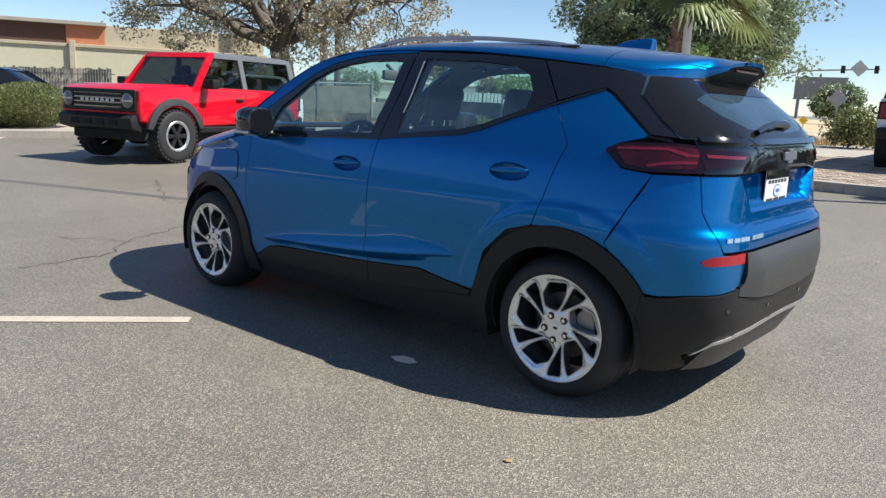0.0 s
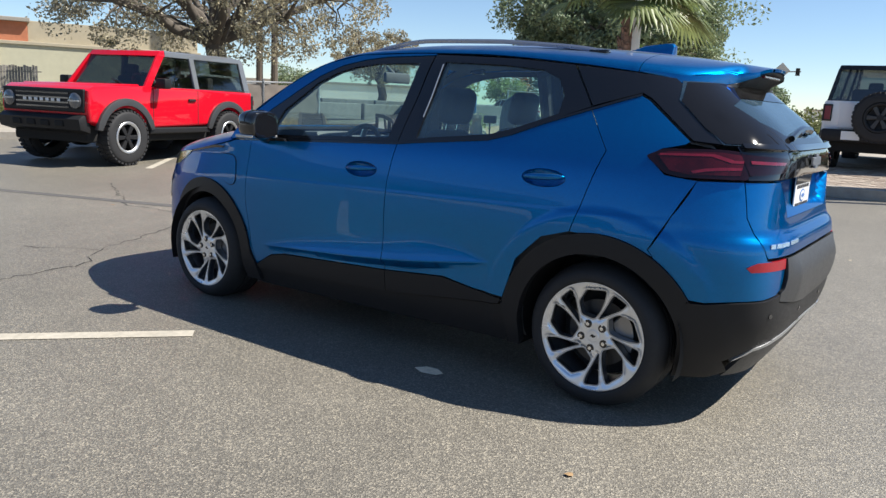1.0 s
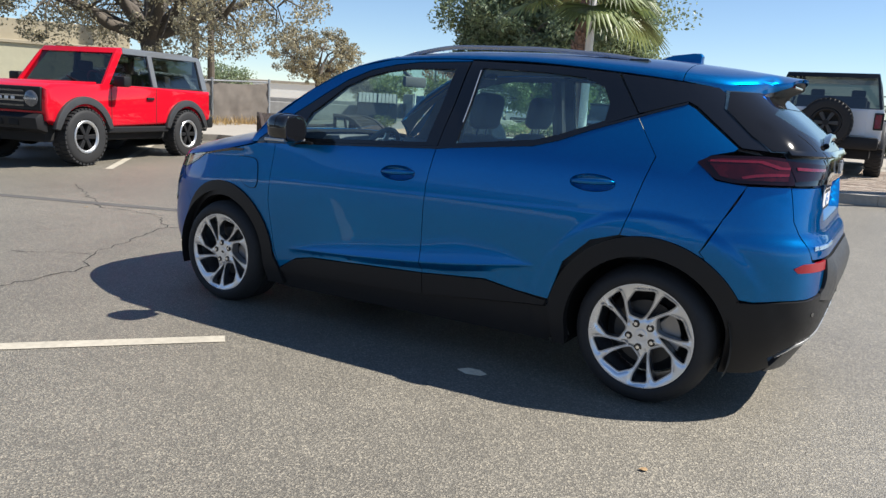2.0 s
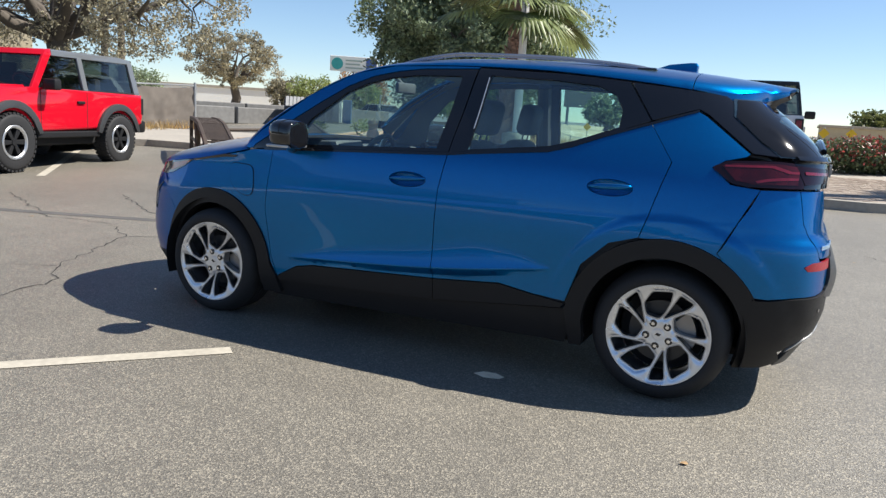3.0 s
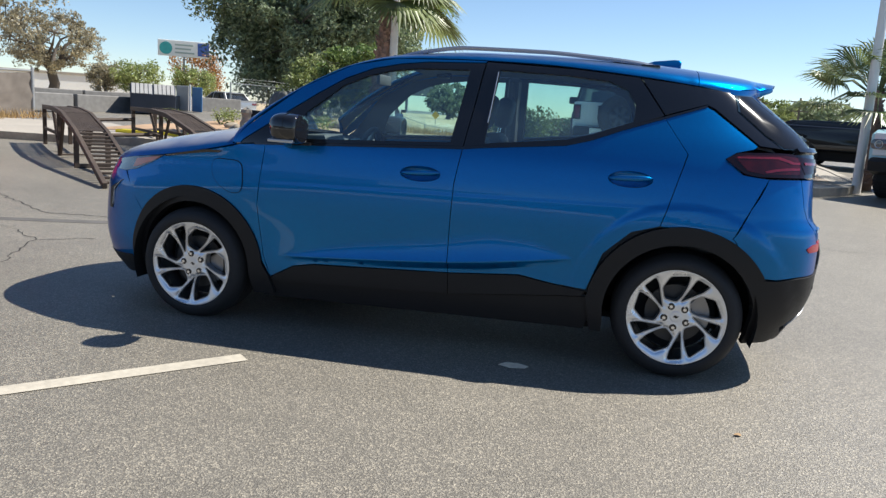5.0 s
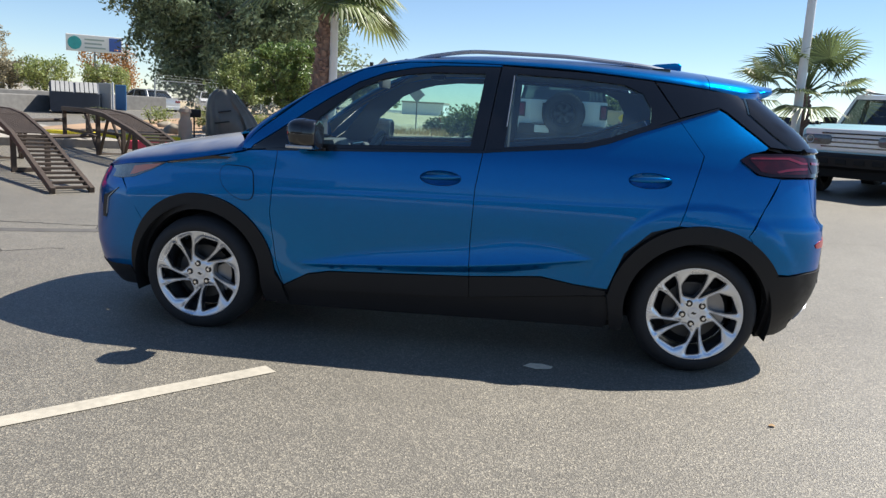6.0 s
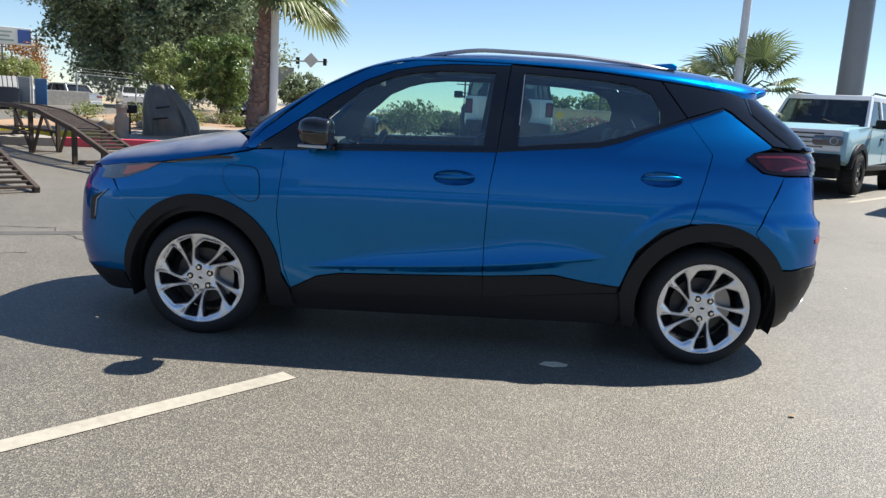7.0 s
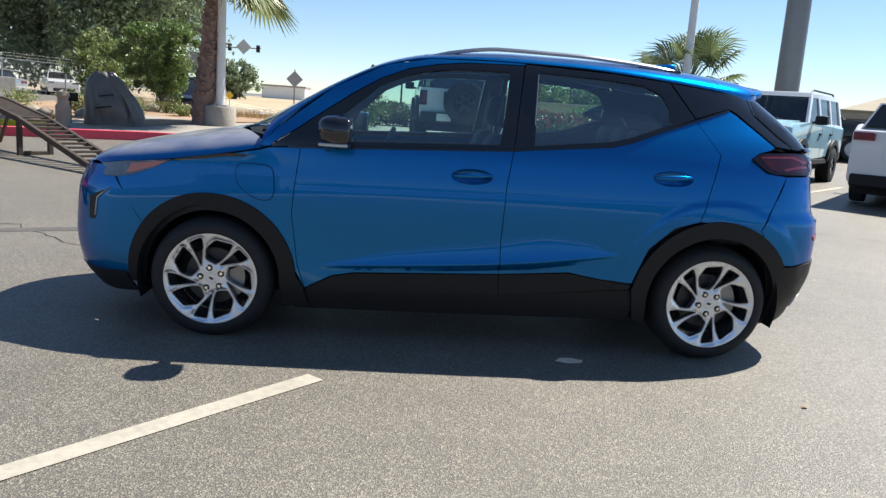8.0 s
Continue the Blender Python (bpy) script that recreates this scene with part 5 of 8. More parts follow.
def pavers():
    """Small paving bricks laid in courses on the island, joints open between them."""
    r = random.Random(77)
    V, F = [], []
    for i in range(46):
        y = 8.95 + i * 0.105
        for j in range(36):
            x = -3.6 + (j + (i % 2) * 0.5) * 0.21
            if x > 1.9 and y < 9.2 + (x - 1.9) * 0.85:
                continue
            if x > 3.6:
                continue
            z = lie(x, y) + 0.135 + r.uniform(0.002, 0.010)
            a, b = 0.098, 0.048
            o = len(V)
            V += [(x - a, y - b, z), (x + a, y - b, z), (x + a, y + b, z), (x - a, y + b, z)]
            V += [(x - a - 0.004, y - b - 0.004, z - 0.02), (x + a + 0.004, y - b - 0.004, z - 0.02), (x + a + 0.004, y + b + 0.004, z - 0.02), (x - a - 0.004, y + b + 0.004, z - 0.02)]
            F += [(o, o + 1, o + 2, o + 3)] + [(o + k, o + 4 + k, o + 4 + (k + 1) % 4, o + (k + 1) % 4) for k in range(4)]
    nt = M_BRICK.node_tree
    geo = nt.nodes.new("ShaderNodeNewGeometry")
    ramp = nt.nodes.new("ShaderNodeValToRGB")
    e = ramp.color_ramp.elements
    e[0].color, e[1].color = (0.26, 0.20, 0.155, 1), (0.44, 0.37, 0.30, 1)
    nt.links.new(geo.outputs["Random Per Island"], ramp.inputs["Fac"])
    hs = [n for n in nt.nodes if n.type == "HUE_SAT"][0]
    nt.links.new(ramp.outputs[0], hs.inputs["Color"])
    tagged(obj("paving_bricks", V, F, M_BRICK, smooth=False), "tan and brown paving bricks behind the kerb", "paving", kind="stuff")


M_BRICK = mat("paving_brick", (0.36, 0.29, 0.23), 0.85, vary=0.15, scale=40, bump=0.002)
pavers()
# ---- other vehicles ----
def chunky_wheel(root, x, y, z, r, w, s, ring=True, n=36):
    hub = new("wheel")
    hub.parent = root
    hub.location = (x, y, z)
    hub.rotation_euler = (0, 0, 0 if s > 0 else math.pi)
    ri = r * 0.60
    bm = lathe(bmesh.new(), [(ri, w * 0.30), (ri + 0.01, w * 0.48), (r * 0.86, w * 0.52), (r * 0.95, w * 0.46), (r, w * 0.34), (r, -w * 0.34), (r * 0.95, -w * 0.46), (r * 0.86, -w * 0.52), (ri, -w * 0.40)], n)
    for k in range(n):
        a = math.tau * k / n
        for sd, da in ((1, 0), (-1, 0.5)):
            m = Matrix.Rotation(-a - da * math.tau / n, 4, "Y")
            box(bm, -0.024, 0.024, min(0.01 * sd, sd * w * 0.47), max(0.01 * sd, sd * w * 0.47), r * 0.96, r * 1.025, m=m)
    part("tyre", bm, M_RUBBER, hub, "chunky black tread tyre", True, 40)
    bm = lathe(bmesh.new(), [(ri, w * 0.47), (ri - 0.010, w * 0.50), (ri - 0.032, w * 0.49), (ri - 0.05, w * 0.42)], 36)
    rim = part("bead_ring", bm, M_SATIN if ring else M_CLAD, hub, "", True)
    bm = lathe(bmesh.new(), [(ri - 0.05, w * 0.42), (ri - 0.06, 0.02), (0.08, 0.0), (0.0001, 0.0)], 36)
    part("rim_dish", bm, M_GLOSS if ring else M_CLAD, hub, "", True)
    for k in range(6):
        a = math.tau * k / 6
        bm = bmesh.new()
        prism(bm, [(0.03, -0.025), (ri - 0.05, -0.04), (ri - 0.05, 0.04), (0.03, 0.025)], 0.02, w * 0.40, 0.008, m=Matrix.Rotation(a, 4, "Y"))
        part("rim_spoke", bm, M_CLAD if ring else M_SATIN if w > 0.25 else M_CLADGREY, hub)
    bm = bmesh.new()
    cyl(bm, (0, 0, 0), (0, w * 0.44, 0), 0.05, n=16)
    part("hub_cap", bm, M_CLAD, hub)
    return hub


def offroader(name, label, m, body, roof, front_roof, L=4.35, W=1.86, H=1.86, wb=2.55, r=0.41, doors=1, spare=False, grille=None, rails=False, ring=True, fascia=None, front_over=0.80):
    """A square-cut four-wheel drive. Forward is x, left is y, the ground is z = 0."""
    root = thing(name, label, "car", m)
    h = W / 2
    xf = wb / 2 + front_over
    xr = xf - L
    s0 = r + 0.14
    belt = H * 0.655
    hoodz = belt + 0.01
    ra = r + 0.09
    xw = wb / 2 - 0.50
    # lower body with arches
    side = [(xr + 0.02, s0 + 0.12)] + [p for p in arc(-wb / 2, r, ra, 160, 20, 12)] + [(wb / 2 - ra - 0.06, s0)] + [p for p in arc(wb / 2, r, ra, 160, 20, 12)] + [(xf - 0.03, s0 + 0.10), (xf, s0 + 0.30), (xf - 0.02, hoodz - 0.09), (xf - 0.16, hoodz - 0.015), (xw, hoodz + 0.02), (xr + 0.02, belt), (xr, belt - 0.25)]
    bm = bmesh.new()
    prism(bm, side, -h, h, 0.05, seg=4)
    part("body", bm, body, root, "", True, 30)
    bm = bmesh.new()
    prism(bm, [(xw - 0.02, hoodz - 0.02), (xf - 0.20, hoodz - 0.035), (xf - 0.28, hoodz + 0.012), (xw, hoodz + 0.045)], -h * 0.80, h * 0.80, 0.02)
    part("bonnet", bm, body, root, "", True, 30)
    bm = bmesh.new()
    box(bm, xr + 0.06, xf - 0.1, -h * 0.85, h * 0.85, r - 0.08, s0 + 0.35, 0.03)
    part("underbody", bm, M_DARK, root)
    # cabin: glasshouse core, pillars, roof
    top_h = H - 0.06
    wx, rx = xw + 0.02, xw - 0.42
    k = h - 0.04
    kt = h - 0.17

    def taper(bm):
        for v in bm.verts:
            f = min(max((v.co.z - belt) / (H - belt), 0), 1)
            v.co.y *= 1 + f * (kt / k - 1)
        return bm
    core = bmesh.new()
    prism(core, [(xr + 0.08, belt - 0.02), (wx - 0.05, belt - 0.02), (rx - 0.03, top_h), (xr + 0.20, top_h)], -k + 0.025, k - 0.025)
    part("glasshouse", taper(core), M_GLASSC, root, "tinted glass of the cabin").visible_shadow = False
    bm = bmesh.new()
    box(bm, xr + 0.15, wx - 0.12, -k + 0.06, k - 0.06, belt - 0.01, belt + 0.022)
    part("cabin_trim", bm, M_SEAT, root)
    for y in (-0.38, 0.38):
        bm = bmesh.new()
        box(bm, xw - 1.02, xw - 0.86, y - 0.23, y + 0.23, belt - 0.1, belt + 0.22, 0.05, 2)
        box(bm, xw - 1.06, xw - 0.94, y - 0.13, y + 0.13, belt + 0.24, belt + 0.42, 0.04, 2)
        part("front_seat", bm, M_SEAT, root, "", True)
    bm = bmesh.new()
    box(bm, xr + 0.75, xr + 0.92, -0.6, 0.6, belt - 0.1, belt + 0.24, 0.05, 2)
    part("rear_bench", bm, M_SEAT, root, "", True)
    bm = lathe(bmesh.new(), [(0.165, 0.0), (0.18, 0.012), (0.195, 0.0), (0.18, -0.012), (0.165, 0.0)], 24, "z")
    bmesh.ops.transform(bm, matrix=Matrix.Translation((xw - 0.42, 0.38, belt + 0.08)) @ Matrix.Rotation(radians(-65), 4, "Y"), verts=bm.verts)
    part("steering_wheel", bm, M_TRIM, root, "", True)
    xs = rx - 0.16
    bm = bmesh.new()
    prism(bm, [(xr + 0.10, top_h - 0.05), (xs, top_h - 0.05), (xs, H - 0.005), (xr + 0.5, H), (xr + 0.14, H - 0.03)], -k, k, 0.025)
    part("hard_top", taper(bm), roof, root, "", True, 30)
    bm = bmesh.new()
    prism(bm, [(xs, top_h - 0.05), (rx + 0.02, top_h - 0.04), (rx - 0.05, H - 0.02), (xs, H - 0.004)], -k, k, 0.02)
    part("front_roof", taper(bm), front_roof, root, "", True, 30)
    for s in (-1, 1):
        y0, y1 = sorted((s * (k - 0.05), s * (k + 0.004)))
        pil = [("screen_pillar", [(wx + 0.02, belt - 0.01), (wx - 0.12, belt - 0.01), (rx - 0.14, top_h - 0.03), (rx + 0.02, top_h - 0.03)], front_roof)]
        nb = [xw - 1.22] if doors == 1 else [xw - 1.05, xw - 1.98]
        for xb in nb:
            pil.append(("door_pillar", [(xb + 0.02, belt - 0.01), (xb - 0.10, belt - 0.01), (xb - 0.07, top_h - 0.03), (xb + 0.05, top_h - 0.03)], roof))
        pil.append(("rear_pillar", [(xr + 0.20, belt - 0.01), (xr + 0.04, belt - 0.01), (xr + 0.12, top_h - 0.03), (xr + 0.26, top_h - 0.03)], roof))
        pil.append(("waist_rail", [(wx, belt - 0.02), (wx, belt + 0.03), (xr + 0.06, belt + 0.03), (xr + 0.06, belt - 0.02)], M_CLAD if doors == 1 else roof))
        for n, poly, mm in pil:
            bm = bmesh.new()
            prism(bm, poly, y0, y1, 0.008)
            part(n, taper(bm), mm, root)
        # doors as seams, handles
        for xb in [xw - 0.12] + nb:
            bm = bmesh.new()
            box(bm, xb - 0.006, xb + 0.006, *sorted((s * (h - 0.004), s * (h + 0.002))), s0 + 0.06, belt)
            part("door_seam", bm, M_DARK, root)
        for xb in nb:
            bm = bmesh.new()
            box(bm, xb + 0.08, xb + 0.26, *sorted((s * h, s * (h + 0.03))), belt - 0.20, belt - 0.155, 0.012)
            part("door_handle", bm, M_CLAD, root)
        bm = bmesh.new()
        box(bm, wx - 0.30, wx - 0.14, *sorted((s * (h + 0.04), s * (h + 0.26))), belt + 0.0, belt + 0.17, 0.03)
        cyl(bm, (wx - 0.2, s * (h - 0.02), belt + 0.03), (wx - 0.2, s * (h + 0.1), belt + 0.05), 0.025, n=8)
        part("wing_mirror", bm, M_CLAD, root, "", True)
        for xc in (-wb / 2, wb / 2):
            bm = bmesh.new()
            prism(bm, arc(xc, r, ra + 0.10, 168, 12, 14) + arc(xc, r, ra, 12, 168, 14), *sorted((s * (h - 0.03), s * (h + 0.055))), 0.012)
            part("arch_flare", bm, M_CLADGREY if fascia is None else M_CLAD, root, "", True)
            chunky_wheel(root, xc, s * (h - 0.07), r, r, 0.27, s, ring)
        bm = bmesh.new()
        box(bm, -wb / 2 + ra, wb / 2 - ra, *sorted((s * (h - 0.06), s * (h + 0.02))), s0 - 0.09, s0 + 0.01, 0.02)
        part("rock_rail", bm, M_CLAD, root)
        if rails:
            bm = bmesh.new()
            tube(bm, [(xs - 0.1, s * (kt - 0.06), H - 0.01), (xs - 0.25, s * (kt - 0.06), H + 0.05), (xr + 0.5, s * (kt - 0.06), H + 0.05), (xr + 0.35, s * (kt - 0.06), H - 0.01)], 0.02)
            part("roof_rail", bm, M_CLAD, root)
        # tail lamp
        bm = bmesh.new()
        box(bm, xr - 0.02, xr + 0.06, *sorted((s * (h - 0.15), s * (h + 0.004))), belt - 0.36, belt - 0.06, 0.012)
        tl = part("tail_lamp", bm, M_CLAD, root)
        bm = bmesh.new()
        box(bm, xr - 0.026, xr - 0.01, *sorted((s * (h - 0.13), s * (h - 0.03))), belt - 0.33, belt - 0.09, 0.006)
        part("lens", bm, M_TAILRED, tl)
    # nose: grille, lamps, bumper
    gm = grille or M_CLAD
    gz0, gz1 = s0 + 0.24, hoodz - 0.07
    bm = bmesh.new()
    box(bm, xf - 0.04, xf + 0.02, -h * 0.92, h * 0.92, gz0, gz1, 0.02)
    gr = part("grille", bm, gm, root)
    for i in range(4):
        z = gz0 + (gz1 - gz0) * (0.2 + 0.2 * i)
        bm = bmesh.new()
        box(bm, xf + 0.018, xf + 0.03, -h * 0.60, h * 0.60, z - 0.012, z + 0.012)
        part("grille_bar", bm, M_GLOSS, gr)
    for i in range(7):
        y = (i - 3) * 0.12
        bm = bmesh.new()
        box(bm, xf + 0.03, xf + 0.04, y - 0.035, y + 0.035, (gz0 + gz1) / 2 - 0.022, (gz0 + gz1) / 2 + 0.022, 0.006)
        part("grille_mark", bm, M_PLATE, gr)
    for s in (-1, 1):
        if fascia is not None:
            bm = bmesh.new()
            zc = (gz0 + gz1) / 2
            prism(bm, rounded([(-0.25, -0.085), (0.25, -0.085), (0.25, 0.085), (-0.25, 0.085)], 0.075), -0.02, 0.03, 0.01, m=Matrix.Translation((xf + 0.02, s * h * 0.68, zc)) @ Matrix.Rotation(-math.pi / 2, 4, "Z"))
            hl = part("head_lamp", bm, M_LENSD, root, "smoked head lamp capsule", True, 30)
            bm = lathe(bmesh.new(), [(0.055, 0.0), (0.070, 0.008), (0.070, 0.0)], 24)
            bmesh.ops.transform(bm, matrix=Matrix.Translation((xf + 0.052, s * h * 0.80, zc)) @ Matrix.Rotation(-math.pi / 2, 4, "Z"), verts=bm.verts)
            part("lamp_ring", bm, M_SATIN, hl, "", True)
            continue
        lamp = lathe(bmesh.new(), [(0.12, 0.0), (0.12, 0.03), (0.10, 0.045), (0.0001, 0.05)], 24)
        bmesh.ops.transform(lamp, matrix=Matrix.Translation((xf + 0.01, s * h * 0.75, (gz0 + gz1) / 2)) @ Matrix.Rotation(-math.pi / 2, 4, "Z"), verts=lamp.verts)
        hl = part("head_lamp", lamp, M_LENSD, root, "", True)
        bm = bmesh.new()
        box(bm, xf + 0.05, xf + 0.065, s * h * 0.75 - 0.11, s * h * 0.75 + 0.11, (gz0 + gz1) / 2 - 0.012, (gz0 + gz1) / 2 + 0.012)
        part("lamp_bar", bm, M_SATIN, hl)
    bm = bmesh.new()
    prism(bm, [(xf - 0.1, s0 - 0.08), (xf + 0.10, s0 - 0.02), (xf + 0.13, s0 + 0.14), (xf + 0.05, s0 + 0.20), (xf - 0.1, s0 + 0.22)], -h * 0.93, h * 0.93, 0.03)
    part("front_bumper", bm, M_CLAD, root, "", True, 30)
    for y in (-0.45, -0.15, 0.15, 0.45):
        bm = bmesh.new()
        box(bm, xf + 0.09, xf + 0.138, y - 0.09, y + 0.09, s0 + 0.02, s0 + 0.11, 0.015)
        part("bumper_recess", bm, M_DARK, root)
    bm = bmesh.new()
    box(bm, xr - 0.14, xr + 0.06, -h * 0.97, h * 0.97, s0 - 0.04, s0 + 0.18, 0.04)
    part("rear_bumper", bm, M_CLAD, root, "", True, 30)
    bm = bmesh.new()
    box(bm, xr - 0.012, xr + 0.02, -h * 0.72, h * 0.72, s0 + 0.20, belt - 0.02, 0.01)
    part("tailgate", bm, body, root)
    if spare:
        sp = chunky_wheel(root, xr - 0.15, -0.02, belt - 0.27, r, 0.24, 1, ring)
        sp.rotation_euler = (0, 0, math.pi / 2)
        sp.name = "spare_wheel"
        bm = bmesh.new()
        box(bm, xr - 0.02, xr + 0.0, h * 0.40, h * 0.46, belt - 0.34, belt - 0.06, 0.01)
        part("tailgate_handle", bm, M_CLAD, root)
    bm = bmesh.new()
    box(bm, xr - 0.16, xr - 0.145, h * 0.28, h * 0.28 + 0.3, s0 + 0.0, s0 + 0.15, 0.004)
    part("number_plate", bm, M_PLATE, root)
    # wipers and aerial
    bm = bmesh.new()
    tube(bm, [(wx - 0.02, h * 0.5, belt + 0.03), (wx - 0.12, 0.05, belt + 0.14)], 0.01, 6)
    part("wiper", bm, M_CLAD, root)
    return root


def place(x, y, yaw, up=0.0):
    return pose(x, y, lie(x, y) + up, 0, 0, yaw)


offroader("offroad_car", "bright red two-door off-road car with grey hard top", place(-11.28, 4.22, -76.6), M_RED, M_GREYP, M_RED, L=4.05, H=1.87, r=0.43, front_over=0.73)
offroader("offroad_car", "white off-road car with dark top and spare wheel on its tailgate", pose(-0.50, 13.85, lie(0, 11.5) + 0.135, 0, 0, 91), M_WHITE, M_BLACKP, M_BLACKP, L=4.6, W=1.84, H=1.90, wb=2.95, r=0.43, doors=2, spare=True, ring=False)
offroader("compact_suv", "pale blue compact SUV with white grille and roof rails", place(5.86, 10.72, -131.3), M_AQUA, M_WHITE, M_WHITE, L=4.35, W=1.84, H=1.80, wb=2.67, r=0.36, doors=2, grille=M_WHITE, rails=True, ring=False, fascia=1)


def saloon(name, label, m, body, L=4.5, W=1.8, H=1.45, tall=0.0, wb=2.7, r=0.33):
    """A rounded road car. Forward is x, left is y."""
    root = thing(name, label, "car", m)
    h = W / 2
    xf, xr = L * 0.5, -L * 0.5
    bel = 0.88 + tall * 0.35
    side = [(xr + 0.05, 0.35)] + arc(-wb / 2, r, r + 0.06, 165, 15, 10) + arc(wb / 2, r, r + 0.06, 165, 15, 10) + [(xf - 0.06, 0.30), (xf, 0.50), (xf - 0.05, bel - 0.18), (xf - 0.5, bel - 0.06), (L * 0.20, bel + 0.02), (xr + 0.3, bel + 0.06), (xr + 0.03, bel - 0.05), (xr, 0.6)]
    bm = bmesh.new()
    prism(bm, side, -h, h, 0.07, seg=3)
    part("body", bm, body, root, "", True, 40)
    bm = bmesh.new()
    box(bm, xr + 0.2, xf - 0.2, -h * 0.85, h * 0.85, 0.18, 0.6)
    part("underbody", bm, M_DARK, root)
    rear = xr + (0.12 if tall else 0.55)
    roofp = [(L * 0.21, bel), (L * 0.04, H - 0.05), (-0.1, H), (xr + (0.45 if tall else 1.1), H - 0.03), (rear, bel + 0.03)]
    bm = bmesh.new()
    prism(bm, roofp, -h * 0.88, h * 0.88, 0.05, seg=3)
    for v in bm.verts:
        v.co.y *= 1 - 0.22 * min(max((v.co.z - bel) / (H - bel), 0), 1)
    part("cabin", bm, M_GLASSX, root, "dark glass of the cabin", True, 40)
    bm = bmesh.new()
    prism(bm, [(L * 0.05, H - 0.06), (-0.1, H + 0.004), (xr + (0.45 if tall else 1.1), H - 0.024), (xr + (0.42 if tall else 1.0), H - 0.07)], -h * 0.72, h * 0.72, 0.02)
    part("roof", bm, body, root, "", True, 40)
    for s in (-1, 1):
        for poly in ([(L * 0.225, bel), (L * 0.20, bel), (L * 0.02, H - 0.04), (L * 0.05, H - 0.04)], [(-0.05, bel), (-0.13, bel), (-0.12, H - 0.03), (-0.05, H - 0.03)], [(rear + 0.22, bel), (rear - 0.02, bel), (xr + (0.42 if tall else 1.0), H - 0.04), (xr + (0.58 if tall else 1.2), H - 0.04)]):
            bm = bmesh.new()
            prism(bm, poly, *sorted((s * (h * 0.85), s * (h * 0.886))))
            for v in bm.verts:
                v.co.y *= 1 - 0.22 * min(max((v.co.z - bel) / (H - bel), 0), 1)
            part("pillar", bm, body, root)
        for xc in (-wb / 2, wb / 2):
            hub = new("wheel")
            hub.parent = root
            hub.location = (xc, s * (h - 0.10), r)
            bm = lathe(bmesh.new(), [(r * 0.66, 0.10 * s), (r * 0.8, 0.115 * s), (r * 0.96, 0.10 * s), (r, 0.06 * s), (r, -0.1 * s)], 28)
            part("tyre", bm, M_RUBBER, hub, "", True)
            bm = lathe(bmesh.new(), [(r * 0.68, 0.10 * s), (r * 0.6, 0.06 * s), (0.0001, 0.07 * s)], 20)
            part("rim", bm, M_ALLOYD, hub, "", True)
        bm = bmesh.new()
        box(bm, xr - 0.01, xr + 0.14, *sorted((s * (h - 0.34), s * (h - 0.02))), bel - 0.20, bel - 0.07, 0.02)
        part("tail_lamp", bm, M_TAILRED, root)
        bm = bmesh.new()
        box(bm, xf - 0.22, xf - 0.005, *sorted((s * (h - 0.36), s * (h - 0.03))), bel - 0.30, bel - 0.18, 0.02)
        part("head_lamp", bm, M_LENS, root)
        bm = bmesh.new()
        box(bm, L * 0.14, L * 0.14 + 0.1, *sorted((s * (h - 0.02), s * (h + 0.17))), bel + 0.02, bel + 0.14, 0.03)
        part("wing_mirror", bm, body, root, "", True)
    bm = bmesh.new()
    box(bm, xr - 0.02, xr + 0.1, -h * 0.94, h * 0.94, 0.30, 0.50, 0.03)
    part("rear_bumper", bm, M_CLAD if tall else body, root)
    bm = bmesh.new()
    box(bm, xf - 0.1, xf + 0.02, -h * 0.7, h * 0.7, 0.34, 0.55, 0.03)
    part("front_grille", bm, M_CLAD, root)
    return root


saloon("estate_suv", "white SUV with black lower trim, tail towards the lane", place(7.60, 8.28, 50.0), M_WHITE, 4.5, 1.86, 1.66, 1.0, 2.75, 0.36)
saloon("estate_suv", "black SUV parked beside a flowering hedge", pose(5.9, 17.4, lie(0, 17.4), 0, 0, -22), M_BLACKP, 4.5, 1.80, 1.22, 0.4, 2.65, 0.32)
saloon("estate_suv", "black SUV parked in the next bay", pose(11.0, 19.2, lie(0, 19.6), 0, 0, -22), M_BLACKP, 4.8, 1.9, 1.75, 1.0, 2.8, 0.37)
saloon("saloon_car", "white saloon car parked beyond the paving", pose(-8.67, 35.4, lie(-8.67, 35.4) + 0.02, 0, 0, 30), M_WHITE, 4.6, 1.8, 1.42)
saloon("hatchback_car", "small white car parked beside the red off-road car", place(-13.2, 5.9, -76.6), M_WHITE, 4.2, 1.78, 1.55, 0.6)
saloon("saloon_car", "dark blue saloon behind a clipped hedge", pose(-21.6, 4.9, lie(0, 5) + 0.1, 0, 0, 48), paint("navy_paint", (0.02, 0.05, 0.11), 0.3), 4.6, 1.8, 1.45)
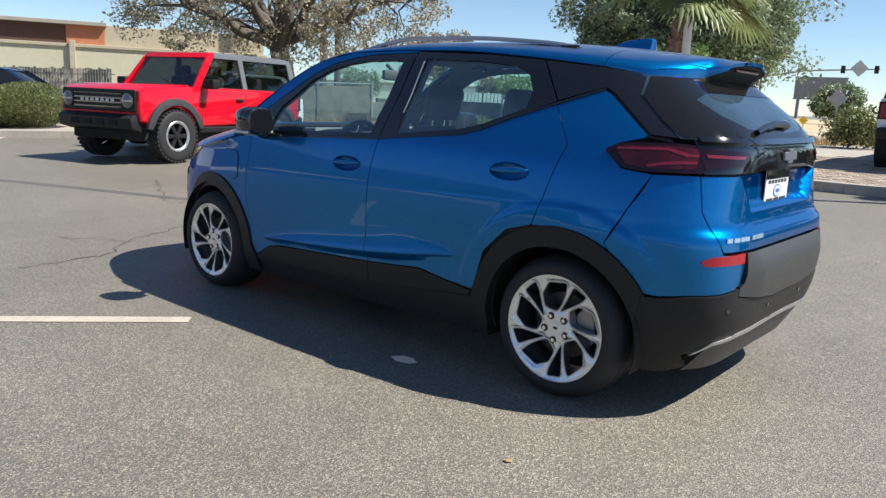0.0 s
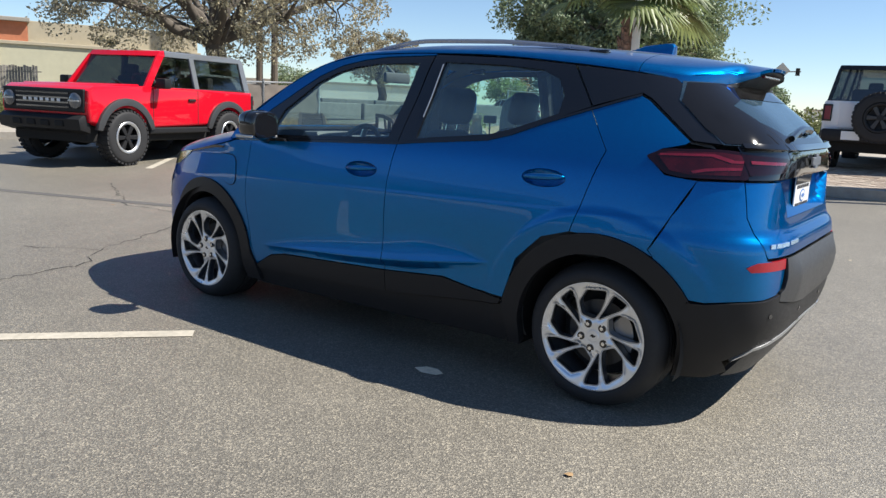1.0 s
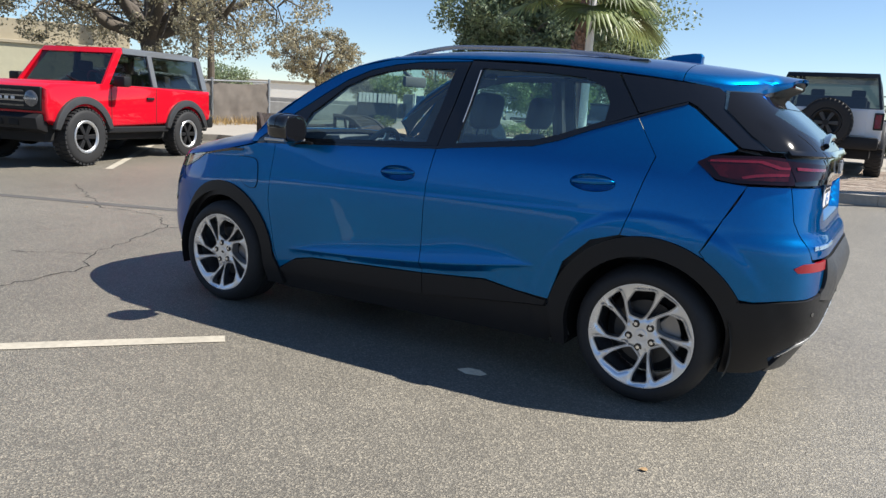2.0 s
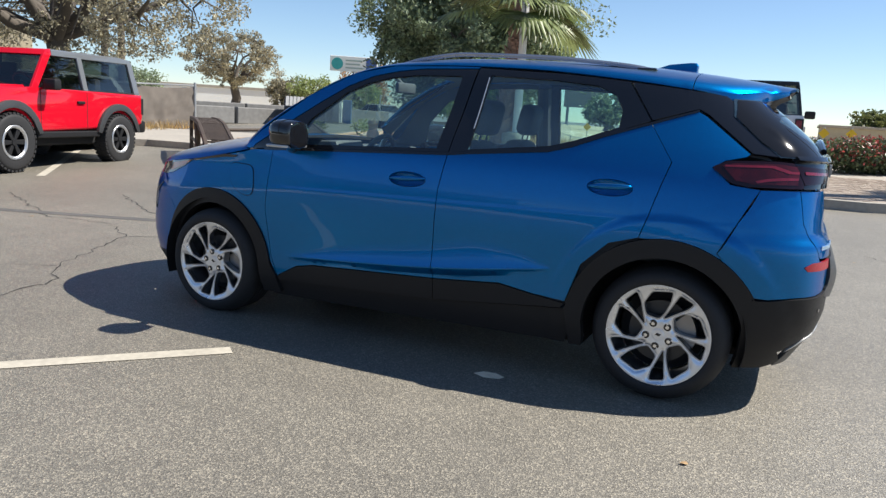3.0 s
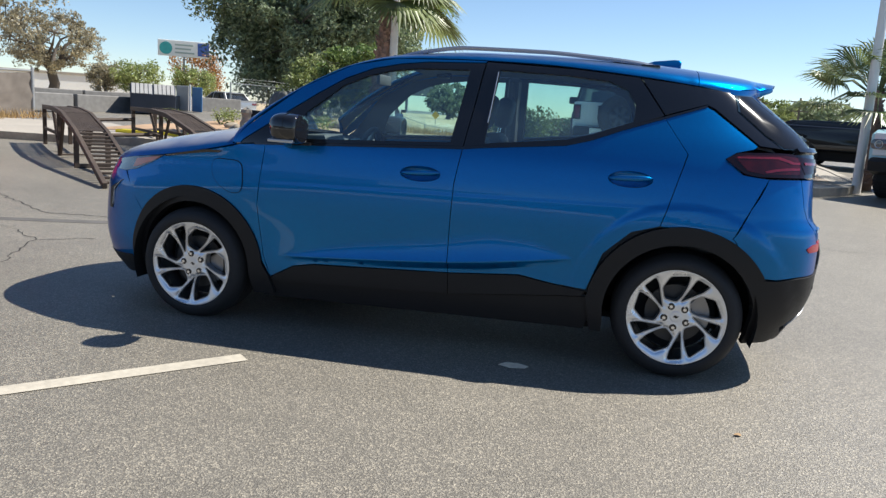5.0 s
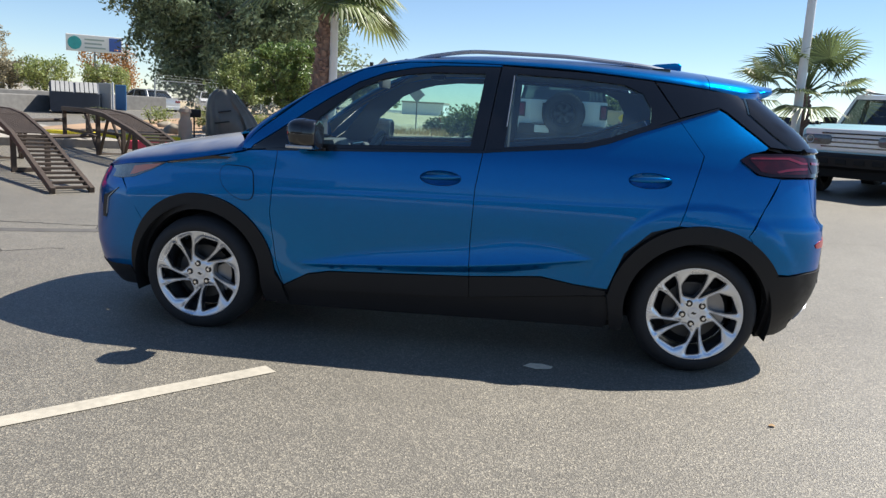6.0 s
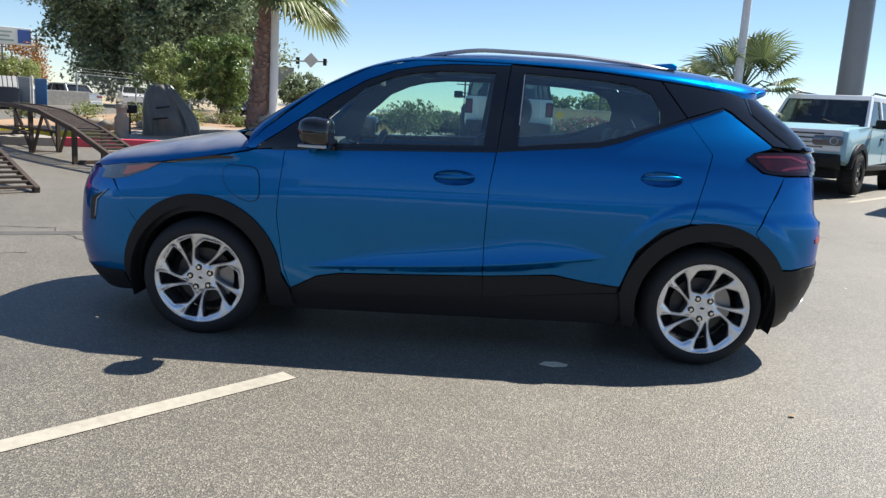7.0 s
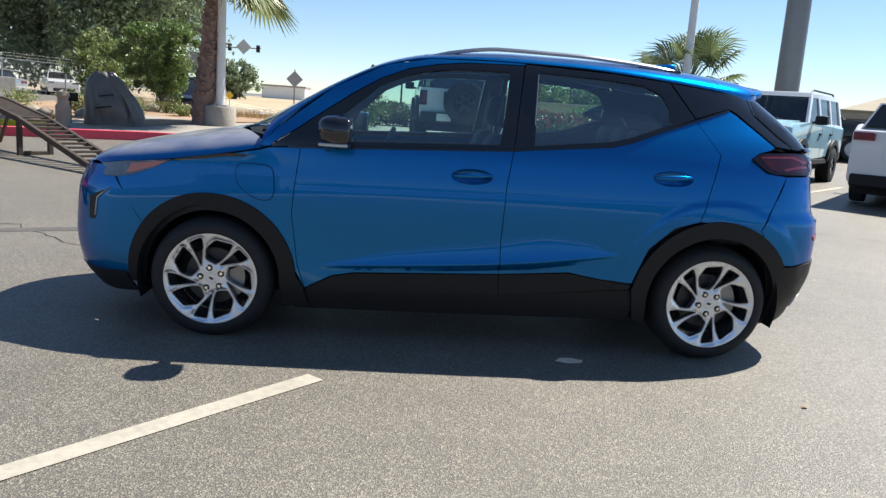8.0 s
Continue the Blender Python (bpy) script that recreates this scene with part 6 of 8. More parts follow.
# ---- plants ----
def leafmat(name, color, dry=0.0):
    """Leaves: each one a little different, light coming through."""
    m = bpy.data.materials.new(name)
    m.use_nodes = True
    nt = m.node_tree
    L = nt.links.new
    b = nt.nodes["Principled BSDF"]
    geo = nt.nodes.new("ShaderNodeNewGeometry")
    ramp = nt.nodes.new("ShaderNodeValToRGB")
    e = ramp.color_ramp.elements
    c = Vector(color)
    e[0].color = (*(c * 0.5), 1)
    e[1].color = (*(c * 1.35 + Vector((0.05, 0.035, 0.0)) * dry), 1)
    k = e.new(0.6)
    k.color = (*c, 1)
    L(geo.outputs["Random Per Island"], ramp.inputs["Fac"])
    L(ramp.outputs[0], b.inputs["Base Color"])
    b.inputs["Roughness"].default_value = 0.42
    tl = nt.nodes.new("ShaderNodeBsdfTranslucent")
    L(ramp.outputs[0], tl.inputs[0])
    mx = nt.nodes.new("ShaderNodeMixShader")
    mx.inputs[0].default_value = 0.3
    L(b.outputs[0], mx.inputs[1])
    L(tl.outputs[0], mx.inputs[2])
    L(mx.outputs[0], nt.nodes["Material Output"].inputs[0])
    return m


M_OAK = leafmat("oak_leaves", (0.34, 0.31, 0.215), 1.0)
M_DKLEAF = leafmat("dark_leaves", (0.23, 0.29, 0.17))
M_MIDLEAF = leafmat("mid_green_leaves", (0.17, 0.25, 0.075))
M_LTLEAF = leafmat("light_leaves", (0.27, 0.32, 0.11))
M_HEDGE = leafmat("hedge_leaves", (0.16, 0.18, 0.06))
M_FLOWHEDGE = leafmat("oleander_leaves", (0.10, 0.13, 0.06))
M_FLOWER = leafmat("red_flowers", (0.36, 0.07, 0.06))
M_AUTUMN = leafmat("autumn_leaves", (0.36, 0.17, 0.05), 1.0)
M_PALM = leafmat("palm_leaves", (0.17, 0.215, 0.085), 0.5)
M_DRYPALM = leafmat("dry_palm_leaves", (0.22, 0.16, 0.08))
M_STRAW = leafmat("dry_grass_blades", (0.42, 0.29, 0.13), 1.0)
M_BARK = mat("bark", (0.10, 0.085, 0.07), 0.95, vary=0.3, scale=12, bump=0.03)
M_PALMBARK = mat("palm_bark", (0.24, 0.16, 0.13), 0.95, vary=0.35, scale=10, bump=0.03)


def leaves(name, blobs, size, material, parent, seed, aspect=0.5, clip=0.45):
    """Many small bent leaves scattered in clumps: (centre, radii, count) each."""
    r = np.random.default_rng(seed)
    V, F = [], []
    for c, rad, n in blobs:
        d = r.normal(size=(n, 3))
        d /= np.linalg.norm(d, axis=1)[:, None]
        rr = r.random(n) ** clip
        P = np.array(c) + d * rr[:, None] * np.array(rad)
        a = r.normal(size=(n, 3))
        a /= np.linalg.norm(a, axis=1)[:, None]
        b = np.cross(a, r.normal(size=(n, 3)))
        b /= np.linalg.norm(b, axis=1)[:, None]
        nn = np.cross(a, b)
        s = size * (0.6 + 0.8 * r.random(n))[:, None]
        for p, u, v, w in zip(P, a * s * 0.5, b * s * 0.5 * aspect, nn * s * 0.10):
            o = len(V)
            V += [p - u, p + v + w, p + u, p - v + w]
            F.append((o, o + 1, o + 2, o + 3))
    return obj(name, V, F, material, parent, smooth=False)


def tree(name, label, x, y, h, crown_r, seed, leaf, count, trunk_r, leaf_size, low, limbs=9, tips=60, clump=0.2, fork=0.3, squash=0.75, inner=0.45):
    """A tapered trunk that forks into limbs and twigs, and a ragged crown of leaf clumps. low is the crown's lower edge."""
    r = random.Random(seed)
    root = thing(name, label, "tree", pose(x, y, lie(x, y), 0, 0, 0))
    bm = bmesh.new()
    top_ = Vector((0, 0, h * fork))
    tube(bm, [(0, 0, -0.1), (trunk_r * 0.5, trunk_r * 0.3, h * fork * 0.5), top_], trunk_r, 10, trunk_r * 0.8)
    mid, up = (low + h) / 2, (h - low) / 2
    ends = []
    for i in range(limbs):
        a = i * 2.39996 + r.uniform(-0.3, 0.3)
        v = -0.5 + 1.35 * (i + 0.5) / limbs
        w = math.sqrt(max(0.1, 1 - v * v))
        e = Vector((crown_r * 0.72 * w * math.cos(a), crown_r * 0.72 * w * math.sin(a), mid + up * 0.72 * v))
        m1 = top_.lerp(e, 0.45) + Vector((r.uniform(-1, 1), r.uniform(-1, 1), r.uniform(-0.2, 0.9))) * crown_r * 0.13
        m2 = m1.lerp(e, 0.5) + Vector((r.uniform(-1, 1), r.uniform(-1, 1), r.uniform(-1, 1))) * crown_r * 0.08
        tube(bm, [top_, top_.lerp(m1, 0.5) + Vector((r.uniform(-1, 1), r.uniform(-1, 1), 0)) * crown_r * 0.05, m1, m2, e], trunk_r * 0.55, 7, trunk_r * 0.10)
        ends += [m1, m2, e]
    blobs = []
    for i in range(tips):
        a = i * 2.39996 + r.uniform(-0.5, 0.5)
        v = -0.95 + 1.9 * (i + 0.5) / tips
        w = math.sqrt(max(0.02, 1 - v * v))
        k = r.uniform(inner, 1.0) ** 0.7 * r.uniform(0.86, 1.06)
        q = Vector((crown_r * w * k * math.cos(a), crown_r * w * k * math.sin(a), mid + up * v * k))
        s0 = min(ends, key=lambda p: (p - q).length)
        tube(bm, [s0, s0.lerp(q, 0.5) + Vector((r.uniform(-1, 1), r.uniform(-1, 1), r.uniform(0, 1))) * 0.06 * crown_r, q], trunk_r * 0.15, 5, 0.012)
        for _ in range(3):
            rr = crown_r * clump * r.uniform(0.45, 1.15)
            c = q + Vector((r.uniform(-1, 1), r.uniform(-1, 1), r.uniform(-0.7, 0.6))) * crown_r * clump * 0.8
            blobs.append((c, (rr, rr, rr * squash), max(6, int(count / (tips * 3)))))
    part("trunk", bm, M_BARK, root, "", True, 60)
    leaves("crown", blobs, leaf_size, leaf, root, seed)
    return root


tree("oak_tree", "large spreading oak with dusty olive-brown leaves", -45.6, 32.2, 15.7, 14.0, 11, M_OAK, 46000, 0.85, 0.25, 2.6, 15, 190, 0.09, 0.27, 0.7, 0.45)
tree("oak_tree", "gnarled oak behind the fence with dusty leaves", -78.7, 89.1, 12.3, 7.2, 13, M_OAK, 15000, 0.75, 0.33, 2.6, 10, 110, 0.13, 0.27, 0.7, 0.45)
tree("broadleaf_tree", "dense dark green tree behind the fence", -27.0, 60.0, 16.5, 9.4, 14, M_DKLEAF, 105000, 0.5, 0.36, 0.6, 13, 240, 0.18, 0.16, 0.9, 0.4)
tree("broadleaf_tree", "slender mid-green tree beside the palm", -9.9, 21.9, 3.5, 1.2, 26, M_MIDLEAF, 11000, 0.06, 0.13, 0.15, 8, 40, 0.26, 0.15, 0.9, 0.3)
tree("broadleaf_tree", "low sunlit light green tree behind the fence", -14.4, 29.2, 3.0, 1.5, 15, M_LTLEAF, 8000, 0.1, 0.14, 0.3, 8, 60, 0.24, 0.15, 0.9, 0.3)
for _l, _x, _y, _h, _r, _s, _m in (("distant dark tree with top leaves turning orange", -105.0, 172.0, 13.5, 7.6, 17, M_AUTUMN), ("distant rounded yellow-green tree beyond the fence", -101.0, 162.4, 8.2, 5.3, 18, M_LTLEAF),
                                   ("distant grey-green tree beyond the blocks", -115.0, 149.2, 8.3, 4.4, 19, M_OAK), ("distant yellow-green tree with an orange flank", -106.6, 149.2, 8.6, 5.6, 20, M_LTLEAF),
                                   ("distant dark green tree beyond the red car", -139.0, 126.4, 8.0, 6.2, 29, M_DKLEAF), ("distant rounded green tree beyond the cars", 17.2, 101.8, 5.1, 3.8, 21, M_LTLEAF),
                                   ("distant dark tree beyond the cars", 25.1, 109.4, 5.9, 5.0, 22, M_DKLEAF), ("distant dark tree beyond the road", -25.2, 104.4, 5.2, 3.4, 23, M_DKLEAF),
                                   ("distant tree seen over the flowering hedge", 8.1, 93.6, 4.0, 3.2, 24, M_HEDGE)):
    tree("broadleaf_tree", _l, _x, _y, _h, _r, _s, _m, 4200, 0.4, 0.55, 0.8, 8, 50, 0.26, 0.2, 0.9, 0.3)


def hedge(name, label, pts, h, w, seed, leaf, count, size=0.09, flowers=None, up=0.13, category="hedge", clip=0.45):
    r = random.Random(seed)
    p = steps(pts, w * 0.45)
    root = thing(name, label, category, pose(0, 0, 0))
    blobs, fl = [], []
    for x, y in p:
        z = lie(x, y) + up
        hh = h * r.uniform(0.88, 1.06)
        blobs.append(((x + r.uniform(-0.1, 0.1), y + r.uniform(-0.1, 0.1), z + hh * 0.5), (w * 0.55, w * 0.55, hh * 0.52), count // len(p)))
        if flowers:
            fl.append(((x, y, z + hh * 0.62), (w * 0.6, w * 0.6, hh * 0.46), max(4, flowers // len(p))))
        blobs.append(((x, y, z + hh * 0.45), (w * 0.4, w * 0.4, hh * 0.42), count // len(p) // 3))
    leaves("foliage", blobs, size, leaf, root, seed, clip=clip)
    if flowers:
        leaves("blossom", fl, size * 0.9, M_FLOWER, root, seed + 1)
    bm = bmesh.new()
    for x, y in p[::2]:
        z = lie(x, y) + up
        tube(bm, [(x, y, z - 0.25), (x + r.uniform(-0.2, 0.2), y + r.uniform(-0.2, 0.2), z + h * 0.7)], 0.03, 5, 0.01)
    tagged(part("stem_tangle", bm, M_BARK, root), kind="stuff")
    return root


hedge("hedge", "clipped olive-green hedge behind the kerb", [(-19.6, 1.2), (-19.0, 2.6), (-18.2, 4.2)], 1.02, 1.9, 31, M_HEDGE, 90000, 0.04, clip=0.14)
hedge("flowering_hedge", "dark green flowering hedge with red blossom", [(-2.6, 19.4), (1.0, 19.0)], 0.66, 1.2, 32, M_FLOWHEDGE, 7000, 0.10, 350)
hedge("flowering_hedge", "flowering hedge with red blossom beside a parked car", [(1.5, 15.0), (2.4, 15.9), (3.0, 16.6)], 0.8, 1.2, 37, M_FLOWHEDGE, 9000, 0.09, 2200)
hedge("flowering_hedge", "long dusty green hedge beyond the paving", [(-4.6, 23.6), (-2.0, 22.5)], 0.75, 1.3, 33, M_FLOWHEDGE, 7000, 0.13, 300)
hedge("shrub", "rounded dry green shrub in a planting bed", [(-3.15, 17.2), (-2.8, 17.4)], 1.0, 1.3, 34, M_HEDGE, 1600, 0.10, category="shrub")
hedge("hedge", "far uneven roadside hedge", [(6.4, 30.5), (13.0, 31.5)], 1.1, 1.6, 36, M_MIDLEAF, 5000, 0.16)
for i, (x, y, s) in enumerate(((-8.9, 15.8, 0.42), (-8.2, 16.9, 0.35), (-10.4, 16.4, 0.5), (-9.8, 14.9, 0.32), (-11.6, 15.6, 0.5), (-12.8, 14.8, 0.4), (-7.6, 16.2, 0.3))):
    hedge("shrub", "small dry green shrub among the boulders", [(x, y), (x + s * 0.5, y + 0.1)], s * 1.1, s * 1.6, 40 + i, M_HEDGE if i % 2 else M_LTLEAF, 420, 0.07, category="shrub")


def palm(name, label, x, y, h, r0, fronds, reach, seed, dry, up=0.13, lean=0.0, blades=26, droop=-12):
    """A fan palm: ringed trunk, cut leaf bases, arching stalks that carry folded fans."""
    r = random.Random(seed)
    root = thing(name, label, "palm", pose(x, y, lie(x, y) + up))
    bm = bmesh.new()
    tube(bm, [(lean * t, 0, h * t - 0.05 * (t == 0)) for t in np.linspace(0, 1, 9)], r0 * 1.15, 12, r0 * 0.62)
    part("trunk", bm, M_PALMBARK, root, "", True, 60)
    bm = bmesh.new()
    for i in range(int(h * 90)):
        t = r.uniform(0.03, 0.99)
        a = r.uniform(0, math.tau)
        m = Matrix.Translation((lean * t, 0, h * t)) @ Matrix.Rotation(a, 4, "Z") @ Matrix.Translation((r0 * (1.12 - 0.52 * t), 0, 0)) @ Matrix.Rotation(radians(r.uniform(18, 42)), 4, "Y")
        box(bm, -0.012, 0.014, -0.04, 0.04, -0.02, r.uniform(0.06, 0.13), m=m)
    tagged(part("leaf_base_stubble", bm, M_PALMBARK, root), kind="stuff")
    for i in range(fronds):
        a = math.tau * i / fronds + r.uniform(-0.25, 0.25)
        old = i % 9 == 0 if dry else False
        el = radians(r.uniform(-60, -25) if old else r.uniform(droop, 74))
        L = reach * r.uniform(0.75, 1.1)
        d = Vector((math.cos(a) * math.cos(el), math.sin(a) * math.cos(el), math.sin(el)))
        c = Vector((lean, 0, h - 0.05)) + d * L * 0.52 - Vector((0, 0, L * 0.10))
        fr = new("frond")
        fr.parent = root
        bm = bmesh.new()
        tube(bm, [(lean, 0, h - 0.1), Vector((lean, 0, h)) + d * L * 0.3, c], 0.02, 5, 0.010)
        part("stalk", bm, M_PALM if not old else M_DRYPALM, fr)
        side = d.cross(Vector((0, 0, 1))).normalized()
        nrm = side.cross(d).normalized()
        V, F = [], []
        for k in range(blades):
            f = (k / (blades - 1) * 2 - 1) * radians(118)
            ln = L * 0.44 * (1 - 0.28 * abs(f) / radians(118)) * r.uniform(0.9, 1.05)
            u = d * math.cos(f) + side * math.sin(f)
            w = u.cross(nrm).normalized() * ln * (0.045 if r0 > 0.2 else 0.03)
            tip = c + u * ln - Vector((0, 0, ln * (0.16 + 0.12 * r.random())))
            mid = c + u * ln * 0.6 + nrm * 0.01
            o = len(V)
            V += [c, mid - w, mid + nrm * 0.015, mid + w, tip]
            F += [(o, o + 1, o + 2), (o, o + 2, o + 3), (o + 1, o + 4, o + 2), (o + 2, o + 4, o + 3)]
        obj("fan", V, F, M_DRYPALM if old else M_PALM, fr, smooth=False)
    return root


palm("palm_tree", "fan palm with a shaggy brown trunk beside a lamp post", -6.47, 13.95, 4.1, 0.225, 34, 2.6, 51, False, lean=0.33, blades=34, droop=-30)
palm("palm_tree", "young fan palm with stiff green leaves", 4.3, 11.6, 1.85, 0.13, 22, 2.0, 52, False, up=0.0, blades=30)


def grass(name, label, x0, x1, y0, y1, n, seed, h=0.35):
    r = np.random.default_rng(seed)
    V, F = [], []
    for _ in range(n):
        x, y = r.uniform(x0, x1), r.uniform(y0, y1)
        z = lie(x, y) + 0.12
        a = r.uniform(0, math.tau)
        hh = h * r.uniform(0.4, 1.2)
        dx, dy = math.cos(a) * 0.012, math.sin(a) * 0.012
        bx, by = r.normal(0, 0.08), r.normal(0, 0.08)
        o = len(V)
        V += [(x - dx, y - dy, z), (x + dx, y + dy, z), (x + bx, y + by, z + hh)]
        F.append((o, o + 1, o + 2))
    tagged(obj(name, V, F, M_STRAW, smooth=False), label, "grass", kind="stuff")


def beds():
    """Dry planting ground behind the walk, as far as the fence and past it."""
    V, F = [], []
    xs, ys = np.arange(-12.4, -3.9, 1.2), np.arange(10.5, 34, 1.5)
    n = len(ys)
    for x in xs:
        for y in ys:
            yy = max(y, 11.2 + max(0, (-x - 11)) * -0.25, 13.2 + (x + 7.5) * 1.2 if x > -7.5 else 0)
            V.append((x, yy, lie(x, yy) + 0.15 + 0.06 * noise.noise(Vector((x * 0.5, yy * 0.5, 0)))))
    F = [(i * n + j, (i + 1) * n + j, (i + 1) * n + j + 1, i * n + j + 1) for i in range(len(xs) - 1) for j in range(n - 1)]
    tagged(obj("planting_bed", V, F, M_DIRT), "dry brown earth with scattered litter", "ground", kind="structure")


def field():
    """Dry grass verge and field beyond the street, out to the far trees."""
    xs, ys = list(np.arange(-160, 121, 8.0)), [43, 46, 50, 56, 64, 80, 110, 160, 240]
    V = [(x, y, lie(x, y) + 0.05 + 0.03 * noise.noise(Vector((x * 0.1, y * 0.1, 2)))) for x in xs for y in ys]
    n = len(ys)
    F = [(i * n + j, (i + 1) * n + j, (i + 1) * n + j + 1, i * n + j + 1) for i in range(len(xs) - 1) for j in range(n - 1)]
    tagged(obj("field", V, F, M_FIELD), "dry straw-coloured open ground beyond the street", "ground", kind="structure")


M_FIELD = mat("dry_field", (0.44, 0.35, 0.22), 0.95, vary=0.3, scale=1.2, bump=0.03)
field()


def mound():
    """Bare earth heaped along the foot of the screened fence."""
    V, F = [], []
    n, m = 14, 7
    for i in range(n):
        for j in range(m):
            u, v = i / (n - 1), j / (m - 1)
            x, y = -18.6 + 2.6 * u + 1.9 * v, 8.2 + 5.4 * u - 1.3 * v
            z = lie(x, y) + 0.03 + 0.10 * math.sin(math.pi * min(max(v, 0), 1)) * math.sin(math.pi * u) ** 0.5 + 0.08 * noise.noise(Vector((x * 1.3, y * 1.3, 5)))
            V.append((x, y, z))
    F = [(i * m + j, i * m + j + 1, (i + 1) * m + j + 1, (i + 1) * m + j) for i in range(n - 1) for j in range(m - 1)]
    tagged(obj("earth_bank", V, F, M_DIRT), "low bank of bare brown earth below the fence", "ground", kind="structure")


beds()
mound()
grass("dry_grass", "dry straw-coloured grass along the fence", -11.5, -3.5, 17.5, 23, 4200, 61, 0.28)
grass("dry_grass", "sparse dry grass under the fence", -18, -15.6, 11.0, 13.6, 900, 62, 0.25)

# ---- yard things ----
M_ROCK = mat("olive_tarpaulin", (0.105, 0.105, 0.090), 0.36, vary=0.14, scale=9, bump=0.006)
M_BOULDER = mat("boulder_stone", (0.30, 0.26, 0.20), 0.9, vary=0.25, scale=5, bump=0.03)
M_BLOCK = mat("weathered_block", (0.20, 0.195, 0.185), 0.9, vary=0.25, scale=6, bump=0.004)
M_RUSTY = mat("rusty_brown_steel", (0.075, 0.055, 0.042), 0.7, 0.3, vary=0.35, scale=18, bump=0.003)
M_GALV = mat("galvanised_steel", (0.42, 0.43, 0.43), 0.45, 0.6, vary=0.15, scale=10)
M_POST = mat("pale_grey_post_paint", (0.74, 0.73, 0.71), 0.5, vary=0.08, scale=6)
M_PYLON = mat("grey_pylon_paint", (0.20, 0.208, 0.215), 0.4, 0.2, vary=0.08, scale=3)
M_TAN = mat("tan_stucco", (0.42, 0.37, 0.27), 0.9, vary=0.10, scale=2, bump=0.004)
M_OLIVE = mat("olive_stucco", (0.50, 0.48, 0.35), 0.9, vary=0.08, scale=2, bump=0.004)
M_TERRA = mat("terracotta_wall", (0.45, 0.17, 0.09), 0.85, vary=0.15, scale=3)
M_BROWN = mat("dark_brown_wall", (0.09, 0.045, 0.035), 0.8, vary=0.15, scale=3)
M_WOOD = mat("grey_fence_wood", (0.19, 0.175, 0.155), 0.9, vary=0.25, scale=8, each=0.25)
M_SCREENC = mat("fence_screen_cloth", (0.19, 0.165, 0.14), 0.9, vary=0.35, scale=3)
M_BINBLUE = mat("navy_skip_paint", (0.03, 0.04, 0.06), 0.6, vary=0.2, scale=4)
M_LIDW = mat("pale_lid", (0.33, 0.33, 0.32), 0.6, vary=0.12, scale=5)
M_SIGNW = mat("sign_white", (0.72, 0.74, 0.74), 0.5, vary=0.05, scale=2)
M_TEAL = mat("sign_teal", (0.03, 0.32, 0.33), 0.5, vary=0.2, scale=2)
M_SIGNBLUE = mat("sign_blue", (0.04, 0.10, 0.35), 0.5)
M_SIGNGREY = mat("sign_grey_print", (0.30, 0.38, 0.36), 0.5)
M_SIGNY = mat("sign_yellow", (0.80, 0.50, 0.02), 0.5)
M_BLUEP = mat("blue_hoarding", (0.04, 0.16, 0.34), 0.6, vary=0.1, scale=3)


def covered_thing():
    """Something tall under a tied tarpaulin: upright on one flank, sloping on the other, hanging folds."""
    left = curve((0, -0.60), (0.5, -0.61), (0.85, -0.57), (1.02, -0.47), (1.12, -0.34))
    right = curve((0, 0.60), (0.28, 0.56), (0.5, 0.46), (0.8, 0.24), (1.02, 0.06), (1.12, -0.04))
    deep = curve((0, 0.38), (0.6, 0.30), (1.0, 0.20), (1.12, 0.12))
    root = thing("covered_load", "tall load under a dark olive-grey tarpaulin tied with straps", "tarpaulin", pose(-7.78, 11.95, lie(0, 11.95) + 0.10, 0, 0, 22))
    bm = bmesh.new()
    rings = []
    for k in range(31):
        z = 1.12 * k / 30
        c, w, d = (left(z) + right(z)) / 2, (right(z) - left(z)) / 2, deep(z)
        ring = []
        for a in range(72):
            t = math.tau * a / 72
            n1 = noise.noise(Vector((math.cos(t) * 2.2, math.sin(t) * 2.2, z * 0.7)))
            fold = 0.045 * (1.1 - 0.6 * z) * math.sin(11 * t + 5 * n1 + 1.2 * z) * abs(math.sin(2 * t + 1 + z))
            dent = 0.05 * noise.noise(Vector((math.cos(t) * 1.5 + 7, math.sin(t) * 1.5, z * 2.4)))
            sq = lambda q: math.copysign(abs(q) ** 0.75, q)
            ring.append(bm.verts.new((c + (w + fold * 0.4) * sq(math.cos(t)), (d + fold + dent) * sq(math.sin(t)), z + 0.03 * dent * k)))
        rings.append(ring)
    for a, b in zip(rings, rings[1:]):
        for k in range(72):
            bm.faces.new((a[k], a[(k + 1) % 72], b[(k + 1) % 72], b[k]))
    bm.faces.new(rings[-1])
    part("tarpaulin", bm, M_ROCK, root, "", True, 50)
    for z, t0 in ((0.38, -2.2), (0.62, -2.0)):
        bm = bmesh.new()
        c, w, d = (left(z) + right(z)) / 2, (right(z) - left(z)) / 2, deep(z) + 0.05
        tube(bm, [(c + (w + 0.02) * math.cos(t0 + q * 0.14), d * math.sin(t0 + q * 0.14) * 1.12, z + 0.012 * q) for q in range(5)], 0.014, 6)
        part("strap", bm, M_CLAD, root)


covered_thing()


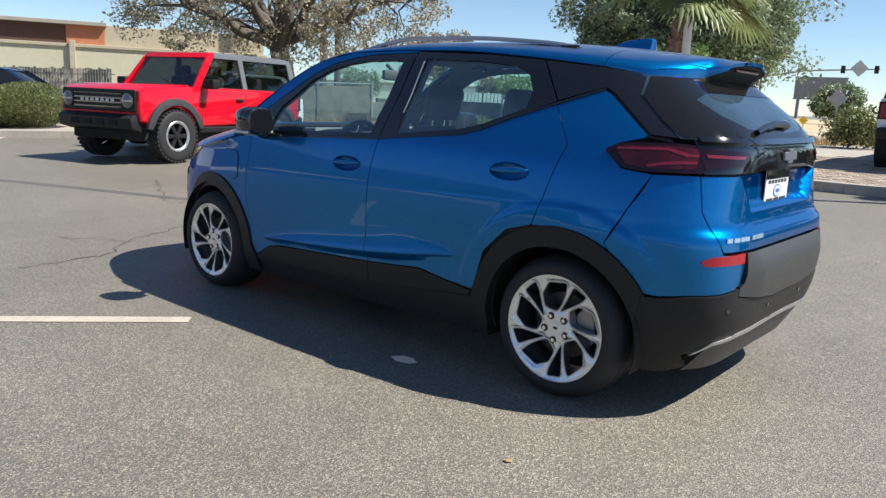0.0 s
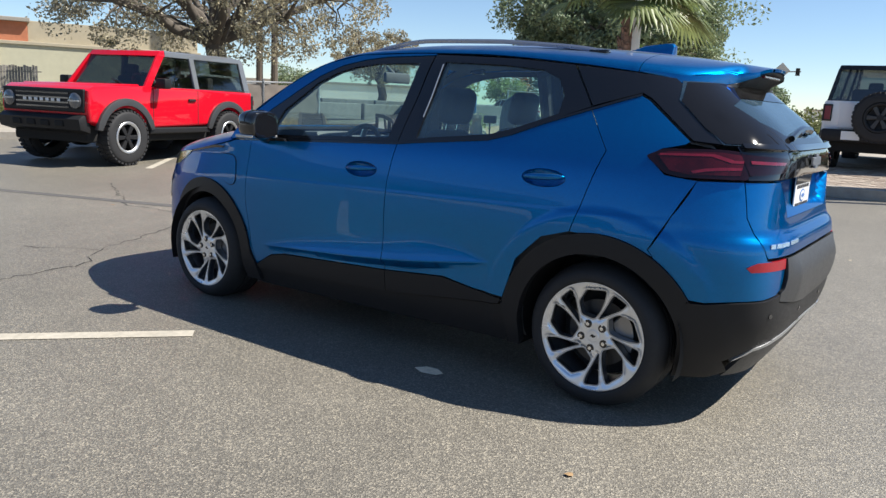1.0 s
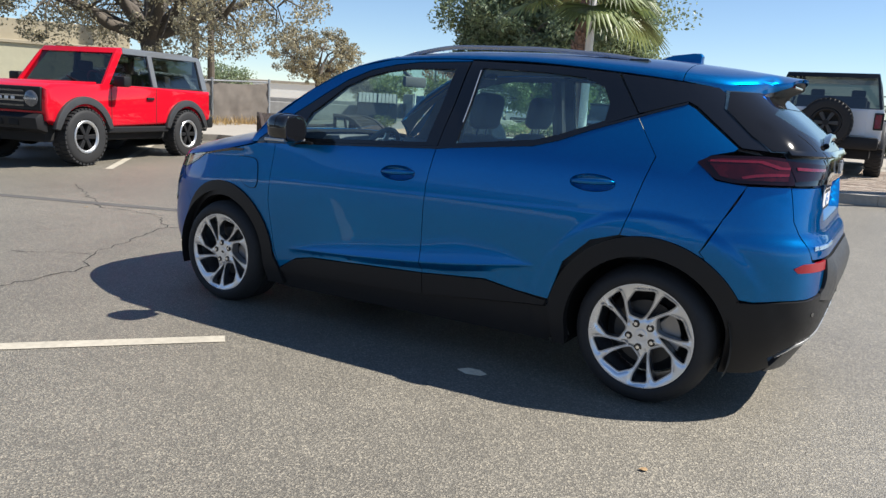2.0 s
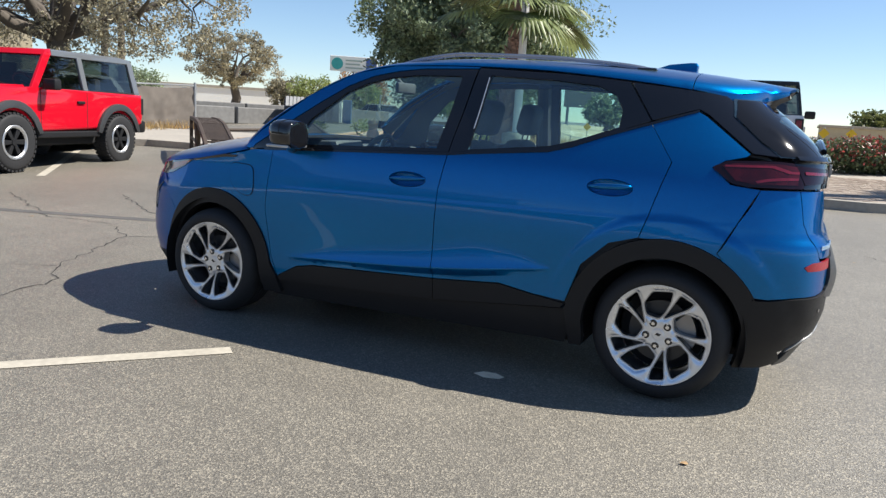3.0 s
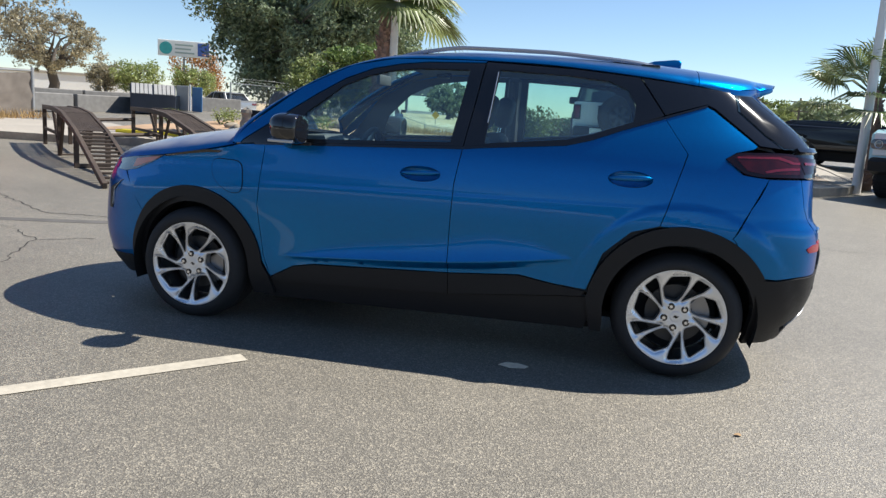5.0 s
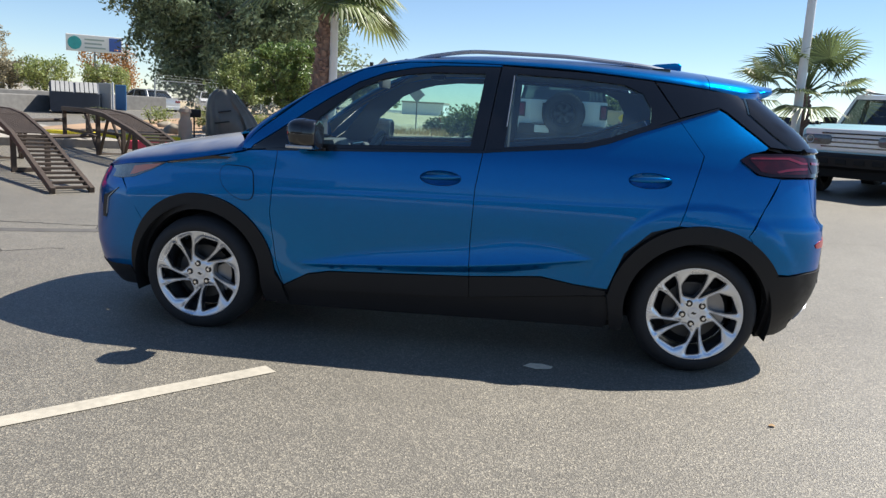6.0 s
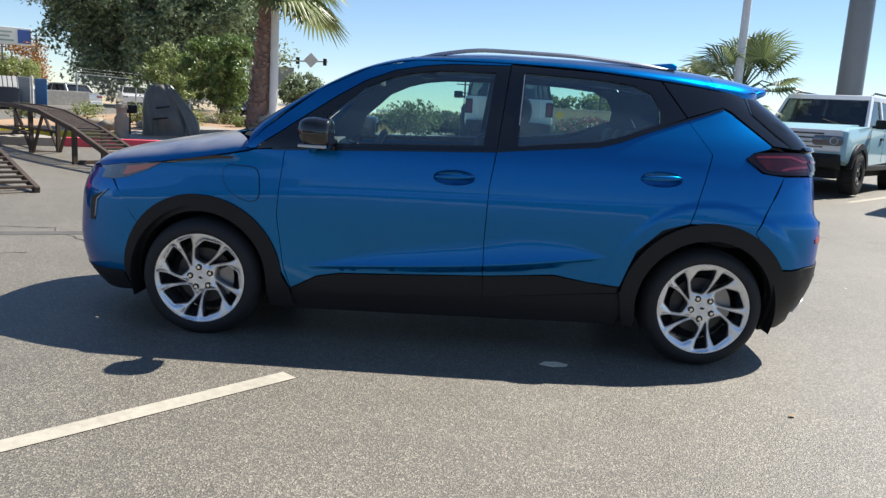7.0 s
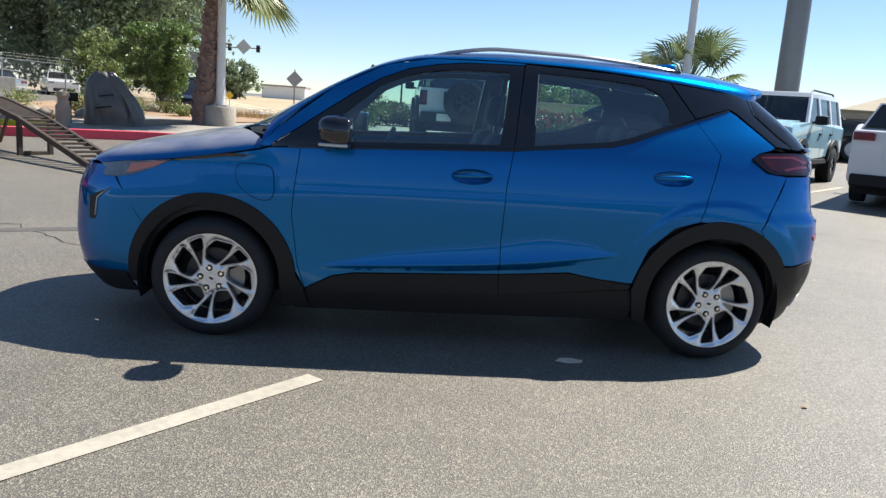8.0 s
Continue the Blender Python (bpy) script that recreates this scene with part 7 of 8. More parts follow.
def boulder(x, y, s, seed, squash=0.6):
    bm = bmesh.new()
    bmesh.ops.create_icosphere(bm, subdivisions=3, radius=s)
    o = Vector((seed * 3.1, seed, 0))
    for v in bm.verts:
        k = 1 + 0.35 * noise.noise(v.co / s * 0.9 + o) + 0.12 * noise.noise(v.co / s * 3 + o)
        v.co = Vector((v.co.x * k, v.co.y * k * 0.8, v.co.z * k * squash))
    b = part("boulder", bm, M_BOULDER, None, smooth=True, sharp=50)
    b.matrix_world = pose(x, y, lie(x, y) + 0.12 + s * squash * 0.45, 0, 0, seed * 47)
    tagged(b, "tan landscape boulder in dry planting", "rock", "boulders in the bed")


for i, (x, y, s) in enumerate(((-10.6, 14.3, 0.2), (-9.3, 14.0, 0.22), (-8.7, 17.3, 0.35), (-10.0, 17.5, 0.5), (-7.9, 17.8, 0.3), (-9.5, 12.6, 0.3))):
    boulder(x, y, s, i + 1)


def lamp_post(x, y, h, r, label, base, up=0.0, material=None, name="lamp_post"):
    root = thing(name, label, "post", pose(x, y, lie(x, y) + up))
    bm = bmesh.new()
    cyl(bm, (0, 0, 0), (0, 0, h), r, r * 0.8, 20)
    part("shaft", bm, material or M_POST, root, "", True)
    if base:
        bm = bmesh.new()
        lathe(bm, [(base * 1.0, -0.1), (base, 0.42), (base - 0.03, 0.46), (0.0001, 0.46)], 28, "z")
        part("footing", bm, M_CONC, root, "concrete footing", True, 40)
        bm = bmesh.new()
        box(bm, -r * 1.7, r * 1.7, -r * 1.7, r * 1.7, 0.46, 0.49, 0.01)
        part("base_plate", bm, M_GALV, root)
    return root


lamp_post(-6.03, 13.85, 9.0, 0.105, "tall pale grey lamp post on a concrete footing", 0.36, 0.13)
lamp_post(3.95, 10.75, 9.0, 0.085, "slim white lamp post behind the blue car", 0.0, 0.0)
lamp_post(7.4, 13.4, 12.0, 0.29, "thick grey sign pylon", 0.0, 0.0, M_PYLON, "sign_pylon")


def bollard():
    bm = lathe(bmesh.new(), [(0.14, 0.0), (0.14, 0.40), (0.10, 0.46), (0.10, 0.56), (0.13, 0.60), (0.11, 0.67), (0.0001, 0.73)], 20, "z")
    b = part("stone_bollard", bm, M_BOULDER, None, smooth=True, sharp=40)
    b.matrix_world = place(-8.35, 10.75, 0, 0.13)
    tagged(b, "tan stone bollard on the paving", "bollard")
    root = thing("mailbox", "black post box on a slim post", "mailbox", place(-8.6, 11.7, 20, 0.13) @ Matrix.Scale(0.6, 4))
    bm = bmesh.new()
    cyl(bm, (0, 0, 0), (0, 0, 0.75), 0.03, n=8)
    part("post", bm, M_CLAD, root)
    bm = bmesh.new()
    box(bm, -0.25, 0.25, -0.13, 0.13, 0.75, 1.05, 0.05)
    part("box", bm, M_CLAD, root, "", True)


bollard()


def ramp(name, label, x, y, yaw):
    """A steel display ramp: two side rails with rungs, a mesh-decked hump and braced legs. It climbs along x."""
    root = thing(name, label, "ramp", place(x, y, yaw))
    w = 0.22
    prof = [(0, 0.05), (2.4, 0.585), (3.9, 0.80), (5.0, 0.85), (6.6, 0.84)]
    for s in (-1, 1):
        for i, (a, b) in enumerate(zip(prof, prof[1:])):
            bm = bmesh.new()
            d = Vector((b[0] - a[0], 0, b[1] - a[1]))
            ang = -math.atan2(d.z, d.x)
            m = Matrix.Translation((a[0], s * w, a[1])) @ Matrix.Rotation(ang, 4, "Y")
            box(bm, -0.02, d.length + 0.02, -0.03, 0.03, -0.05, 0.03, 0.006, 1, m=m)
            part("side_rail", bm, M_RUSTY, root)
    for k in range(13):
        t = (k + 0.3) / 13
        bm = bmesh.new()
        box(bm, 2.4 * t - 0.03, 2.4 * t + 0.03, -w, w, 0.05 + 0.535 * t - 0.012, 0.05 + 0.535 * t + 0.022, 0.004, 1)
        part("rung", bm, M_RUSTY, root)
    for a, b in zip(prof[1:], prof[2:]):
        bm = bmesh.new()
        d = Vector((b[0] - a[0], 0, b[1] - a[1]))
        m = Matrix.Translation((a[0], 0, a[1])) @ Matrix.Rotation(-math.atan2(d.z, d.x), 4, "Y")
        for j in range(int(d.length / 0.045)):
            box(bm, j * 0.045, j * 0.045 + 0.028, -w, w, 0.0, 0.012, m=m)
        part("grating", bm, M_RUSTY, root)
    for px, pz in ((2.36, 0.56), (4.3, 0.80), (6.5, 0.82)):
        for s in (-1, 1):
            bm = bmesh.new()
            box(bm, px - 0.035, px + 0.035, s * w - 0.035, s * w + 0.035, 0.0, pz, 0.006, 1)
            part("leg", bm, M_RUSTY, root)
        bm = bmesh.new()
        box(bm, px - 0.03, px + 0.03, -w, w, 0.04, 0.10, 0.006, 1)
        part("foot_bar", bm, M_RUSTY, root)
    for s in (-1, 1):
        bm = bmesh.new()
        tube(bm, [(3.7, s * w, 0.75), (4.25, s * w, 0.06), (5.1, s * w, 0.82)], 0.03, 6)
        part("brace", bm, M_RUSTY, root)
        bm = bmesh.new()
        box(bm, 4.3, 6.5, s * w - 0.02, s * w + 0.02, 0.40, 0.45)
        part("tie_bar", bm, M_RUSTY, root)
    return root


ramp("display_ramp", "rusty brown steel ramp with rungs and mesh deck", -6.42, 3.77, 136)
ramp("display_ramp", "rusty brown steel ramp with long raised deck", -5.45, 5.45, 137.5)


def cross_bar():
    for a, b in (((-10.94, 8.44, 0.66), (-10.39, 9.68, 0.70)), ((-9.36, 6.92, 0.48), (-8.77, 8.19, 0.52))):
        bm = bmesh.new()
        tube(bm, [a, b], 0.035, 8)
        tagged(part("linking_bar", bm, M_RUSTY, None), "rusty steel bar that links the two ramps", "bar", "bars between the ramps")


cross_bar()


def skip(x, y, yaw):
    root = thing("rubbish_skip", "navy steel rubbish skip with pale sloping lids", "skip", place(x, y, yaw, -0.08) @ Matrix.Scale(0.86, 4))
    bm = bmesh.new()
    prism(bm, [(-0.9, 0.15), (0.9, 0.15), (1.0, 0.9), (0.55, 1.32), (-0.35, 1.32), (-1.0, 0.9)], -0.9, 0.9, 0.03)
    part("body", bm, M_BINBLUE, root, "", True, 30)
    for y0 in (-0.85, 0.03):
        for i in range(5):
            bm = bmesh.new()
            box(bm, 0.0, 0.62, y0 + i * 0.165, y0 + i * 0.165 + 0.14, 0.0, 0.03, 0.01, 1, m=Matrix.Translation((0.55, 0, 1.34)) @ Matrix.Rotation(radians(43), 4, "Y"))
            part("lid_slat", bm, M_LIDW, root)


skip(-17.4, 20.9, -55)


def fence_line(pts, h, label, screen=None):
    """Chain-link fence: posts, rails and real wire."""
    root = thing("chain_link_fence", label, "fence")
    V, F = [], []
    for a, b in zip(pts, pts[1:]):
        a, b = Vector(a), Vector(b)
        n = max(1, round((b - a).length / 3.0))
        for i in range(n + 1):
            p = a.lerp(b, i / n)
            z = lie(p.x, p.y) + 0.12
            bm = bmesh.new()
            cyl(bm, (p.x, p.y, z - 0.2), (p.x, p.y, z + h + 0.05), 0.035, n=8)
            part("post", bm, M_GALV, root)
            if i < n:
                q = a.lerp(b, (i + 1) / n)
                zq = lie(q.x, q.y) + 0.12
                for hz, rr in ((h, 0.016), (0.06, 0.008)):
                    bm = bmesh.new()
                    cyl(bm, (p.x, p.y, z + hz), (q.x, q.y, zq + hz), rr, n=6)
                    part("rail", bm, M_GALV, root)
                for hz in (h + 0.12, h + 0.24):
                    bm = bmesh.new()
                    cyl(bm, (p.x, p.y, z + hz), (q.x, q.y, zq + hz), 0.004, n=4)
                    part("barbed_wire", bm, M_GALV, root)
                L = (q - p).length
                d = (q - p) / L
                for s in (1, -1):
                    for k in range(int((L + h) / 0.12)):
                        x0 = k * 0.12 - h
                        u0, v0, u1, v1 = x0, 0.0, x0 + h, h
                        if u0 < 0:
                            v0, u0 = -u0, 0.0
                        if u1 > L:
                            v1, u1 = h - (u1 - L), L
                        if u1 <= u0:
                            continue
                        if s < 0:
                            u0, u1 = L - u0, L - u1
                        A, B = p + d * u0, p + d * u1
                        o = len(V)
                        V += [(A.x, A.y, z + v0), (A.x, A.y, z + v0 + 0.012), (B.x, B.y, z + v1 + 0.012), (B.x, B.y, z + v1)]
                        F.append((o, o + 1, o + 2, o + 3))
    tagged(obj("wire_mesh", V, F, M_GALV, root, smooth=False), kind="stuff")
    return root


fence_line([(-18.2, 28.2), (-12.7, 33.3), (-4.3, 40.5)], 1.25, "galvanised chain-link fence with barbed wire")


def screened_fence():
    root = thing("screened_fence", "chain-link fence hung with grey windbreak cloth", "fence")
    pts = [(-18.4, 8.6), (-17.04, 12.06), (-16.41, 13.79)]
    for i, (a, b) in enumerate(zip(pts, pts[1:])):
        a, b = Vector(a), Vector(b)
        V, F = [], []
        n, m = 14, 8
        for j in range(n + 1):
            p = a.lerp(b, j / n)
            z = lie(p.x, p.y) + 0.15
            for k in range(m + 1):
                w = 0.05 * noise.noise(Vector((j * 0.7 + i * 9, k * 0.6, 3)))
                V.append((p.x + w, p.y - w, z - 0.08 + 1.25 * k / m - 0.05 * math.sin(math.pi * j / n) * (k == m)))
        F = [(j * (m + 1) + k, (j + 1) * (m + 1) + k, (j + 1) * (m + 1) + k + 1, j * (m + 1) + k + 1) for j in range(n) for k in range(m)]
        obj("cloth", V, F, M_SCREENC, root)
        for p in (a, b):
            z = lie(p.x, p.y)
            bm = bmesh.new()
            cyl(bm, (p.x, p.y, z), (p.x, p.y, z + 1.45), 0.04, n=8)
            part("post", bm, M_GALV, root)
        bm = bmesh.new()
        cyl(bm, (a.x, a.y, lie(a.x, a.y) + 1.36), (b.x, b.y, lie(b.x, b.y) + 1.36), 0.025, n=6)
        part("rail", bm, M_GALV, root)


screened_fence()


def board_fence(a, b, h, label):
    root = thing("wooden_fence", label, "fence")
    a, b = Vector(a), Vector(b)
    L = (b - a).length
    n = int(L / 0.16)
    d = (b - a) / L
    ang = math.degrees(math.atan2(d.y, d.x))
    r = random.Random(8)
    bm = bmesh.new()
    box(bm, -0.07, 0.07, -0.012, 0.012, 0, 1, 0.004, 1)
    first = part("board", bm, M_WOOD, root)
    for i in range(n):
        ob = first if i == 0 else new("board", first.data)
        ob.parent = root
        p = a + d * (i * 0.16)
        ob.matrix_basis = pose(p.x, p.y, lie(p.x, p.y), 0, 0, ang) @ Matrix.Diagonal((1, 1, h * r.uniform(0.96, 1.03), 1))
    for hz in (0.4, h - 0.35):
        bm = bmesh.new()
        tube(bm, [(a.x, a.y, lie(a.x, a.y) + hz), (b.x, b.y, lie(b.x, b.y) + hz)], 0.045, 4)
        part("rail", bm, M_WOOD, root)


board_fence((-48.9, 14.1), (-47.3, 20.6), 1.80, "weathered grey board fence")


def building(name, label, x, y, yaw, blocks, trims=()):
    root = thing(name, label, "building", pose(x, y, lie(x, y), 0, 0, yaw))
    for n, (x0, x1, y0, y1, z0, z1), mm in blocks:
        bm = bmesh.new()
        box(bm, x0, x1, y0, y1, z0, z1, 0.03, 1)
        part(n, bm, mm, root)
    return root


building("commercial_building", "low olive stucco building with terracotta upper wall", -69.9, 31.8, 63, [
    ("wall", (-33, 14, 0, 20, -0.5, 4.1), M_OLIVE), ("parapet", (-33.1, 14.1, -0.15, 20.1, 4.1, 4.4), M_TAN), ("upper_wall", (-33, -4.1, 1.2, 19, 4.4, 6.15), M_BROWN),
    ("upper_wall", (-4.1, -0.83, 1.1, 19, 4.4, 6.15), M_TERRA), ("upper_wall", (-0.83, 14, 1.2, 19, 4.4, 6.3), M_TAN), ("roof", (-33.4, -0.6, 0.6, 19.3, 6.15, 6.5), M_CONC),
    ("pilaster", (-3.8, -3.3, -0.35, 0.05, 0, 4.7), M_TAN), ("base_band", (-33.05, 14.05, -0.08, 0.1, -0.5, 1.0), M_TAN)])
building("storage_building", "long low tan building beyond the parked cars", 20.1, 26.4, -30, [
    ("wall", (-3, 10, 0, 8, -0.5, 1.45), M_PYLON), ("fascia", (-3.2, 10.2, -0.4, 0.2, 1.3, 1.6), M_TAN), ("roof_slab", (-3.3, 10.3, -0.5, 8.4, 1.6, 1.68), M_TAN)])
bm = bmesh.new()
prism(bm, [(-3.3, 1.68), (10.3, 1.68), (8.0, 2.6), (-1.0, 2.6)], -0.5, 8.4)
for v in bm.verts:
    if v.co.z > 2.5:
        v.co.y = 2.6 + (v.co.y > 4) * 2.6
part("hip_roof", bm, M_TAN, [o for o in scene.objects if o.name == "storage_building"][0])
building("warehouse", "distant pale low building beyond the road", -40, 189, 0, [("wall", (3.5, 14, 0, 12, -1, 3.0), M_SIGNW), ("roof", (3.3, 14.2, -0.2, 12.2, 3.0, 3.4), M_CONC)])
building("warehouse", "distant flat tan warehouse", 24, 90, 0, [("wall", (-22, 22, 0, 14, -1, 2.1), M_TAN), ("roof", (-22.2, 22.2, -0.2, 14.2, 2.1, 2.4), M_CONC)])
building("warehouse", "distant pale shed behind the oaks", -150, 140, 45, [("wall", (-20, 42, 0, 14, -1, 4.4), M_SIGNW), ("roof", (-20.3, 42.3, -0.3, 14.3, 4.4, 5.0), M_CONC)])


def jersey(x, y, yaw, n):
    root = thing("concrete_barrier", "grey concrete barrier blocks in a row", "barrier", place(x, y, yaw, 0.1))
    for i in range(n):
        bm = bmesh.new()
        prism(bm, [(-1.15, 0), (1.15, 0), (1.15, 0.62), (-1.15, 0.62)], -0.2, 0.2, 0.03)
        ob = part("block", bm, M_BLOCK, root)
        ob.location = (i * 2.4, 0.06 * (i % 2), 0)


jersey(-19.9, 15.2, 77, 3)
jersey(-21.5, 20.5, 62, 4)


def pole_sign():
    """A far roadside sign: white board, teal disc, blue panel, unreadable print."""
    root = thing("roadside_sign", "white roadside sign with a teal disc and blue panel", "sign", pose(-105.4, 166.0, -1.2, 0, 0, 33) @ Matrix.Scale(2.6, 4))
    bm = bmesh.new()
    box(bm, -2.3, 2.3, -0.12, 0.12, 4.5, 5.95, 0.04)
    part("board", bm, M_SIGNW, root)
    bm = lathe(bmesh.new(), [(0.0001, -0.16), (0.56, -0.16), (0.56, -0.1)], 28)
    for v in bm.verts:
        v.co += Vector((-1.6, 0, 5.2))
    part("disc", bm, M_TEAL, root)
    bm = bmesh.new()
    box(bm, 1.2, 2.2, -0.15, -0.11, 4.65, 5.8)
    part("panel", bm, M_SIGNBLUE, root)
    for z, x1 in ((5.55, 0.8), (5.2, 0.6), (4.85, 0.9)):
        bm = bmesh.new()
        box(bm, -0.8, x1, -0.15, -0.11, z - 0.07, z + 0.07)
        part("print_bar", bm, M_SIGNGREY, root)
    bm = bmesh.new()
    cyl(bm, (0, 0, -0.5), (0, 0, 4.5), 0.08, n=12)
    part("pole", bm, M_PYLON, root)


pole_sign()


def traffic_arm():
    root = thing("traffic_signal", "grey signal arm with diamond sign and lamps", "traffic light", pose(-44.4, 131.8, 0.13, 0, 0, 0) @ Matrix.Scale(1.985, 4))
    bm = bmesh.new()
    tube(bm, [(0, 0, -0.7), (0, 0, 3.6), (0.6, -0.1, 3.75), (3.5, -0.1, 4.2), (9.0, -0.1, 4.35)], 0.12, 8, 0.05)
    part("mast", bm, M_PYLON, root, "", True)
    for x in (6.4, 8.8):
        bm = bmesh.new()
        box(bm, x - 0.15, x + 0.15, -0.4, -0.15, 4.0, 4.6, 0.03)
        part("signal_head", bm, M_CLAD, root)
    bm = bmesh.new()
    box(bm, -0.46, 0.46, -0.02, 0.02, -0.46, 0.46, m=Matrix.Translation((7.55, -0.2, 4.40)) @ Matrix.Rotation(radians(45), 4, "Y"))
    part("diamond_sign", bm, M_GALV, root)
    root = thing("billboard", "dark billboard seen from behind on a post", "billboard", pose(-68.6, 257.0, 0.2, 0, 0, 12))
    bm = bmesh.new()
    box(bm, -7.4, 7.4, -0.4, 0.4, 6.0, 13.0, 0.1)
    part("panel", bm, M_PYLON, root)
    for z in (6.2, 9.5, 12.8):
        bm = bmesh.new()
        box(bm, -7.5, 7.5, -0.6, -0.4, z - 0.15, z + 0.15)
        part("cross_beam", bm, M_PYLON, root)
    bm = bmesh.new()
    cyl(bm, (-6.0, 0, -1), (-6.0, 0, 8), 0.5, n=10)
    part("post", bm, M_PYLON, root)
    root = thing("diamond_road_sign", "grey back of a diamond road sign on a post", "sign", pose(-6.4, 28.9, 0.42))
    bm = bmesh.new()
    box(bm, -0.25, 0.25, -0.01, 0.01, -0.25, 0.25, m=Matrix.Translation((0, 0, 1.55)) @ Matrix.Rotation(radians(45), 4, "Y"))
    part("plate", bm, M_GALV, root)
    bm = bmesh.new()
    cyl(bm, (0, 0.03, -1.2), (0, 0.03, 1.95), 0.03, n=8)
    part("post", bm, M_PYLON, root)


traffic_arm()


def utility_pole(x, y, h, label="wooden utility pole with crossarms"):
    root = thing("utility_pole", label, "pole", pose(x, y, 0.6, 0, 0, 25))
    bm = bmesh.new()
    cyl(bm, (0, 0, -0.6), (0, 0, h), 0.012 * h + 0.09, 0.008 * h + 0.07, 10)
    part("shaft", bm, M_BARK, root)
    for z in (h - 0.5, h - 1.6):
        bm = bmesh.new()
        box(bm, -1.2, 1.2, -0.07, 0.07, z - 0.07, z + 0.07)
        part("crossarm", bm, M_BARK, root)


utility_pole(-57.6, 46.7, 21.0)
utility_pole(-56.5, 47.6, 21.0)
utility_pole(15.5, 96.0, 4.6)
utility_pole(20.5, 98.0, 5.0)
utility_pole(-101.0, 172.0, 13.0)
utility_pole(-2.0, 100.0, 5.0)

for x, y, _z, _k in ((-14.4, 53.76, 0.96, 0.22), (1.95, 21.3, 1.40, 0.11), (1.22, 21.3, 1.38, 0.11)):
    _r = thing("warning_sign", "yellow diamond warning sign on a post", "sign", pose(x - 0.2, y, lie(x, y)))
    _b = bmesh.new()
    box(_b, -_k, _k, -0.01, 0.01, -_k, _k, m=Matrix.Translation((0, 0, _z - lie(x, y))) @ Matrix.Rotation(radians(45), 4, "Y"))
    part("plate", _b, M_SIGNY, _r)
    _b = bmesh.new()
    cyl(_b, (0, 0.05, 0), (0, 0.05, _z + 0.19 - lie(x, y)), 0.03, n=8)
    part("post", _b, M_GALV, _r)

# far vehicles and hoardings past the fence
saloon("pickup_truck", "white pickup parked beyond the fence", pose(-24.6, 48.4, lie(0, 48.4), 0, 0, -60), M_WHITE, 4.9, 1.85, 1.6, 0.7)
saloon("saloon_car", "silver car parked beyond the fence", pose(-24.0, 38.0, lie(0, 38), 0, 0, 150), M_SATIN, 4.5, 1.8, 1.4)
saloon("saloon_car", "dark blue car parked behind the covered load", pose(-10.2, 25.8, lie(-10.2, 25.8), 0, 0, -70), M_BLACKP, 4.5, 1.8, 1.5)
building("hoarding", "white and blue hoarding panels beyond the fence", -19.2, 25.3, -35, [("panel", (0, 1.2, 0, 0.06, 0, 1.05), M_LIDW), ("panel", (1.3, 1.42, 0, 0.06, 0, 1.1), M_PLATE), ("panel", (1.6, 2.5, 0, 0.06, 0, 1.0), M_BLUEP)])

# ---- litter and a painted sun patch on the asphalt ----
M_DRYLEAF = mat("fallen_leaf", (0.34, 0.22, 0.11), 0.8, vary=0.2, scale=60)
# Warm pale colour for the painted sun patch and the paper scraps.
M_PAPERSUN = mat("sun_patch_paper", (0.93, 0.76, 0.54), 0.8, vary=0.25, scale=40)


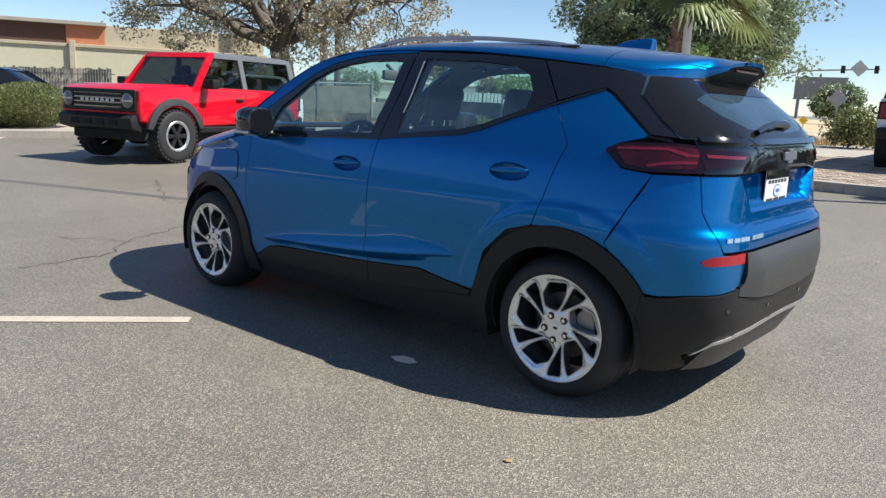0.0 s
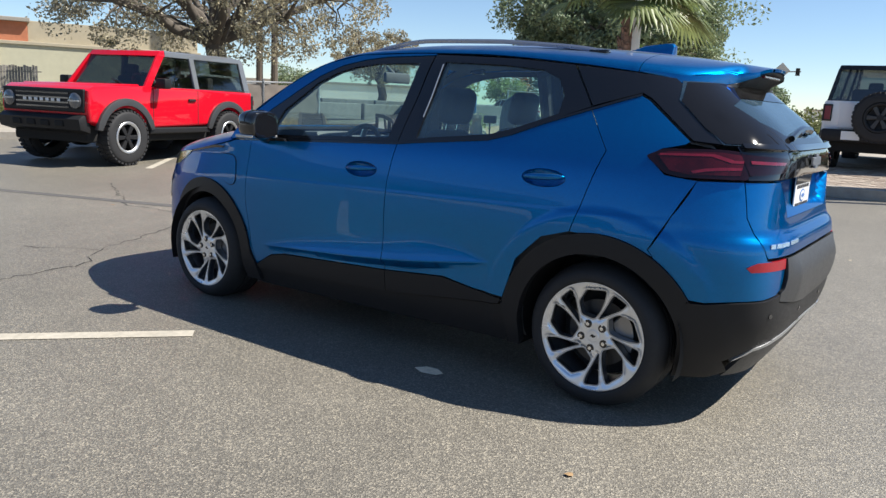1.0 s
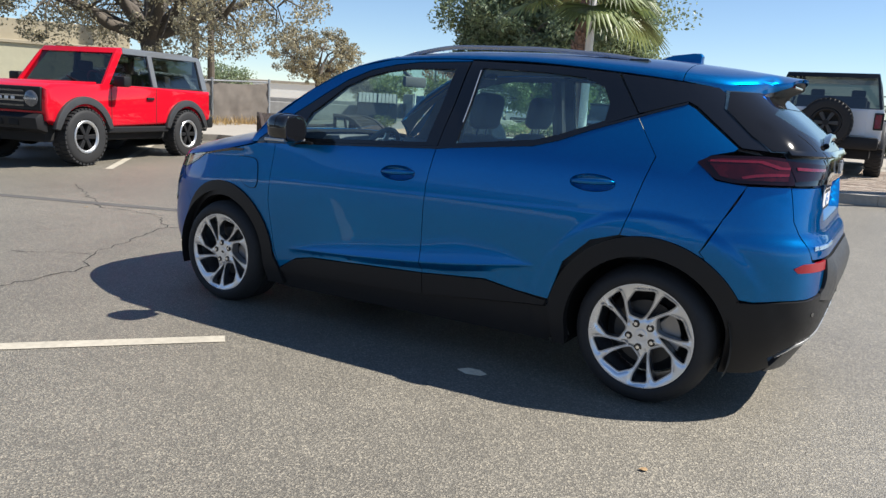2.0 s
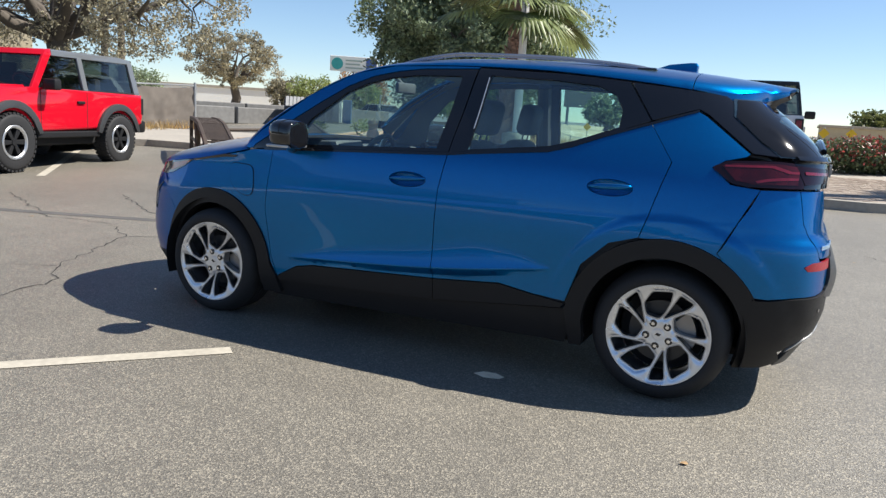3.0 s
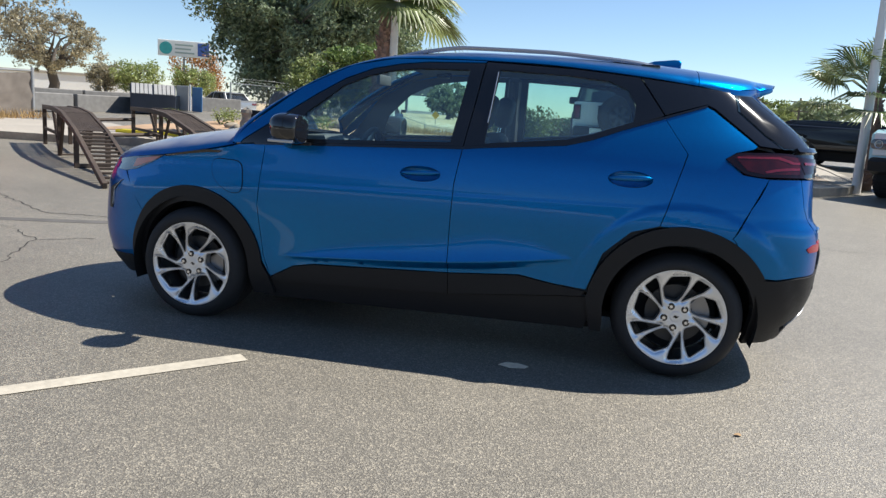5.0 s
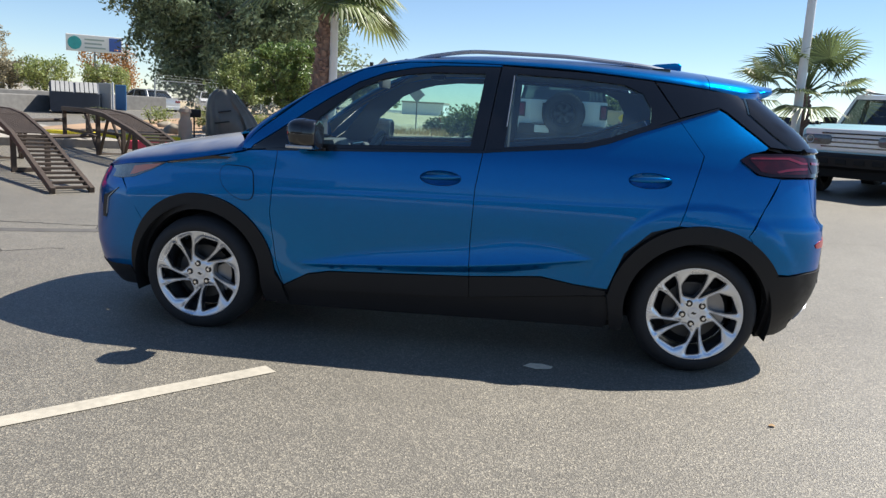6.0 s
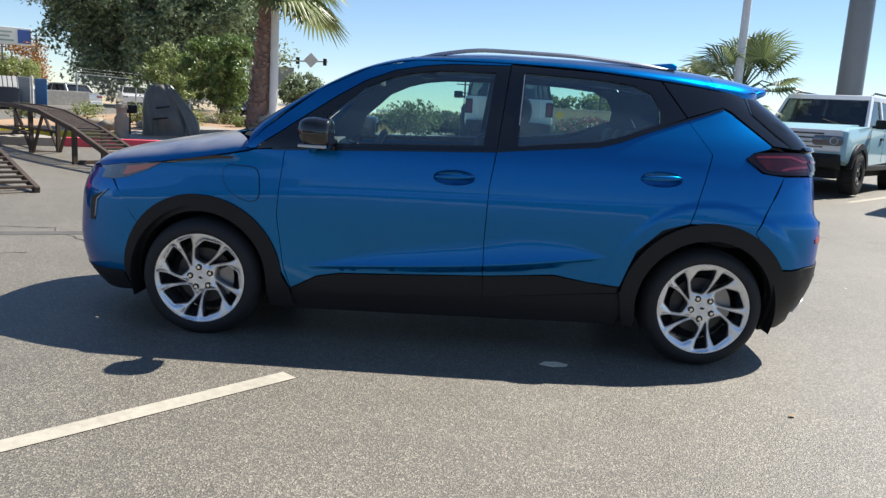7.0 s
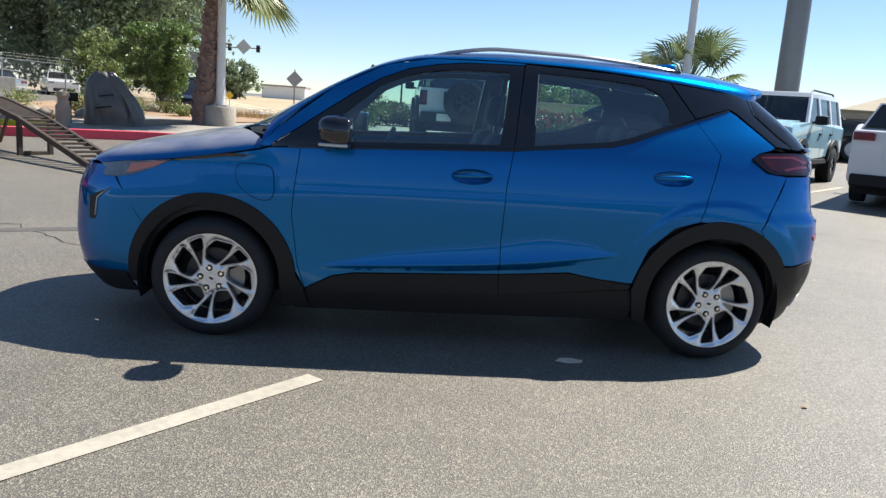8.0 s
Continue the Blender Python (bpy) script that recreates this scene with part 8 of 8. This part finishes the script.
def fallen(x, y, s, a, material, label):
    bm = bmesh.new()
    vs = [bm.verts.new((s * c * (1 if i % 2 else 0.7), s * d * 0.6, 0.004 + 0.5 * s * abs(c) * (i % 3) * 0.4)) for i, (c, d) in enumerate((math.cos(k * math.tau / 7), math.sin(k * math.tau / 7)) for k in range(7))]
    c = bm.verts.new((0, 0, 0.006))
    for i in range(7):
        bm.faces.new((vs[i], vs[(i + 1) % 7], c))
    o = part("fallen_leaf", bm, material, None)
    o.matrix_world = pose(x, y, lie(x, y) + 0.002, 0, 0, a)
    tagged(o, label, "litter", "litter on the asphalt")


# Spot of sunlight inside the car's shadow, painted as a flat pale patch.
V, F = [], []
for k, (x, y) in enumerate(((-0.95, -1.02), (-0.86, -1.06), (-0.76, -1.035), (-0.74, -0.985), (-0.82, -0.945), (-0.90, -0.955))):
    V.append((-0.775 + (x + 0.845) * 0.75, -0.975 + (y + 1.0) * 0.8, lie(x, y) + 0.004))
tagged(obj("sun_patch_paper", V, [tuple(range(6))], M_PAPERSUN, smooth=False), "painted patch of sunlight on shaded asphalt", "litter", "litter on the asphalt")
fallen(0.245, -1.49, 0.022, 40, M_DRYLEAF, "curled dry brown leaf on asphalt")
for i in range(26):
    x, y = rnd.uniform(-7, 4.5), rnd.choice([rnd.uniform(2.5, 7.5), rnd.uniform(-1.8, 1.5)])
    if -3.9 < x < 1.0 and -1.2 < y < 1.2:
        continue
    fallen(x, y, rnd.uniform(0.012, 0.028), rnd.uniform(0, 360), M_PAPERSUN if i % 3 == 0 else M_DRYLEAF, "pale scrap of paper on asphalt" if i % 3 == 0 else "dry brown leaf on asphalt")

M_WALLS = mat("dark_reflected_wall", (0.07, 0.075, 0.08), 0.6, vary=0.15, scale=1.5)
# ---- unseen walls added behind the camera for the car paint to reflect ----
for _n, _l, _x, _y, _yaw, _w, _h in (("wall_south", "plain dark wall, added unseen for the car paint to reflect", 0, -34, 0, 30, 3.0),
                                     ("wall_west", "taller plain dark wall, added unseen to darken the paint's reflections", -33, -29, -47, 24, 6.5)):
    bm = bmesh.new()
    box(bm, -_w, _w, -0.2, 0.2, -0.5, _h, m=Matrix.Translation((_x, _y, 0)) @ Matrix.Rotation(radians(_yaw), 4, "Z"))
    _wall = tagged(part(_n, bm, M_WALLS, None), _l, "wall", kind="structure")
    bm = bmesh.new()
    box(bm, -_w, _w, 0.204, 0.30, -0.5, 0.75, m=Matrix.Translation((_x, _y, 0)) @ Matrix.Rotation(radians(_yaw), 4, "Z"))
    part("base_band", bm, M_SIGNW, _wall, "pale base band, added unseen as a bright line to reflect")
